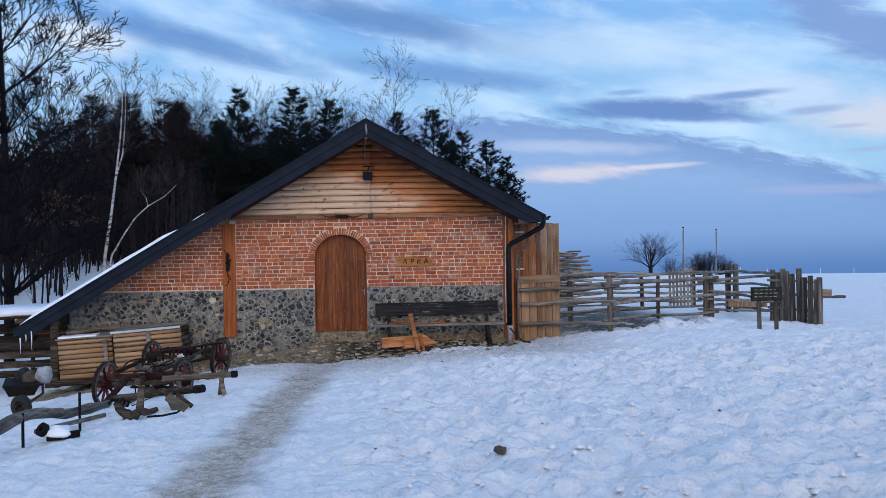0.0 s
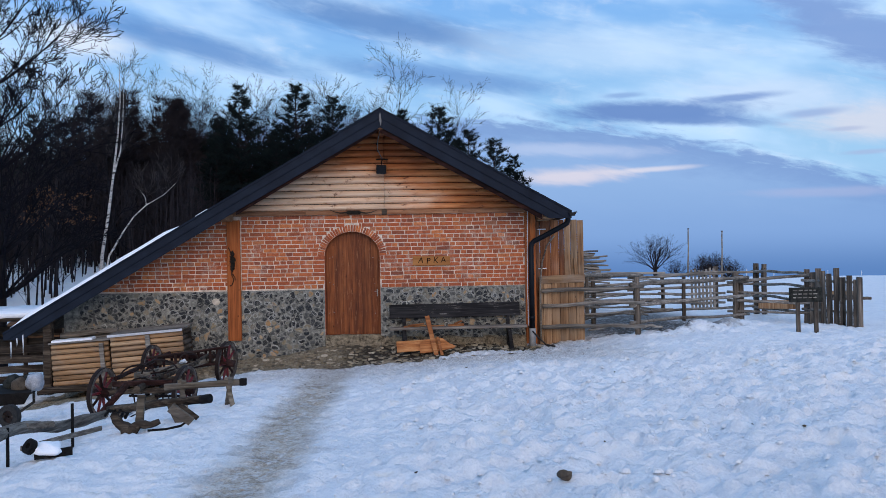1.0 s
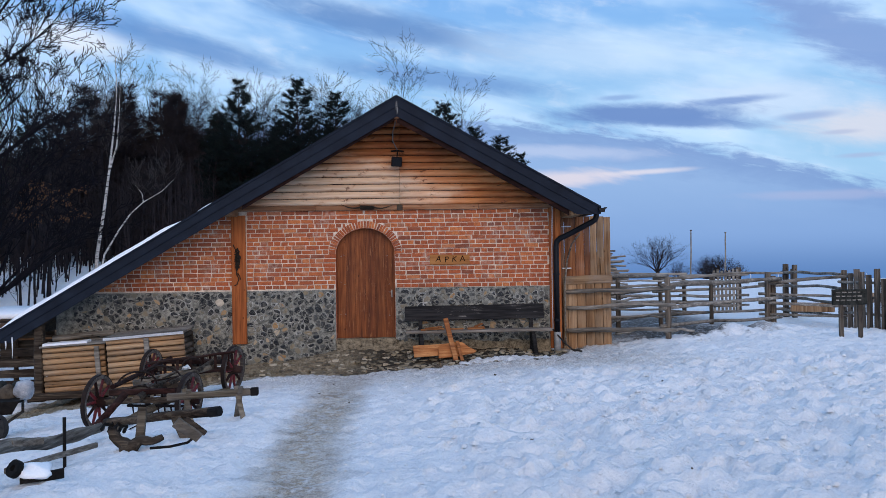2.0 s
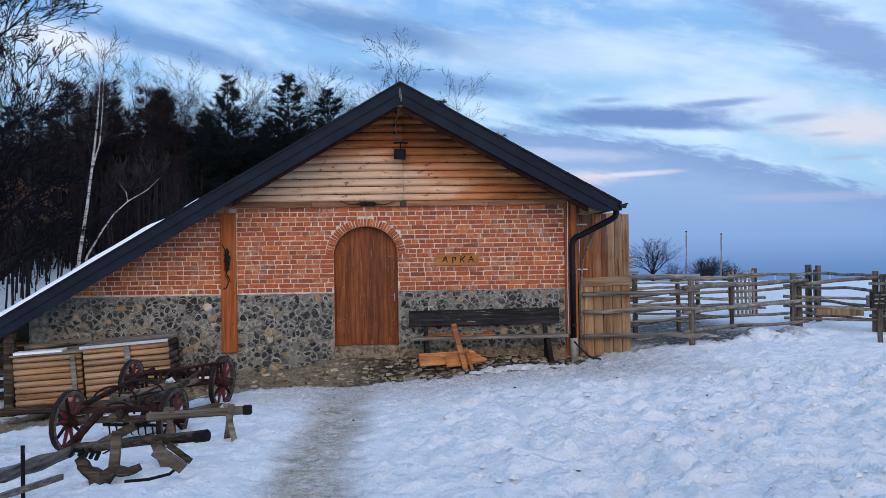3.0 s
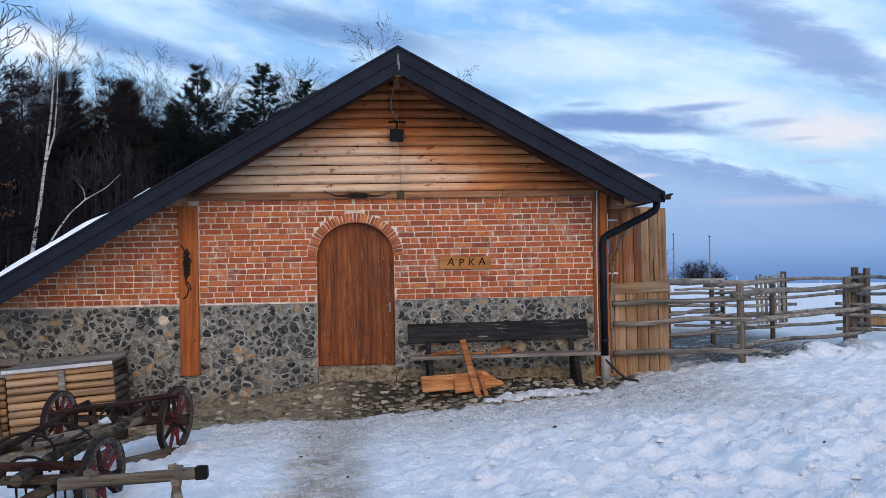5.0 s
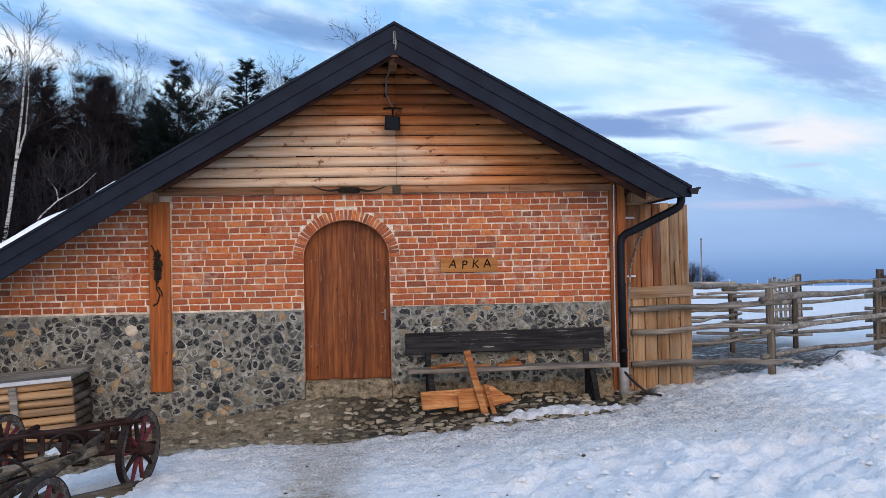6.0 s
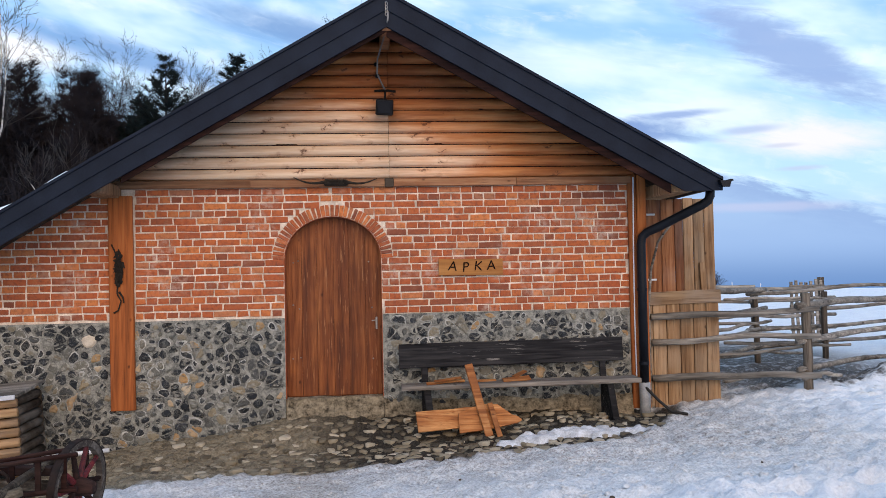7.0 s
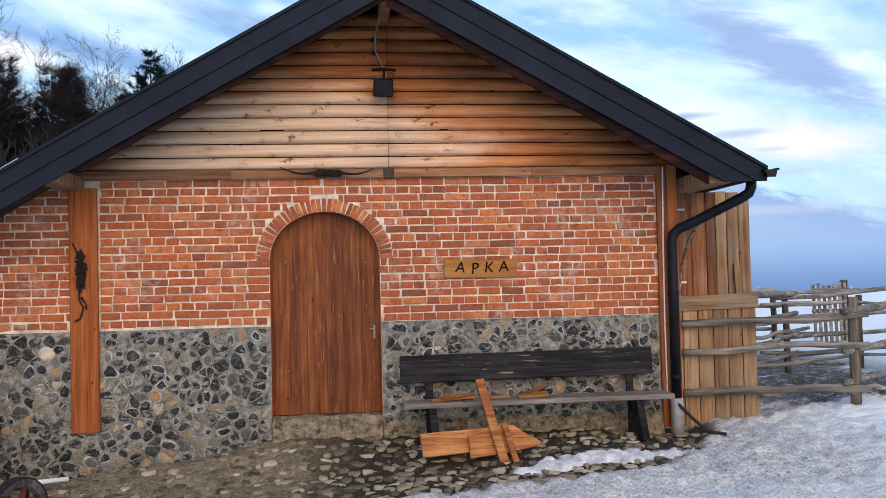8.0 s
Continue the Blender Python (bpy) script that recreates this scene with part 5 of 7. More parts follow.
def build_wagon():
    g = thing("wagon", (-2.5, -4.2, -0.65), "old wooden farm wagon with four red-spoked wheels, standing in the snow", "wagon")
    A, B, C, D = Vector((-3.17, -5.05, -0.345)), Vector((-1.95, -5.36, -0.29)), Vector((-3.08, -2.97, -0.165)), Vector((-1.79, -3.38, -0.155))
    for p, turn, r in ((A, -13, 0.345), (B, -13, 0.335), (C, -15, 0.29), (D, -15, 0.345)):
        wheel(r, pose(*p, 0, 4, turn), g)
    for p, q in ((A, B), (C, D)):
        part("axle", board(bmesh.new(), p, q, 0.07, 0.07, (0, 0, 1), 6, 0.006), "wood_beam_old", g)
        up = Vector((0, 0, 0.11))
        part("bolster", board(bmesh.new(), p.lerp(q, 0.14) + up, p.lerp(q, 0.86) + up, 0.07, 0.07, (0, 0, 1), 5, 0.006), "wood_dark_red", g)
    f, b = A.lerp(B, 0.5), C.lerp(D, 0.5)
    part("reach_pole", pole(bmesh.new(), f + Vector((0, -0.3, 0.06)), b + Vector((0, 0.35, 0.06)), 0.05, 0.045, 0.03), "wood_beam_old", g)
    for s in (0.2, 0.8):
        part("bed_rail", pole(bmesh.new(), A.lerp(B, s) + Vector((0, -0.1, 0.20)), C.lerp(D, s) + Vector((0, 0.2, 0.14)), 0.032, 0.03, 0.05), "wood_dark_red" if s < 0.5 else "wood_beam_old", g)
    part("brace", pole(bmesh.new(), (-2.78, -5.55, -0.58), (-2.1, -4.5, -0.24), 0.05, 0.055, 0.02), "wood_worn", g)
    part("brace", pole(bmesh.new(), (-2.72, -5.4, -0.2), (-2.95, -5.75, -0.52), 0.045, 0.04, 0.01), "wood_dark_red", g)
    # ladder sides at the back
    for y0, y1, za in ((-3.45, -3.62, 0.06), (-3.0, -3.1, 0.02)):
        p, q = Vector((-3.02, y0, za - 0.10)), Vector((-1.72, y1, za + 0.06))
        low = Vector((0, 0, -0.24))
        part("ladder_rail", pole(bmesh.new(), p, q, 0.019, 0.018, 0.02), "wood_dark_red", g)
        part("ladder_rail", pole(bmesh.new(), p + low, q + low, 0.022, 0.02, 0.02), "wood_dark_red", g)
        for i in range(7):
            a = p.lerp(q, (i + 0.5) / 7)
            part("rung", board(bmesh.new(), a, a + low, 0.04, 0.02, (1, 0, 0), 2), "wood_dark_red", g)
    for x0, x1, z in ((-2.95, -2.3, -0.16), (-2.5, -2.0, -0.12)):
        part("loose_timber", pole(bmesh.new(), (x0, -4.3, z - 0.06), (x1, -3.9, z + 0.06), 0.045, 0.035, 0.03), "wood_worn", g)
    part("loose_timber", board(bmesh.new(), (-2.25, -3.8, -0.50), (-1.77, -3.7, -0.42), 0.09, 0.07, (0, 0, 1), 5, 0.008), "wood_worn", g, "pale squared timber")
    for i in range(9):
        x0, y0 = -2.95 + 0.11 * i, -4.95 + 0.12 * (i % 4)
        part("slat", board(bmesh.new(), (x0, y0, -0.13 + 0.02 * (i % 3)), (x0 + rng.uniform(-0.1, 0.3), y0 + rng.uniform(0.4, 0.9), -0.10 + rng.uniform(-0.05, 0.05)), 0.05, 0.02, (1, 0, 0.2), 4, 0.006), ("wood_worn", "wood_dark_red", "wood_beam_old")[i % 3], g)
    # curved irons and gear between the axles
    for i, (c, r, t) in enumerate((((-2.72, -4.9, -0.16), 0.17, 20), ((-2.45, -4.75, -0.14), 0.20, -10), ((-2.2, -4.9, -0.2), 0.14, 40), ((-2.62, -5.1, -0.28), 0.13, 0), ((-2.3, -3.7, -0.05), 0.10, 30))):
        pts = [Vector(c) + Matrix.Rotation(radians(t), 3, "Z") @ Vector((r * 1.4 * math.cos(a), 0, r * math.sin(a))) for a in [math.pi * k / 10 * (1.3 if i > 1 else 1.0) for k in range(11)]]
        part("curved_iron", tube(bmesh.new(), pts, 0.013, 6), "iron_rust", g)
    for c in ((-2.58, -4.95, -0.36), (-2.36, -5.0, -0.34), (-2.48, -4.5, -0.30)):
        bm = bmesh.new()
        verts, faces = ring_mesh(0.05, 0.085, 0.03, 12)
        me = fixed_mesh("gear", [Matrix.Rotation(0.6, 3, "Z") @ v + Vector(c) for v in verts], faces)
        bm.free()
        link_mesh("gear", me, "iron_rust", g)
    bm = bmesh.new()
    for k in range(9):
        x = -2.75 + k * 0.085
        tube(bm, [(x, -5.0 - 0.02 * k, -0.42), (x + 0.02, -5.04 - 0.02 * k, -0.50), (x + 0.045, -5.03 - 0.02 * k, -0.53)], [0.012, 0.009, 0.003], 5)
    part("tine_bar", tube(bm, [(-2.82, -4.98, -0.41), (-2.0, -5.2, -0.40)], 0.02, 6), "iron_rust", g, "rusty tine bar")
    part("wire", tube(bmesh.new(), [(-2.75, -5.9, -0.66), (-2.45, -5.75, -0.52), (-2.15, -5.6, -0.42), (-1.9, -5.6, -0.38)], 0.008, 5), "iron_black", g)
    ob = part("snow_lump", rough(pebble_mesh((-2.3, -4.05, -0.045), 0.055, 0.03), 0.02, 22), "snow_slush")
    tagged(ob, "small lump of snow resting on the wagon timbers", "snow")


def pebble_mesh(c, r, h, seed=0):
    bm = bmesh.new()
    bmesh.ops.create_icosphere(bm, subdivisions=3, radius=1.0)
    for v in bm.verts:
        k = 1 + 0.28 * noise.noise(v.co * 1.7 + Vector((seed, c[0], c[1])))
        v.co = Vector((c[0] + v.co.x * r * k, c[1] + v.co.y * r * k, c[2] + v.co.z * h * k))
    return bm


def build_trestle():
    t = thing("trestle", (-1.5, -6.18, -0.40), "old log trestle on splayed legs in the snow", "trestle")
    part("beam", board(bmesh.new(), (-2.0, -6.20, -0.14), (-1.0, -6.16, -0.10), 0.078, 0.075, (0, 0, 1), 8, 0.008), "wood_worn", t)
    part("band", box(bmesh.new(), -0.05, 0.04, -0.044, 0.044, -0.046, 0.046, 0.01, pose(-1.01, -6.16, -0.10, 0, -2, 2)), "iron_black", t, "dark iron band on the beam end")
    for x, z in ((-1.78, -0.13), (-1.19, -0.11)):
        for dx, dy in ((0.16, -0.14), (-0.12, 0.15)):
            part("leg", board(bmesh.new(), (x - dx * 0.25, -6.18 - dy * 0.25, z + 0.07), (x + dx * 0.6, -6.18 + dy, -0.50), 0.06, 0.045, (1, 0.2, 0), 5, 0.006), "wood_worn", t)


def build_ploughs():
    p = thing("plough", (-2.0, -6.8, -0.5), "old wooden plough with log beam and forked stilts in snow", "plough")
    part("beam", pole(bmesh.new(), (-2.477, -6.9, -0.299), (-1.17, -7.43, -0.118), 0.044, 0.048, 0.03, 10, 8), "wood_beam_old", p, "", True)
    part("band", tube(bmesh.new(), [(-1.26, -7.39, -0.135), (-1.15, -7.44, -0.115)], 0.053, 12), "iron_black", p)
    part("upright", board(bmesh.new(), (-1.937, -7.35, -0.078), (-1.953, -7.5, -0.509), 0.085, 0.06, (1, 0, 0), 6, 0.012), "wood_worn", p, "pale wooden upright")
    part("stilt", pole(bmesh.new(), (-2.17, -7.65, -0.24), (-1.98, -7.68, -0.46), 0.042, 0.075, 0.05, 8, 9, 0.3), "wood_beam_old", p, "", True)
    part("sole", pole(bmesh.new(), (-2.06, -7.68, -0.45), (-1.67, -7.62, -0.33), 0.07, 0.03, 0.06, 8, 9, 0.25), "wood_beam_old", p, "", True)
    part("block", board(bmesh.new(), (-1.46, -7.95, -0.13), (-1.26, -7.88, -0.30), 0.10, 0.05, (0.6, 0, 0.8), 6, 0.012), "wood_worn", p, "pale split wooden block")
    part("rod", tube(bmesh.new(), [(-1.68, -8.05, -0.355), (-1.5, -8.02, -0.35), (-1.36, -7.92, -0.335), (-1.30, -7.88, -0.29)], 0.014, 6), "iron_black", p)
    for x, y in ((-2.36, -6.92), (-2.29, -6.98), (-2.43, -6.96)):
        part("chain_link", tube(bmesh.new(), [(x - 0.06, y, -0.36), (x, y - 0.07, -0.29), (x + 0.07, y, -0.33), (x + 0.02, y + 0.06, -0.40)], 0.02, 6), "iron_black", p)
    part("peg", pole(bmesh.new(), (-1.5, -7.38, -0.20), (-1.30, -7.42, -0.34), 0.03, 0.03, 0.0, 3), "wood_beam_old", p)
    part("wedge", board(bmesh.new(), (-1.62, -7.3, -0.20), (-1.50, -7.36, -0.42), 0.10, 0.06, (1, 0, 0), 4, 0.01), "wood_worn", p)
    q = thing("harrow_beam", (-2.7, -7.8, -0.4), "long worn grey beam of an old horse tool lying in the snow", "farm tool")
    part("beam", pole(bmesh.new(), (-2.70, -9.9, -0.17), (-2.74, -6.25, -0.46), 0.072, 0.055, 0.13, 22, 9, 0.5), "wood_beam_grey", q)
    part("cross_piece", board(bmesh.new(), (-2.75, -8.55, -0.19), (-2.6, -8.25, -0.23), 0.06, 0.06, (0, 0, 1), 4, 0.015), "wood_beam_grey", q)
    part("slat", board(bmesh.new(), (-2.60, -9.0, -0.33), (-2.28, -7.75, -0.37), 0.05, 0.03, (0, 0, 1), 6, 0.006), "wood_beam_grey", q)
    for x, y, z0, z1 in ((-2.45, -8.1, -0.55, -0.04), (-2.730, -9.0, -0.5, -0.127)):
        r = thing("iron_stake", (x, y, z0), "thin black iron stake standing in the snow", "stake", "iron stakes in the snow")
        part("rod", tube(bmesh.new(), [(x, y, z0), (x, y, z1)], 0.017, 8), "iron_black", r)
    w = thing("plough_remnant", (-2.390, -9.0, -0.394), "small dark iron plough wheel half buried under snow", "wheel")
    m = pose(-2.479, -9.1, -0.293, 0, 30, 55)
    me = fixed_mesh("rim", *ring_mesh(0.03, 0.075, 0.05, 16))
    link_mesh("rim", me, "iron_black", w).matrix_basis = m
    part("share", board(bmesh.new(), (-2.429, -9.12, -0.373), (-2.139, -8.95, -0.368), 0.08, 0.04, (0, 0, 1), 4, 0.01), "iron_black", w)
    ob = part("snow_lump", rough(pebble_mesh((-2.370, -8.98, -0.344), 0.16, 0.075, 3), 0.03, 9), "snow_clean", None, "", True)
    tagged(ob, "cap of snow lying over the plough wheel", "snow")


def build_barrow():
    g = thing("wheelbarrow", (-4.8, -4.5, -0.8), "dark old wheelbarrow with a rubber-tyred wheel, loaded with rubbish", "wheelbarrow")
    c = Vector((-4.55, -4.8, -0.69))
    link_mesh("tyre", fixed_mesh("tyre", *ring_mesh(0.09, 0.17, 0.08, 20)), "rubber", g).matrix_basis = pose(*c, 0, 0, 70)
    link_mesh("rim", fixed_mesh("rim", *ring_mesh(0.02, 0.09, 0.05, 16)), "iron_rust", g).matrix_basis = pose(*c, 0, 0, 70)
    bm = bmesh.new()
    prism(bm, [(-0.27, 0.17), (0.27, 0.17), (0.18, 0.0), (-0.18, 0.0)], 0.0, 0.7)
    bmesh.ops.transform(bm, matrix=pose(-4.62, -4.62, -0.56, 4, 0, 20), verts=bm.verts)
    part("tray", bm, "iron_black", g)
    for s in (-0.2, 0.2):
        part("handle", tube(bmesh.new(), [(-4.55 + s * 0.3, -4.85, -0.69), (-4.66 + s, -4.2, -0.58), (-4.95 + s, -3.5, -0.42)], 0.02, 8), "wood_beam_old", g)
    for k, (x, y, z, r, mt) in enumerate(((-4.42, -4.25, -0.27, 0.13, "plastic_bag"), (-4.62, -4.3, -0.34, 0.11, "dirt"), (-4.78, -4.15, -0.33, 0.14, "sign_dark"), (-4.55, -4.1, -0.33, 0.12, "sign_dark"))):
        part("sack", pebble_mesh((x, y, z), r, 0.14, k), mt, g, "crumpled sack", True)
    f = thing("yard_fence", (-7.2, 0.6, -1.0), "grey plank fence beside the low roof", "fence")
    for i in range(4):
        part("plank", board(bmesh.new(), (-10.0, 0.9 - 0.02 * i, -0.95 + 0.2 * i), (-5.65, 0.6, -0.78 + 0.2 * i), 0.15, 0.03, (0, 0, 1), 8, 0.01), "wood_beam_old", f)
    for x in (-9.6, -7.7, -5.9):
        part("post", board(bmesh.new(), (x, 0.8, -1.3), (x, 0.8, 0.0), 0.1, 0.1, (1, 0, 0), 4), "wood_grey_post", f)
    sh = thing("low_shelter", (-8.0, 3.4, -1.1), "low plank shelter with thick snow on its flat roof", "shelter")
    part("roof", board(bmesh.new(), (-10.2, 3.4, 0.27), (-6.3, 3.4, 0.36), 2.4, 0.07, (0, 1, 0.04), 6, 0.01), "wood_beam_old", sh)
    bm = board(bmesh.new(), (-10.15, 3.4, 0.36), (-6.35, 3.4, 0.45), 2.3, 0.12, (0, 1, 0.04), 14, 0.03)
    part("roof_snow", bm, "snow_clean", sh, "thick snow on the roof", True)
    for x in (-10.0, -8.2, -6.5):
        for y in (2.4, 4.4):
            part("post", pole(bmesh.new(), (x, y, -1.6), (x, y, 0.28), 0.06, 0.055, 0.02), "wood_beam_old", sh)
    for z in (-0.75, -0.45, -0.15):
        part("plank", board(bmesh.new(), (-10.1, 4.45, z), (-6.4, 4.45, z + 0.08), 0.26, 0.03, (0, 0, 1), 5, 0.01), "wood_beam_old", sh)
    hz = height(-9.9, 9.4)
    ob = part("leaf_heap", pebble_mesh((-9.9, 9.4, hz + 0.12), 0.95, 0.45, 8), "leaf_brown", None, "", True)
    tagged(ob, "low brown heap of dead leaves at the wood's edge", "heap")


def build_clod():
    z = height(2.22, -11.42)
    ob = part("clod", rough(pebble_mesh((2.22, -11.42, z + 0.02), 0.05, 0.036, 2), 0.012, 25), "dirt")
    tagged(ob, "dark muddy clod lying on the snow", "clod")
    rnd = random.Random(17)
    for i in range(16):
        x, y = rnd.uniform(-0.8, 4.5), rnd.uniform(-11.5, -2.4)
        ob = part("dirt_crumb", rough(pebble_mesh((x, y, height(x, y) + 0.004), rnd.uniform(0.008, 0.02), 0.009, i), 0.005, 40), "dirt")
        tagged(ob, "small dark crumb of dirt on the snow", "clod", "crumbs on the snow")


build_wagon()
build_trestle()
build_ploughs()
build_barrow()
build_clod()


def build_snow_patches():
    """Thin ragged slush that thaws away between the cobbles."""
    for k, (x, y, a, b) in enumerate(((2.45, -1.0, 0.52, 0.14), (2.95, -1.05, 0.36, 0.11), (1.95, -1.22, 0.30, 0.10))):
        bm = bmesh.new()
        s, grid = 0.026, {}
        nx, ny = int(1.5 * a / s), int(2.0 * b / s)
        for i in range(-nx, nx + 1):
            for j in range(-ny, ny + 1):
                px, py = x + i * s, y + j * s + 0.10 * i * s
                q = Vector((px, py, 2.0 * k))
                f = 1 - (i * s / a) ** 2 - (j * s / b) ** 2 + 0.9 * noise.noise(q * 6) + 0.55 * noise.noise(q * 17)
                h = 0.006 + 0.026 * math.sqrt(max(0.0, f)) + 0.012 * noise.noise(q * 30) if f > 0 else -0.03
                grid[i, j] = (f, bm.verts.new((px, py, height(px, py) + 0.018 + h)))
        for i in range(-nx, nx):
            for j in range(-ny, ny):
                c = [grid[p] for p in ((i, j), (i + 1, j), (i + 1, j + 1), (i, j + 1))]
                if max(f for f, v in c) > 0:
                    bm.faces.new([v for f, v in c])
        bmesh.ops.delete(bm, geom=[v for v in bm.verts if not v.link_faces], context="VERTS")
        ob = part("snow_patch", bm, "snow_slush", None, "", True)
        tagged(ob, "thin thawing snow patch lying on the cobbles", "snow", "snow patches on the cobbles")


build_snow_patches()


# ---- the boarded gate and pen at the other end of the wall ----
def build_gate():
    g = thing("board_screen", (4.2, 0.62, -0.3), "tall weathered board screen beside the barn corner", "screen")
    xs = [3.60, 3.80, 4.02, 4.19, 4.30, 4.43, 4.57, 4.70]
    rnd = random.Random(2)
    for i, (a, b) in enumerate(zip(xs, xs[1:])):
        top = 2.22 if i < 6 else 2.20
        part("board", board(bmesh.new(), ((a + b) / 2, 0.62 + rnd.uniform(-0.006, 0.006), top + rnd.uniform(-0.01, 0.01)), ((a + b) / 2, 0.62, -0.35), b - a - 0.006, 0.03, (1, 0, 0), 8, 0.004), "wood_shed" if i < 4 else "wood_gate", g)
    part("latch_board", board(bmesh.new(), (4.52, 0.585, 1.42), (4.54, 0.585, 0.98), 0.07, 0.03, (1, 0, 0), 3), "wood_gate", g)
    for z in (2.02, 1.22):
        part("bracket", box(bmesh.new(), 3.74, 3.92, 0.52, 0.55, z - 0.012, z + 0.012, 0.004), "white_metal", g, "white metal bracket")
    part("bow", tube(bmesh.new(), [(3.76, 0.38, -0.25), (3.76, 0.38, 0.9), (3.81, 0.40, 1.35), (3.91, 0.42, 1.68), (4.07, 0.43, 1.88)], 0.016, 8), "wood_rail", g, "thin bent grey rod", True)
    d = thing("plank_gate", (4.2, 0.45, -0.3), "low plank gate of pale boards, closed", "gate")
    xs = [3.74, 3.83, 4.0, 4.17, 4.34, 4.50, 4.66]
    for a, b in zip(xs, xs[1:]):
        part("board", board(bmesh.new(), ((a + b) / 2, 0.46 + rnd.uniform(-0.006, 0.006), 0.94 + rnd.uniform(-0.02, 0.02)), ((a + b) / 2, 0.46, -0.33 + rnd.uniform(-0.01, 0.02)), b - a - 0.008, 0.028, (1, 0, 0), 7, 0.004), "wood_gate", d)
    part("top_board", board(bmesh.new(), (3.74, 0.43, 0.99), (4.68, 0.43, 1.01), 0.16, 0.028, (0, 0, 1), 5, 0.005), "wood_gate_flat", d)


def fence(name, label, posts, rails, tone="wood_rail"):
    f = thing(name, (*posts[0][:2], posts[0][2]), label, "fence")
    for x, y, z0, z1, r in posts:
        part("post", pole(bmesh.new(), (x, y, z0), (x + rng.uniform(-0.03, 0.03), y, z1), r, r * 0.9, 0.02, 5, 8, 0.10), "wood_grey_post", f, "", True)
    for p, q, r in rails:
        part("rail", pole(bmesh.new(), p, q, r, r * 0.85, 0.07, 12, 7, 0.22), tone, f, "", True)
    return f


def build_fences():
    # front run: gate, near post, corner, picket end
    P = (5.72, 0.34)
    front_posts = [(*P, -0.3, 1.02, 0.062), (8.48, 2.36, -0.25, 1.06, 0.075), (8.62, 2.42, -0.25, 0.98, 0.07)]
    rails = []
    for z0, z1, r in ((0.80, 0.83, 0.042), (0.50, 0.50, 0.040), (0.06, 0.02, 0.046)):
        rails.append(((3.78, 0.37, z0 - 0.03), (5.85, 0.27, z1), r))
    for z0, z1, r in ((0.86, 0.92, 0.048), (0.44, 0.52, 0.042), (0.10, 0.10, 0.036)):
        rails.append(((5.55, 0.24, z0), (8.75, 2.32, z1), r))
    rails.append(((5.65, 0.30, -0.02), (6.3, 0.62, -0.03), 0.03))
    for z in (0.95, 0.68, 0.60, 0.36, 0.27, 0.18, -0.06):
        rails.append(((4.66 + rng.uniform(0, 0.2), 0.62 + rng.uniform(0, 0.3), z + rng.uniform(-0.06, 0.06)), (6.2 + rng.uniform(-0.4, 0.6), 1.0 + rng.uniform(-0.2, 0.5), z + rng.uniform(-0.08, 0.08)), rng.uniform(0.018, 0.03)))
    for z0, z1, r in ((0.80, 0.98, 0.04), (0.60, 0.56, 0.03), (0.40, 0.36, 0.034), (0.16, 0.14, 0.03)):
        rails.append(((8.3, 2.42, z0), (10.05, 1.55, z1), r))
    fence("pole_fence", "fence of crooked grey poles on rough posts", front_posts, rails)
    # picket end
    pk = thing("picket_end", (9.9, 1.2, -0.2), "short run of dark upright stakes ending the pole fence", "fence")
    for i in range(9):
        f = i / 8
        x, y = 9.82 + 0.40 * f, 1.75 - 1.40 * f
        part("stake", board(bmesh.new(), (x, y, -0.35), (x + rng.uniform(-0.03, 0.03), y, (1.06 if i < 6 else 0.90) + rng.uniform(-0.07, 0.07)), 0.115, 0.05, (1, -0.5, 0), 5, 0.008), "wood_grey_post", pk)
    for z in (0.55, 0.22, 0.85):
        part("rail", pole(bmesh.new(), (9.75, 1.8, z), (10.35, 0.45, z - 0.03), 0.03, 0.026, 0.02), "wood_rail", pk)
    part("short_post", board(bmesh.new(), (10.28, 0.28, -0.3), (10.28, 0.28, 0.93), 0.10, 0.08, (1, 0, 0), 4, 0.008), "wood_grey_post", pk)
    # the pen behind
    posts = [(5.18, 2.1, -0.3, 1.10, 0.055), (6.4, 3.2, -0.3, 1.0, 0.05), (7.6, 3.4, -0.3, 0.95, 0.05), (9.68, 4.25, -0.3, 1.22, 0.08), (10.0, 4.5, -0.3, 1.10, 0.075), (9.78, 4.0, -0.3, 1.20, 0.07)]
    rails = [((4.6, 1.0, 1.05), (6.6, 3.3, 1.0), 0.045), ((4.6, 1.0, 0.68), (6.6, 3.3, 0.72), 0.04), ((4.6, 1.0, 0.40), (6.6, 3.3, 0.42), 0.035), ((4.7, 1.1, 0.12), (6.6, 3.3, 0.16), 0.035)]
    rails += [((6.2, 3.1, z), (9.9, 4.3, z + 0.06), 0.035) for z in (0.95, 0.66, 0.38, 0.12)]
    rails += [((9.6, 4.3, z), (9.95, 1.9, z - 0.03), 0.035) for z in (1.02, 0.72, 0.42, 0.15)]
    fence("pen_fence", "inner pen fence of thin crooked poles", posts, rails)
    posts = [(6.0, 7.0, -0.3, 1.0, 0.06), (8.18, 7.2, -0.3, 0.95, 0.06), (9.8, 7.6, -0.3, 1.13, 0.08)]
    rails = [((a, 7.0, z), (b, 7.4, z + rng.uniform(-0.06, 0.08)), 0.04) for a, b in ((4.3, 8.3), (8.0, 10.0)) for z in (0.92, 0.68, 0.42, 0.16)]
    fence("far_fence", "far pole fence closing the snowy pen", posts, rails)
    pl = thing("slatted_hurdle", (9.3, 7.3, -0.1), "grey slatted wooden hurdle leaning on the far fence", "hurdle")
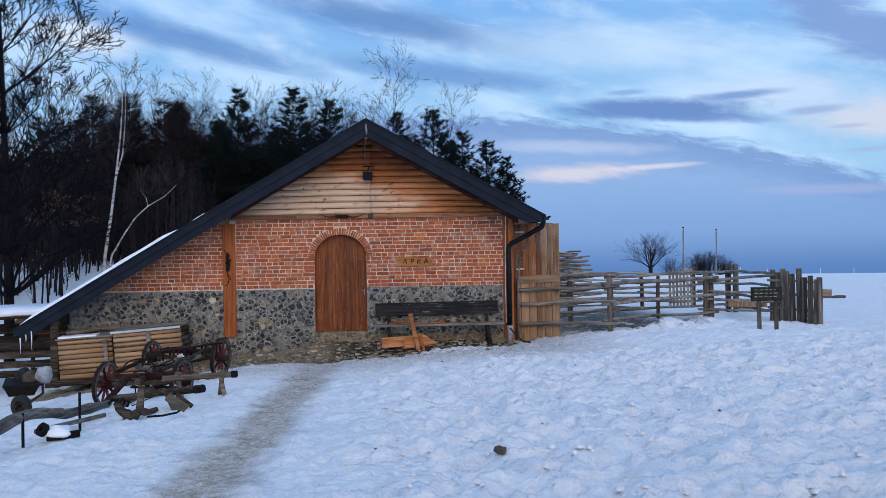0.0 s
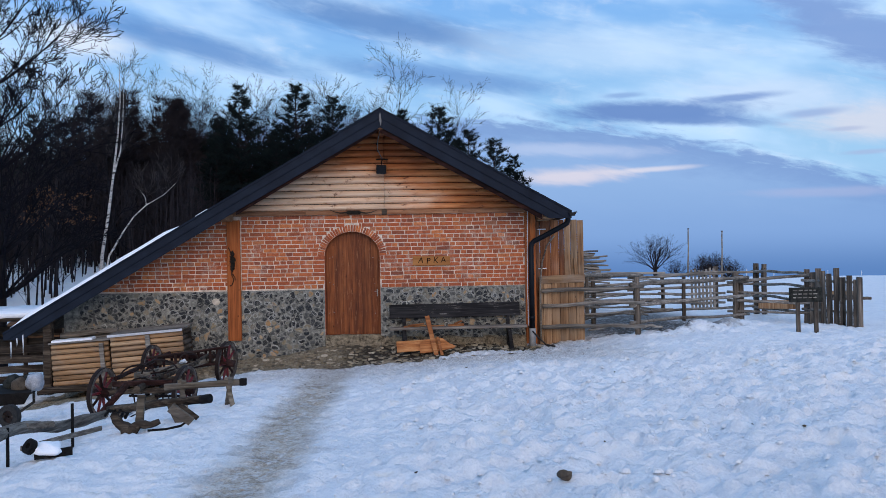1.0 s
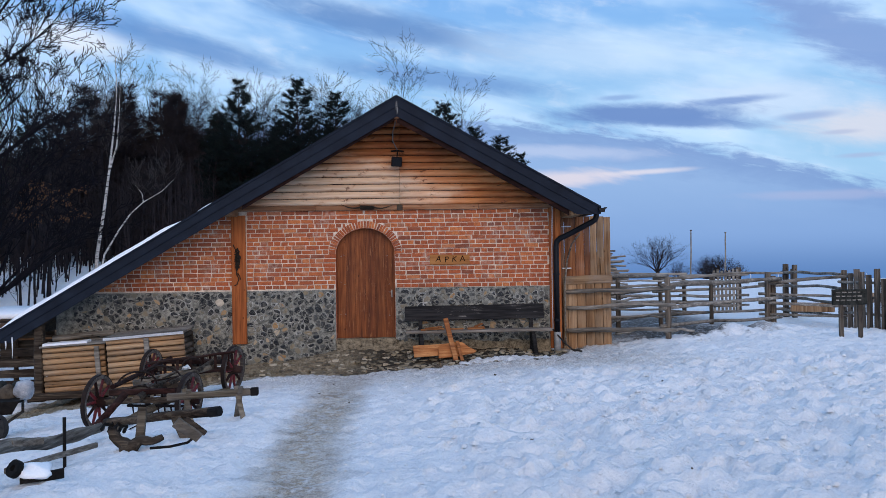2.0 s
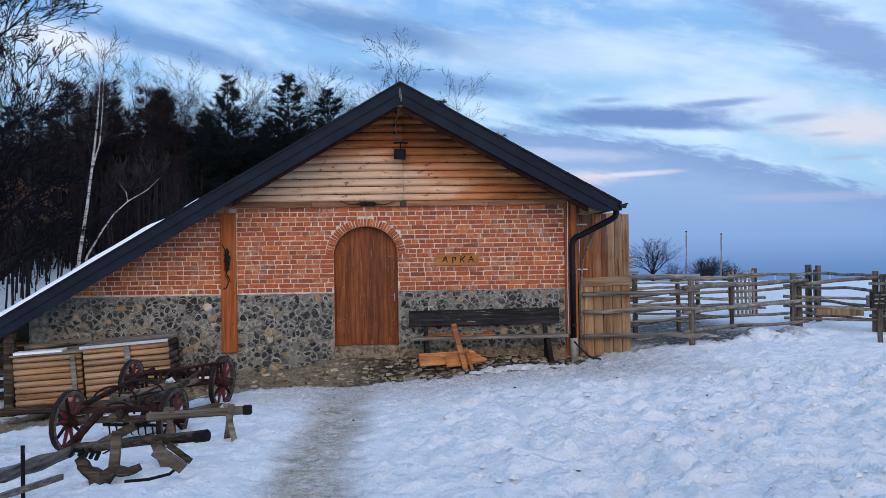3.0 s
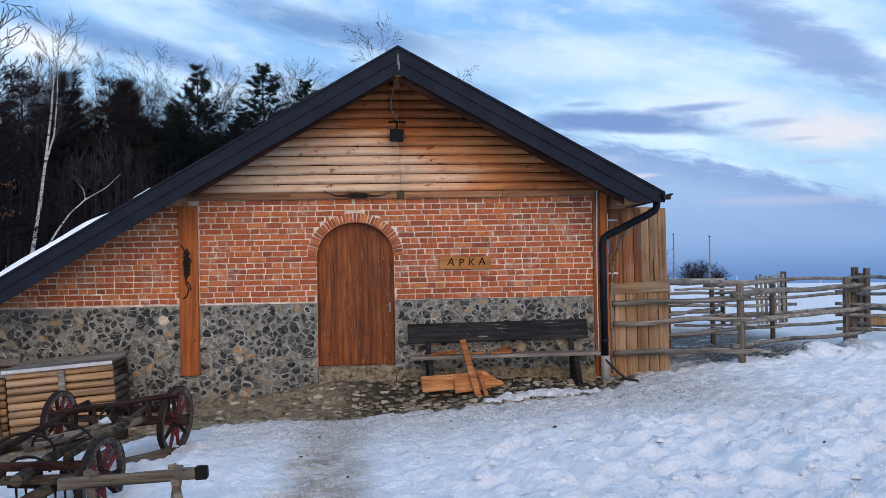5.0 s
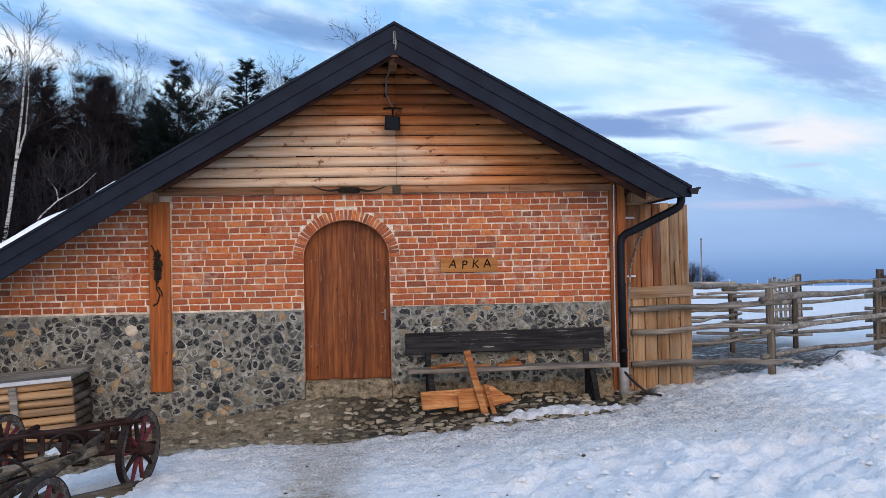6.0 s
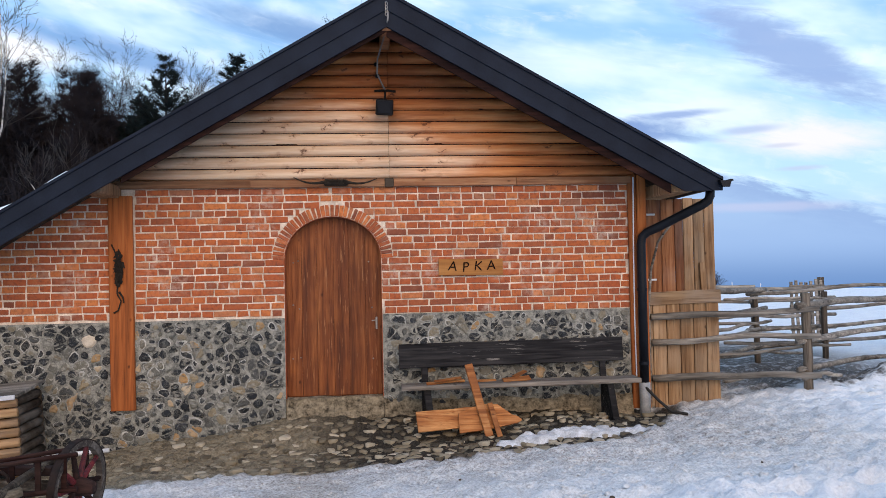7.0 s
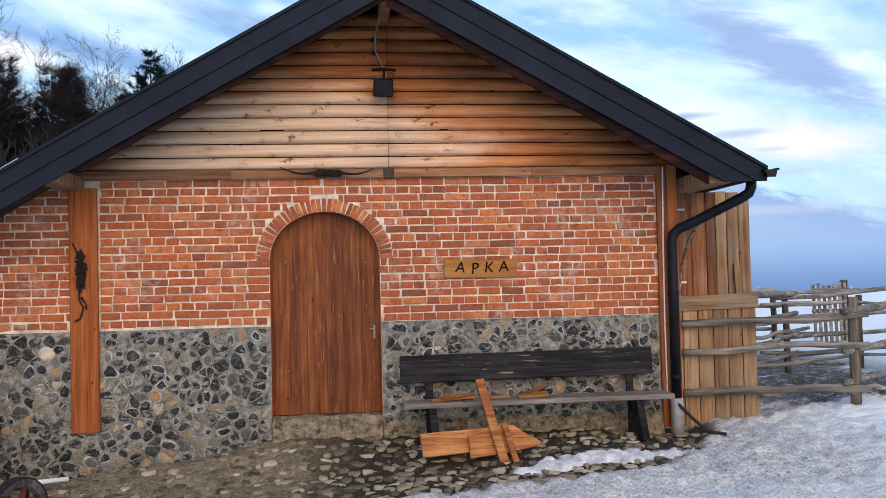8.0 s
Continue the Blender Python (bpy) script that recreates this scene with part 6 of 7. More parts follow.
    for i in range(7):
        x = 9.02 + 0.105 * i
        part("slat", board(bmesh.new(), (x, 7.25, -0.2), (x, 7.3, 1.08 + rng.uniform(-0.05, 0.04)), 0.06, 0.025, (1, 0, 0), 3), "wood_rail", pl)
    for z in (0.1, 0.55, 0.95):
        part("batten", board(bmesh.new(), (8.98, 7.29, z), (9.72, 7.29, z), 0.07, 0.025, (0, 0, 1), 3), "wood_rail", pl)
    # boards at the foot of the far rails
    tr = part("feed_board", board(bmesh.new(), (9.2, 2.9, 0.28), (10.0, 2.5, 0.27), 0.2, 0.04, (0, 0, 1), 5, 0.006), "wood_gate")
    tagged(tr, "pale plank fixed low between the fence posts", "board")


def build_pile():
    p = thing("brushwood_stack", (6.4, 8.6, -0.2), "tall stack of grey split poles and brushwood behind the pen", "wood stack")
    rnd = random.Random(12)
    for i in range(90):
        z = -0.15 + 1.75 * (i / 90)
        y = 8.5 + rnd.uniform(-0.25, 0.35)
        x0 = 4.9 + rnd.uniform(-0.3, 0.25)
        x1 = 6.7 + rnd.uniform(-0.7, 0.4) - 0.4 * max(0, z - 0.9)
        part("split_pole", pole(bmesh.new(), (x0, y, z), (x1, y + rnd.uniform(-0.2, 0.2), z + rnd.uniform(-0.05, 0.06)), rnd.uniform(0.02, 0.045), 0.025, 0.16, 6, 6), "wood_rail", p)


def build_notice():
    s = thing("notice_board", (8.75, -0.75, -0.1), "dark wooden notice board with faded lettering on two posts", "sign")
    part("board", board(bmesh.new(), (8.38, -0.76, 0.64), (9.02, -0.76, 0.64), 0.28, 0.03, (0, 0, 1), 5, 0.006), "sign_dark", s)
    for x in (8.55, 8.90):
        part("post", board(bmesh.new(), (x, -0.73, 0.70), (x + 0.01, -0.73, -0.30), 0.075, 0.05, (1, 0, 0), 5, 0.008), "wood_grey_post", s)
    rnd = random.Random(6)
    for r in range(3):
        x = 8.45
        while x < 8.9:
            w = rnd.uniform(0.04, 0.09)
            part("faded_line", box(bmesh.new(), x, x + w, -0.7785, -0.776, 0.715 - 0.07 * r, 0.735 - 0.07 * r), "wood_rail", s)
            x += w + 0.03


def build_trough():
    t = thing("feed_trough", (15.2, 11.0, height(15.2, 11.0)), "pale plank feed trough lying on the snow past the fence", "trough")
    g = height(15.2, 11.0)
    part("side", board(bmesh.new(), (14.7, 10.85, g + 0.14), (15.5, 10.85, g + 0.14), 0.28, 0.03, (0, 0, 1), 5, 0.006), "wood_gate_flat", t)
    part("side", board(bmesh.new(), (14.7, 11.2, g + 0.14), (15.5, 11.2, g + 0.14), 0.28, 0.03, (0, 0, 1), 5, 0.006), "wood_gate_flat", t)
    for x in (14.72, 15.48):
        part("end_board", board(bmesh.new(), (x, 10.87, g + 0.14), (x, 11.18, g + 0.14), 0.26, 0.03, (0, 0, 1), 3, 0.004), "wood_gate_flat", t)
    q = thing("loose_pole", (15.6, 10.5, g), "dark crooked pole lying on the snow", "pole")
    part("pole", pole(bmesh.new(), (14.6, 10.6, g + 0.05), (15.75, 10.4, height(15.75, 10.4) + 0.05), 0.06, 0.05, 0.05), "wood_grey_post", q)


build_trough()
build_gate()
build_fences()
build_pile()
build_notice()

for x, y, z in ((27.4, 67.0, 4.1), (29.6, 64.0, 3.75)):
    g = height(x, y)
    t = thing("far_pole", (x, y, g), "tall thin grey pole standing on the far snow", "pole", "poles on the far field")
    part("pole", pole(bmesh.new(), (x, y, g - 0.3), (x + 0.1, y, z), 0.085, 0.06, 0.08, 6, 8), "wood_rail", t)
    part("cap", box(bmesh.new(), x + 0.02, x + 0.18, y - 0.08, y + 0.08, z - 0.02, z + 0.08, 0.02), "wood_grey_post", t)

for x, top in ((30.4, 0.74), (32.8, 0.59), (40.6, 0.55), (37.6, 0.59)):
    g = height(x, 60.0)
    t = thing("marker_stick", (x, 60.0, g), "thin pale marker stick on the far snow", "stick", "marker sticks on the far field")
    part("stick", tube(bmesh.new(), [(x, 60.0, g - 0.2), (x + 0.02, 60.0, g + top)], [0.035, 0.025], 6), "white_metal", t)

# ---- trees ----
def limb(verts, faces, p0, p1, r0, r1, sides):
    d = (p1 - p0)
    if d.length < 1e-5:
        return
    d.normalize()
    a = d.orthogonal().normalized()
    b = d.cross(a)
    o = len(verts)
    for p, r in ((p0, r0), (p1, r1)):
        for k in range(sides):
            t = math.tau * k / sides
            verts.append(p + (a * math.cos(t) + b * math.sin(t)) * r)
    for k in range(sides):
        faces.append((o + k, o + (k + 1) % sides, o + sides + (k + 1) % sides, o + sides + k))


TWIG = 0.0075


def grow(verts, faces, p, d, length, r, level, rnd, spread, segs, up):
    """A limb in several pieces that throws off thinner ones."""
    step = length / segs
    for i in range(segs):
        d = (d + Vector((rnd.gauss(0, 0.055), rnd.gauss(0, 0.055), rnd.gauss(up, 0.05)))).normalized()
        q = p + d * step
        r1 = r * (0.84 if level else 0.86)
        limb(verts, faces, p, q, r, r1, 6 if r > 0.06 else (4 if r > 0.02 else 3))
        if level > 0 and i >= (1 if level < 4 else 2):
            for _ in range(rnd.choice((1, 2, 2))):
                a = rnd.uniform(0, math.tau)
                side = d.orthogonal().normalized()
                side = Matrix.Rotation(a, 3, d) @ side
                e = (d * math.cos(spread) + side * math.sin(spread)).normalized()
                grow(verts, faces, q, e, length * rnd.uniform(0.42, 0.62), max(TWIG, r1 * 0.55), level - 1, rnd, spread * 1.04, 3 if level > 1 else 2, up)
        p, r = q, r1


def stem_mesh(h, r):
    v, f = [], []
    limb(v, f, Vector((0, 0, -h)), Vector((0, 0, 0.1)), r * 1.2, r, 7)
    return v, f


def bare_tree(name, h, r, seed, level=3, spread=0.7, segs=8, up=0.05, bark="bark_dark", label="", straight=0.03, twigs="twig_brown", kids=(2, 3), reach=1.0, start=2):
    rnd = random.Random(seed)
    tv, tf, bv, bf = [], [], [], []
    p, d = Vector((0, 0, -0.4)), Vector((0, 0, 1))
    rr = r
    for i in range(segs + 3):
        d = (d + Vector((rnd.gauss(0, straight), rnd.gauss(0, straight), 0.05))).normalized()
        q = p + d * (h / (segs + 3))
        r1 = rr * (0.80 if i > segs / 2 else 0.9)
        limb(tv, tf, p, q, rr, r1, 7)
        if i >= start:
            for _ in range(rnd.choice(kids)):
                a = rnd.uniform(0, math.tau)
                e = Vector((math.cos(a) * math.sin(spread), math.sin(a) * math.sin(spread), math.cos(spread)))
                grow(bv, bf, q, e, reach * h * rnd.uniform(0.16, 0.30) * (1.15 - 0.55 * i / (segs + 3)), r1 * 0.42, level - 1, rnd, 0.6, 4, up)
        p, rr = q, r1
    t = tagged(new(name), label, "tree")
    link_mesh("trunk", fixed_mesh("trunk", tv, tf), bark, t, "", True).matrix_parent_inverse = Matrix()
    link_mesh("crown", fixed_mesh("crown", bv, bf), twigs, t).matrix_parent_inverse = Matrix()
    return t


def bent_birch(line, r, seed, bare, label, fork=()):
    """A thin birch whose trunk follows a bent line (sideways, up); fine twigs above the bare part."""
    rnd = random.Random(seed)
    tv, tf, bv, bf = [], [], [], []
    pts = [Vector((x, 0.04 * i, z)) for i, (x, z) in enumerate(line)]
    runs = [pts]
    if fork:
        runs.append([pts[fork[0]]] + [Vector((x, 0.2, z)) for x, z in fork[1:]])
    for run in runs:
        n = len(run) - 1
        for i in range(n):
            f0, f1 = 1 - 0.88 * i / n, 1 - 0.88 * (i + 1) / n
            k = 1.0 if run is pts else 0.5
            for j in range(4):
                a, b = run[i].lerp(run[i + 1], j / 4), run[i].lerp(run[i + 1], (j + 1) / 4)
                ra, rb = (r * k * (f0 + (f1 - f0) * q) for q in (j / 4, (j + 1) / 4))
                limb(tv, tf, a, b, ra, rb, 7)
                if run is not pts or (i + j / 4) / n > bare:
                    for _ in range(1 if fork else 2):
                        e = Vector((rnd.gauss(0, 0.55), rnd.gauss(0, 0.55), rnd.uniform(0.5, 1.0))).normalized()
                        grow(bv, bf, b, e, rnd.uniform(0.5, 1.1), max(0.007, rb * 0.35), 2, rnd, 0.45, 4, 0.06)
    t = tagged(new("birch_tree"), label, "tree")
    link_mesh("trunk", fixed_mesh("trunk", tv, tf), "bark_birch", t, "", True).matrix_parent_inverse = Matrix()
    link_mesh("crown", fixed_mesh("crown", bv, bf), "twig_grey", t).matrix_parent_inverse = Matrix()
    return t


def pine(h, seed, label, name="pine_tree", skin="needles", group="pines behind the barn"):
    """A conifer: bare lower trunk, whorls of boughs, tufts of needles or bare twigs with gaps between."""
    bare = skin != "needles"
    rnd = random.Random(seed)
    tv, tf, nv, nf = [], [], [], []
    n = 9
    for i in range(n):
        limb(tv, tf, Vector((0.05 * math.sin(i), 0, -0.4 + h * i / n)), Vector((0.05 * math.sin(i + 1), 0, -0.4 + h * (i + 1) / n)), 0.15 * (1 - 0.9 * i / n), 0.15 * (1 - 0.9 * (i + 1) / n), 7)
    z = h * 0.22
    while z < h * 0.97:
        f = (z / h - 0.22) / 0.78
        reach = (0.285 * h) * (1 - f) ** 0.9 * min(1.0, 0.7 + f * 2) + 0.06
        for k in range(rnd.choice((5, 6, 7, 8))):
            a = rnd.uniform(0, math.tau)
            ln = reach * rnd.uniform(0.55, 1.2)
            rise = 0.05 + 0.6 * f
            base = Vector((0, 0, z + rnd.uniform(-0.08, 0.08)))
            out_ = Vector((math.cos(a), math.sin(a), rise)).normalized()
            tip = base + out_ * ln + Vector((0, 0, 0.14 * ln))
            limb(tv, tf, base, tip, 0.025 * (1 - f) + 0.008, 0.006, 3)
            m = max(3, int(ln / 0.11))
            for j in range(m):
                g = 0.38 + 0.62 * (j + 1) / m
                c = base.lerp(tip, g) + Vector((rnd.gauss(0, 0.11), rnd.gauss(0, 0.11), rnd.gauss(0.03, 0.03))) * (0.5 + ln * 0.3)
                for _ in range(17):
                    v = Vector((rnd.gauss(0, 1), rnd.gauss(0, 1), rnd.gauss(0.5, 0.6))).normalized() + out_ * 0.5
                    s = v.orthogonal().normalized() * (0.006 if bare else 0.013)
                    e = c + v * (rnd.uniform(0.16, 0.42) if bare else rnd.uniform(0.09, 0.20))
                    o = len(nv)
                    nv.extend((c - s, c + s, e + s * 0.4, e - s * 0.4))
                    nf.append((o, o + 1, o + 2, o + 3))
        z += rnd.uniform(0.22, 0.38)
    t = tagged(new(name), label, "tree", group)
    link_mesh("trunk", fixed_mesh("trunk", tv, tf), "bark_dark", t).matrix_parent_inverse = Matrix()
    me = bpy.data.meshes.new("needles")
    me.from_pydata([tuple(v) for v in nv], [], nf)
    link_mesh("crown", me, skin, t).matrix_parent_inverse = Matrix()
    return t


def place_scaled(t, x, y, turn, k, lean):
    c = copy_thing(t, pose(x, y, height(x, y), lean, lean * 0.6, turn))
    c.scale = (k, k, k)
    return c


def plant_trees():
    global TWIG
    rnd = random.Random(40)
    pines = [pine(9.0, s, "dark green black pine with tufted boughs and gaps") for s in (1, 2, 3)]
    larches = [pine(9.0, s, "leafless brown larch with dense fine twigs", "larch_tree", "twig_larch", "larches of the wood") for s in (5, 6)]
    for p, (x, y, h) in zip(pines + larches, ((-6.5, 23.2, 9.6), (-3.9, 23.0, 9.7), (2.6, 25.0, 8.9), (-11.4, 22.5, 9.0), (-9.2, 23.0, 8.8))):
        k = (h - height(x, y)) / 9.0
        p.matrix_basis = pose(x, y, height(x, y), 0, 0, 40 * x)
        p.scale = (k, k, k)
    spots = [(-2.4, 25, 9.5), (0.75, 27, 9.1), (5.2, 25, 7.4), (4.1, 26.5, 8.0), (-13.1, 23, 9.4), (-9.3, 23.5, 9.0), (-7.9, 25.5, 8.6), (-5.2, 26, 8.2), (1.7, 26.5, 7.8),
             (-4.6, 21.5, 7.2), (-7.3, 22, 7.0), (3.4, 24.5, 7.2), (-1.2, 24.5, 7.8), (-8.6, 24.8, 7.5), (6.3, 26.5, 6.6), (-20.0, 28.5, 9.0), (-11.7, 24, 9.6), (-10.4, 25, 9.5), (-12.5, 26, 8.4), (-11.0, 22, 7.4), (-9.9, 26.5, 8.8), (-14.6, 25, 8.6)]
    spots += [(-5.7, 27, 8.0), (-4.7, 28.5, 8.2), (-2.9, 27, 8.2), (-6.9, 27.5, 8.6), (-3.4, 29, 7.8), (-8.4, 28, 8.8), (-1.7, 28, 7.6), (-15.8, 26, 8.6), (-17.2, 27, 9.0), (-13.8, 27, 8.8)]
    for x, y, h in spots:
        g = height(x, y)
        place_scaled(rnd.choice(larches if -14.5 < x < -8.8 else pines), x, y, rnd.uniform(0, 360), (h - g) / 9.0, 0)
    for i in range(14):
        x, y, h = rnd.uniform(-24, 3), rnd.uniform(28, 38), rnd.uniform(5.5, 7.8)
        place_scaled(rnd.choice(pines), x, y, rnd.uniform(0, 360), (h - height(x, y) * 0.3) / 9.0, 0)
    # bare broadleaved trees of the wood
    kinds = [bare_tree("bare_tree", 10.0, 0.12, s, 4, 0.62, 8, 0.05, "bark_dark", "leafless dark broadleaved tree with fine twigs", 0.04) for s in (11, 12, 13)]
    at = [(-12.5, 17.5, 0.66), (-16.5, 19, 0.75), (-19, 17, 0.85)]
    for t, (x, y, k) in zip(kinds, at):
        t.matrix_basis = pose(x, y, height(x, y), 0, 0, 77 * x)
        t.scale = (k, k, k)
        tagged(t, group="bare trees of the wood")
    for i in range(46):
        x = rnd.uniform(-30, -6.5)
        y = rnd.uniform(16, 34) + (5 if x > -9 else 0)
        place_scaled(rnd.choice(kinds), x, y, rnd.uniform(0, 360), rnd.uniform(0.42, 0.72), rnd.uniform(-3, 3))
    for x, y, k in ((-2.0, 31, 0.72), (0.2, 31, 0.90), (2.6, 31.5, 0.84), (-7.6, 30, 0.74), (-11.2, 30, 0.82), (-10.0, 28.5, 0.76)):
        place_scaled(rnd.choice(kinds), x, y, rnd.uniform(0, 360), k, 0)
    for i in range(16):
        place_scaled(rnd.choice(kinds), -9.5 + 0.62 * i + rnd.uniform(-0.2, 0.2), rnd.uniform(27, 30), rnd.uniform(0, 360), rnd.uniform(0.60, 0.70), rnd.uniform(-3, 3))
    TWIG = 0.0105
    big = bare_tree("bare_tree", 15.0, 0.165, 21, 5, 0.95, 10, 0.065, "bark_dark", "big leafless tree with spreading fine twigs at the wood's edge", 0.012, "twig_near", (11, 13), 0.54, 1)
    big.matrix_basis = pose(-9.85, 6.8, height(-9.85, 6.8), 0, 0, 20)
    TWIG = 0.006
    birch = bent_birch([(-0.05, -0.90), (0.00, 0.00), (0.25, 1.62), (0.41, 2.93), (0.59, 4.52), (0.67, 5.74), (0.63, 7.06)], 0.076, 31, 0.5, "slender white-barked birch with twin stems, without leaves", fork=(3, (0.66, 3.86), (0.76, 4.99), (0.81, 6.30)))
    birch.matrix_basis = pose(-10.17, 15.7, 1.84, 0, 0, 0)
    lean = bent_birch([(-0.15, -0.80), (0.00, 0.00), (0.50, 0.86), (0.88, 1.42), (1.33, 1.84), (1.97, 2.22), (2.38, 2.63)], 0.042, 33, 0.7, "thin pale birch leaning hard to one side", fork=(4, (1.27, 2.15), (1.04, 2.46)))
    lean.matrix_basis = pose(-9.85, 15.5, 1.83, 0, 0, 0)
    # a young oak that has kept its brown leaves
    oak = bare_tree("young_oak", 4.4, 0.055, 44, 2, 0.9, 6, 0.02, "bark_dark", "young oak with clusters of dead brown leaves", 0.03, "twig_brown", (2, 3), 1.2, 4)
    lv, lf = [], []
    for _ in range(26):
        a, q = rnd.uniform(0, math.tau), rnd.uniform(0.1, 1.0)
        c = Vector((q * math.cos(a), 0.7 * q * math.sin(a), rnd.uniform(2.7, 4.0) - 0.25 * q))
        for _ in range(16):
            p = c + Vector((rnd.gauss(0, 0.14), rnd.gauss(0, 0.14), rnd.gauss(0, 0.07)))
            u = Vector((rnd.gauss(0, 1), rnd.gauss(0, 1), rnd.gauss(0, 1))).normalized()
            w = u.orthogonal().normalized()
            o = len(lv)
            lv.extend((p - u * 0.06, p + w * 0.028, p + u * 0.06, p - w * 0.028))
            lf.append((o, o + 1, o + 2, o + 3))
    me = bpy.data.meshes.new("leaves")
    me.from_pydata([tuple(v) for v in lv], [], lf)
    link_mesh("leaves", me, "leaf_brown", oak, "dead brown leaves").matrix_parent_inverse = Matrix()
    oak.matrix_basis = pose(-10.75, 13.0, height(-10.75, 13.0), 0, 0, 0)
    bv, bf = [], []
    for k in range(17):
        az, tip = rnd.uniform(0, math.tau), rnd.uniform(0.15, 1.0)
        e = Vector((math.cos(az) * math.sin(tip), math.sin(az) * math.sin(tip), math.cos(tip)))
        grow(bv, bf, Vector((0, 0, 0)), e, 2.6, 0.07, 3, rnd, 0.55, 5, 0.03)
    shrub = tagged(new("bare_shrub"), "dense rounded leafless shrub on the far snow", "shrub", "shrubs on the far field")
    link_mesh("crown", fixed_mesh("crown", bv, bf), "twig_brown", shrub).matrix_parent_inverse = Matrix()
    shrub.matrix_basis = pose(24.0, 66.0, height(24, 66) + 0.75, 0, 0, 0)
    shrub.scale = (0.9, 0.9, 0.74)
    link_mesh("stem", fixed_mesh("stem", *stem_mesh(1.3, 0.2)), "bark_dark", shrub).matrix_parent_inverse = Matrix()
    for x, y, k in ((28.6, 66, 0.50), (29.8, 66.5, 0.56), (31.0, 67, 0.50), (27.2, 70, 0.45), (29.3, 68, 0.54), (32.2, 68, 0.38)):
        c = place_scaled(shrub, x, y, rnd.uniform(0, 360), k, 0)
        c.location.z -= 0.1
    # the depth of the wood: thin stems and twigs past counting
    vs, fs = [], []
    for i in range(2300):
        x, y = rnd.uniform(-42, 1), rnd.uniform(27, 48)
        if x > -6 and y < 34:
            continue
        g = height(x, y)
        h = rnd.uniform(2.6, 5.6)
        p = Vector((x, y, g - 0.3))
        q = p + Vector((rnd.gauss(0, 0.25), 0, h))
        limb(vs, fs, p, q, rnd.uniform(0.04, 0.11), 0.015, 4)
        for _ in range(36):
            b = p.lerp(q, rnd.uniform(0.25, 1.0))
            e = b + Vector((rnd.gauss(0, 0.55), rnd.gauss(0, 0.4), rnd.uniform(0.3, 1.1)))
            limb(vs, fs, b, e, 0.018, 0.007, 3)
    me = bpy.data.meshes.new("far_wood")
    me.from_pydata([tuple(v) for v in vs], [], fs)
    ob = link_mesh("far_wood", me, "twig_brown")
    tagged(ob, "dense dark leafless wood on the slope behind", "wood", kind="stuff")
    # dry brown undergrowth along the edge
    vs, fs = [], []
    for i in range(2800):
        x, y = rnd.uniform(-26, -7.5), rnd.gauss(21.5, 3.0)
        g = height(x, y)
        b = Vector((x, y, g + 0.5 + abs(rnd.gauss(0, 1.5))))
        e = b + Vector((rnd.gauss(0, 0.3), rnd.gauss(0, 0.3), rnd.uniform(0.2, 0.9)))
        limb(vs, fs, b, e, 0.012, 0.005, 3)
    for i in range(1500):
        x, y = rnd.uniform(-30, -7.0), 10.5 + 12 * rnd.random() ** 0.8
        if -10.9 < x < -7.2 and y < 16.5:
            continue
        p = Vector((x, y, height(x, y) - 0.2))
        q = p + Vector((rnd.gauss(0, 0.2), rnd.gauss(0, 0.2), rnd.uniform(1.2, 4.6)))
        limb(vs, fs, p, q, rnd.uniform(0.012, 0.05), 0.006, 4)
        for _ in range(9):
            b = p.lerp(q, rnd.uniform(0.2, 1.0))
            limb(vs, fs, b, b + Vector((rnd.gauss(0, 0.35), rnd.gauss(0, 0.35), rnd.uniform(0.1, 0.7))), 0.009, 0.004, 3)
    me = bpy.data.meshes.new("undergrowth")
    me.from_pydata([tuple(v) for v in vs], [], fs)
    ob = link_mesh("undergrowth", me, "twig_brown")
    tagged(ob, "tangled dry undergrowth and thin saplings at the wood's edge", "bush", kind="stuff")


plant_trees()

# ---- bricks, rubble and cobbles, piece by piece ----
brick_skin = part("brick_facing", box(bmesh.new(), 3.30, 3.415, 0.003, 0.005, STONE_TOP + 0.01, BRICK_TOP - 0.01), "mortar_brick", barn, "weathered red brickwork with wide pale joints")


def brick_mesh(w, h, seed):
    """A brick with softened, chipped edges about its middle."""
    r = random.Random(seed)
    d, b = 0.02, 0.006
    verts = []
    for y, k in ((d, 0.0), (0.0, 0.0), (-0.004, b)):
        for sx, sz in ((-1, -1), (1, -1), (1, 1), (-1, 1)):
            verts.append(Vector((sx * (w / 2 - k) + r.uniform(-1, 1) * 0.005, y + r.uniform(-1, 1) * 0.0015, sz * (h / 2 - k) + r.uniform(-1, 1) * 0.0045)))
    faces = [(t * 4 + i, t * 4 + (i + 1) % 4, t * 4 + 4 + (i + 1) % 4, t * 4 + 4 + i) for t in range(2) for i in range(4)] + [(8, 9, 10, 11)]
    return verts, faces


def door_reach(z0, z1):
    """Half width that the door and its ring of bricks take from a course."""
    if (z0 + z1) / 2 < SPRING:
        return DOOR_W + 0.004
    R, H = DOOR_W + 0.130, RISE + 0.132
    z = max(0.0, z0 + 0.4 * (z1 - z0) - SPRING)
    return R * math.sqrt(max(0.0, 1 - (z / H) ** 2)) + 0.006


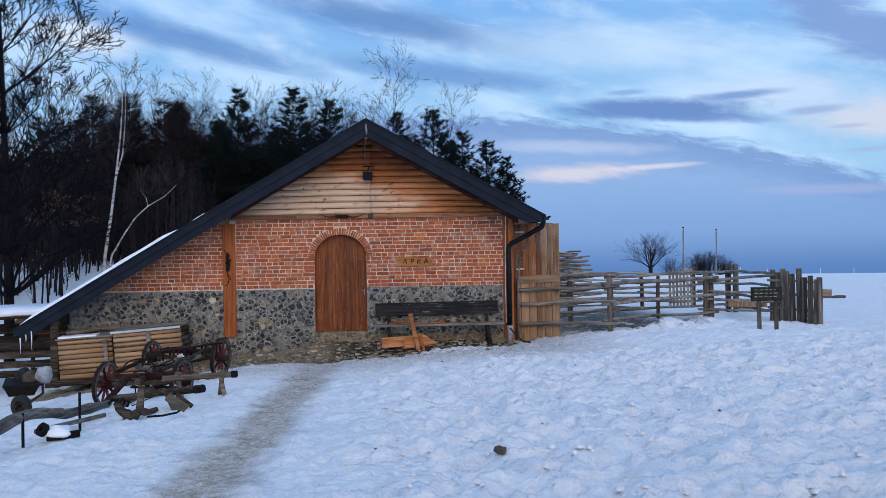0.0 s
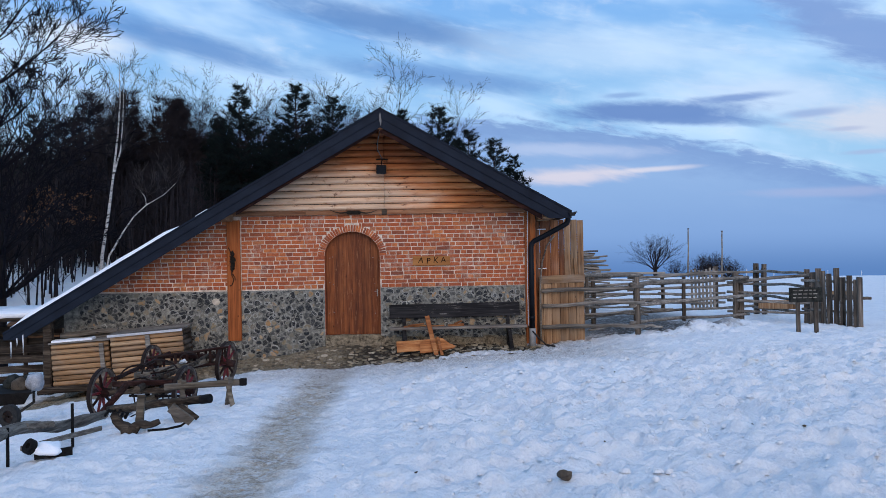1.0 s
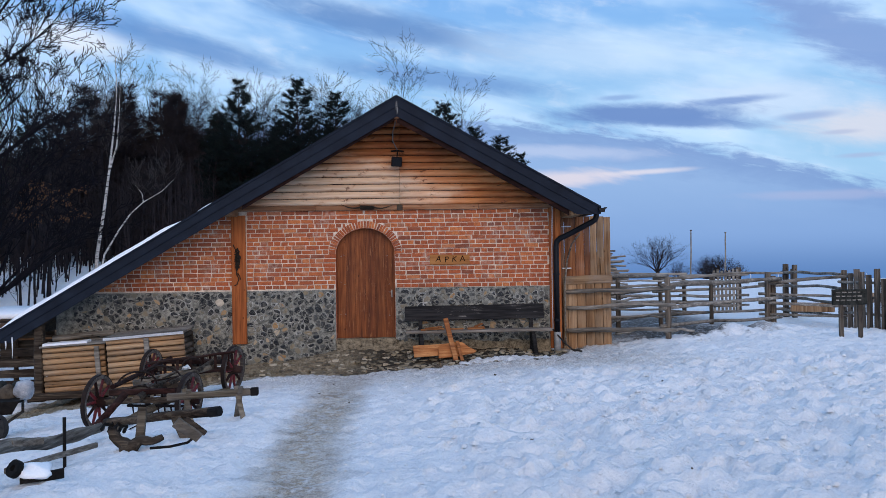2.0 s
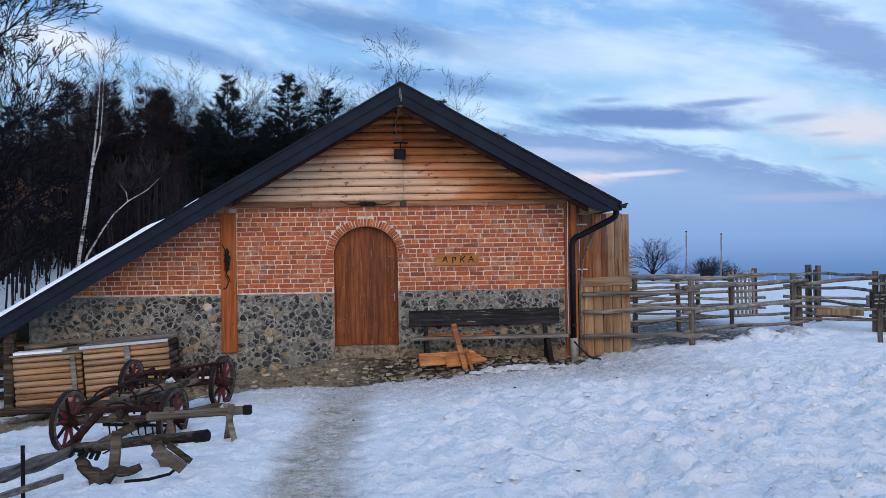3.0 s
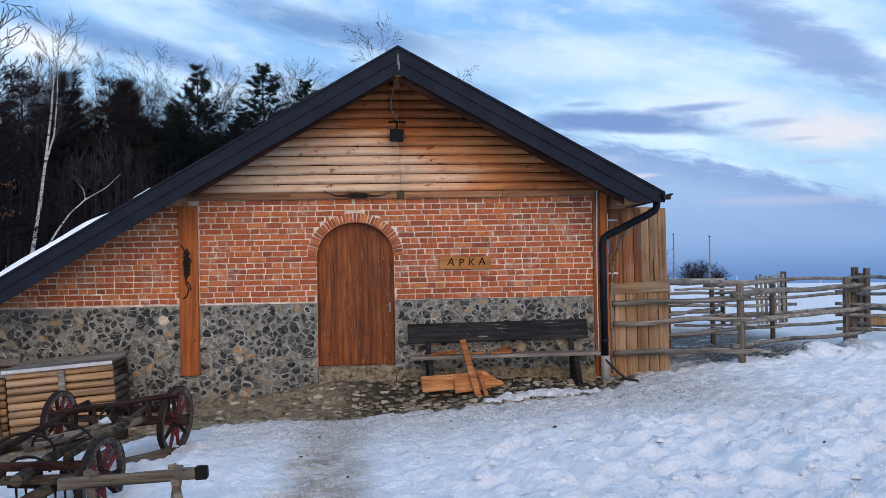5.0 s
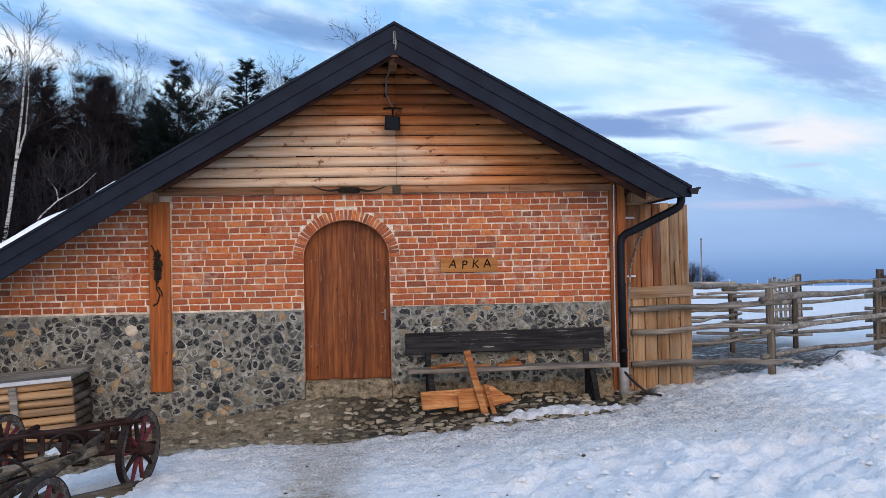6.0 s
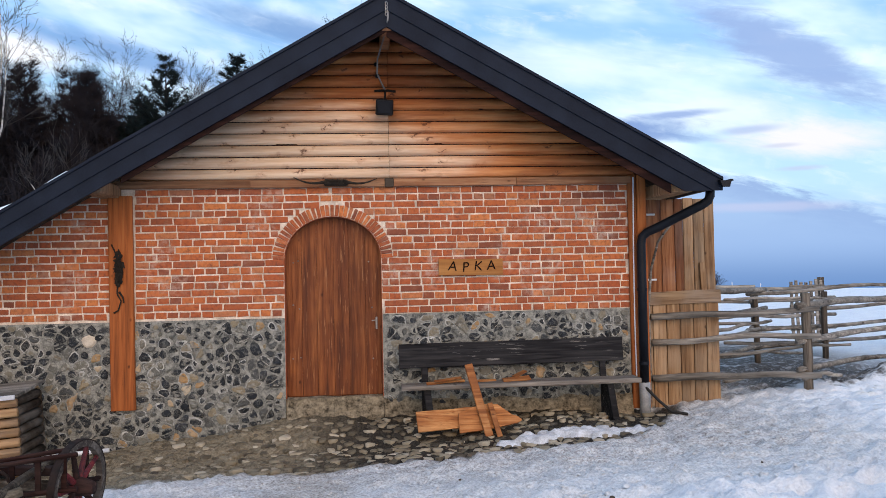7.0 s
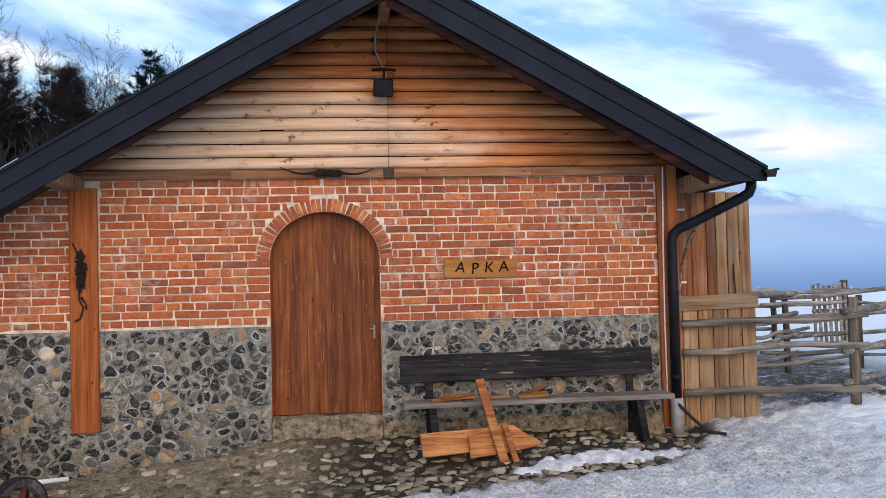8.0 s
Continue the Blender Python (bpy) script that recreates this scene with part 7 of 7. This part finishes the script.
def lay_bricks():
    rnd = random.Random(11)
    course = (BRICK_TOP - STONE_TOP) / 18
    joint = 0.016
    spans = []
    for c in range(18):
        z0 = STONE_TOP + c * course + joint / 2
        z1 = z0 + course - joint
        header = c % 2 == 0
        x = -5.4 + (0.0 if header else 0.06) + rnd.uniform(0, 0.08)
        hw = door_reach(z0, z1)
        while x < WALL_R:
            w = (0.112 if header else 0.238) * rnd.uniform(0.93, 1.06)
            if rnd.random() < 0.06:
                w = 0.238 if header else 0.112
            a, b = x, min(x + w, WALL_R - 0.006)
            x += w + joint
            pieces = [(a, b)]
            if a < hw and b > -hw:
                pieces = [(a, min(b, -hw))] if a < -hw else []
                if b > hw:
                    pieces.append((max(a, hw), b))
            for p, q in pieces:
                if p < -2.43 < q:
                    q = -2.435
                if p < -2.165 < q:
                    p = -2.16
                if -2.436 < p and q < -2.16:
                    continue
                low = roof_z(q) - 0.16
                if q - p < 0.035 or (p < -2.43 and z0 > low):
                    continue
                spans.append((p, q, z0 + rnd.uniform(-0.003, 0.003), z1 + rnd.uniform(-0.003, 0.003)))
    stock = {}
    near, far = [], []
    for s in spans:
        (near if -0.95 < s[0] < 2.25 and len(near) < 250 else far).append(s)
    for p, q, z0, z1 in near:
        key = (round((q - p) * 50), rnd.randrange(3))
        if key not in stock:
            stock[key] = fixed_mesh("brick", *brick_mesh(key[0] / 50, 0.0645, hash(key) % 997))
            stock[key].materials.append(MATS["brick"])
        ob = link_mesh("brick", stock[key], None, brick_skin)
        ob.matrix_basis = pose((p + q) / 2, rnd.uniform(-0.002, 0.002), (z0 + z1) / 2, 0, rnd.uniform(-0.7, 0.7), 0)
    joined("brickwork", [(Vector(((p + q) / 2, rnd.uniform(-0.002, 0.002), (z0 + z1) / 2)), *brick_mesh(q - p, z1 - z0, k)) for k, (p, q, z0, z1) in enumerate(far)], "brick_joined", brick_skin)
    # the ring of bricks on edge round the arch
    n = 37
    for i in range(n):
        a = math.pi * (i + 0.5) / n
        ca, sa = math.cos(a), math.sin(a)
        mid = Vector(((DOOR_W + 0.066) * ca, -0.004, SPRING + (RISE + 0.066) * sa))
        nrm = Vector((ca / (DOOR_W ** 1), 0, sa / RISE)).normalized()
        ang = math.degrees(math.atan2(nrm.z, nrm.x))
        if ("ring", i % 4) not in stock:
            stock["ring", i % 4] = fixed_mesh("arch_brick", *brick_mesh(0.122, 0.0375, 70 + i))
            stock["ring", i % 4].materials.append(MATS["brick"])
        ob = link_mesh("arch_brick", stock["ring", i % 4], None, brick_skin)
        ob.matrix_basis = Matrix.Translation(mid) @ pose(0, 0, 0, 0, -ang, 0)


def lay_rubble():
    rnd = random.Random(23)
    base = part("rubble_facing", box(bmesh.new(), 3.30, 3.40, -0.014, -0.013, 0.5, 0.6), "mortar", barn, "dark grey rubble stones set in grey mortar")
    pieces, beads = [], []
    for x0, x1, z0, z1 in ((DOOR_W + 0.03, WALL_R - 0.03, -0.40, STONE_TOP - 0.015), (-5.3, -DOOR_W - 0.03, -1.0, STONE_TOP - 0.03)):
        for (u, v), poly in cells(x0, x1, z0, z1, 0.128, 0.076, rnd, 0.46, 0.14):
            for px, pz, nx, nz in ((x0, 0, -1, 0), (x1, 0, 1, 0), (0, z0, 0, -1), (0, z1, 0, 1)):
                poly = clip(poly, px, pz, nx, nz) if len(poly) > 2 else poly
            if len(poly) < 3 or v < lie(u, 0) - 0.12 or v > roof_z(u) - 0.25 or -2.42 < u < -2.18 and v > -0.07:
                continue
            if math.hypot(u + 2.66, (v - 0.685) * 1.2) < 0.10:
                continue
            area = abs(sum(a[0] * b[1] - b[0] * a[1] for a, b in zip(poly, poly[1:] + poly[:1]))) / 2
            if area < 0.0018 or rnd.random() < 0.03:
                continue
            gap = rnd.choice((0.006, 0.010, 0.014, 0.019, 0.026))
            if rnd.random() < 0.28:
                beads.append(pebble(poly, gap - rnd.uniform(0.005, 0.010), 0.004, rnd.uniform(0.0015, 0.006), rnd, lambda a, b, o: (a, -0.0125 - o, b), 0.09, 1))
            pieces.append((abs(u) + 0.3 * abs(v - 0.4), pebble(poly, gap, 0.01, rnd.uniform(0.006, 0.018), rnd, lambda a, b, o: (a, -0.0125 - o, b), 0.10, rnd.choice((1, 2)))))
    pieces.sort(key=lambda p: p[0])
    for _, (mid, verts, faces) in pieces[:290]:
        me = fixed_mesh("stone", verts, faces)
        me.materials.append(MATS["stone"])
        ob = link_mesh("stone", me, None, base)
        ob.matrix_basis = Matrix.Translation(mid)
    ring = [(-2.66 + 0.088 * math.cos(a) * (1 + 0.12 * math.sin(3 * a)), 0.685 + 0.075 * math.sin(a)) for a in [math.tau * k / 9 for k in range(9)]]
    mid, verts, faces = pebble(ring, 0.002, 0.01, 0.02, rnd, lambda a, b, o: (a, -0.0125 - o, b), 0.04, 1)
    link_mesh("stone", fixed_mesh("stone", verts, faces), "bone_stone", base, "one large pale stone").matrix_basis = Matrix.Translation(mid)
    joined("smeared_pointing", beads, "pointing", base, "pale mortar smeared round the stones")
    joined("rubble", [p for _, p in pieces[290:]], "stone_joined", base)


def lay_cobbles():
    rnd = random.Random(31)
    strip = thing("cobbled_strip", (0.5, -0.9, -0.45), "muddy cobbled strip in front of the barn wall", "paving", kind="structure")
    near, far = [], []
    for (u, v), poly in cells(-3.9, 4.15, -2.1, -0.10, 0.115, 0.098, rnd, 0.45, 0.06):
        edge = apron(u)
        if v < edge - 0.02 or abs(u) < DOOR_W + 0.1 and v > -0.16 or rnd.random() < 0.05:
            continue
        # mud laps over the stones in places, above all beside the track
        sunk = 0.012 * smooth(0.9, -0.3, u + 0.8 * noise.noise(Vector((u * 1.6, v * 2.2, 6))))
        zz = height(u, v) + 0.004 - sunk + rnd.uniform(-0.006, 0.006)
        piece = dome(poly, rnd.choice((0.008, 0.012, 0.018)), rnd.uniform(0.005, 0.017), rnd, zz)
        (near if -1.6 < u < 2.6 and v < -0.30 and len(near) < 290 else far).append(piece)
    for mid, verts, faces in near:
        me = fixed_mesh("cobble", verts, faces)
        me.materials.append(MATS["cobble"])
        me.polygons.foreach_set("use_smooth", [True] * len(me.polygons))
        ob = link_mesh("cobble", me, None, strip)
        ob.matrix_basis = Matrix.Translation(mid)
    rest = joined("cobblework", far, "cobble_joined", strip)
    rest.data.polygons.foreach_set("use_smooth", [True] * len(rest.data.polygons))


plain("bone_stone", (0.42, 0.36, 0.28), (0.62, 0.55, 0.45), 12.0, 0.8)
lay_bricks()
lay_rubble()
lay_cobbles()
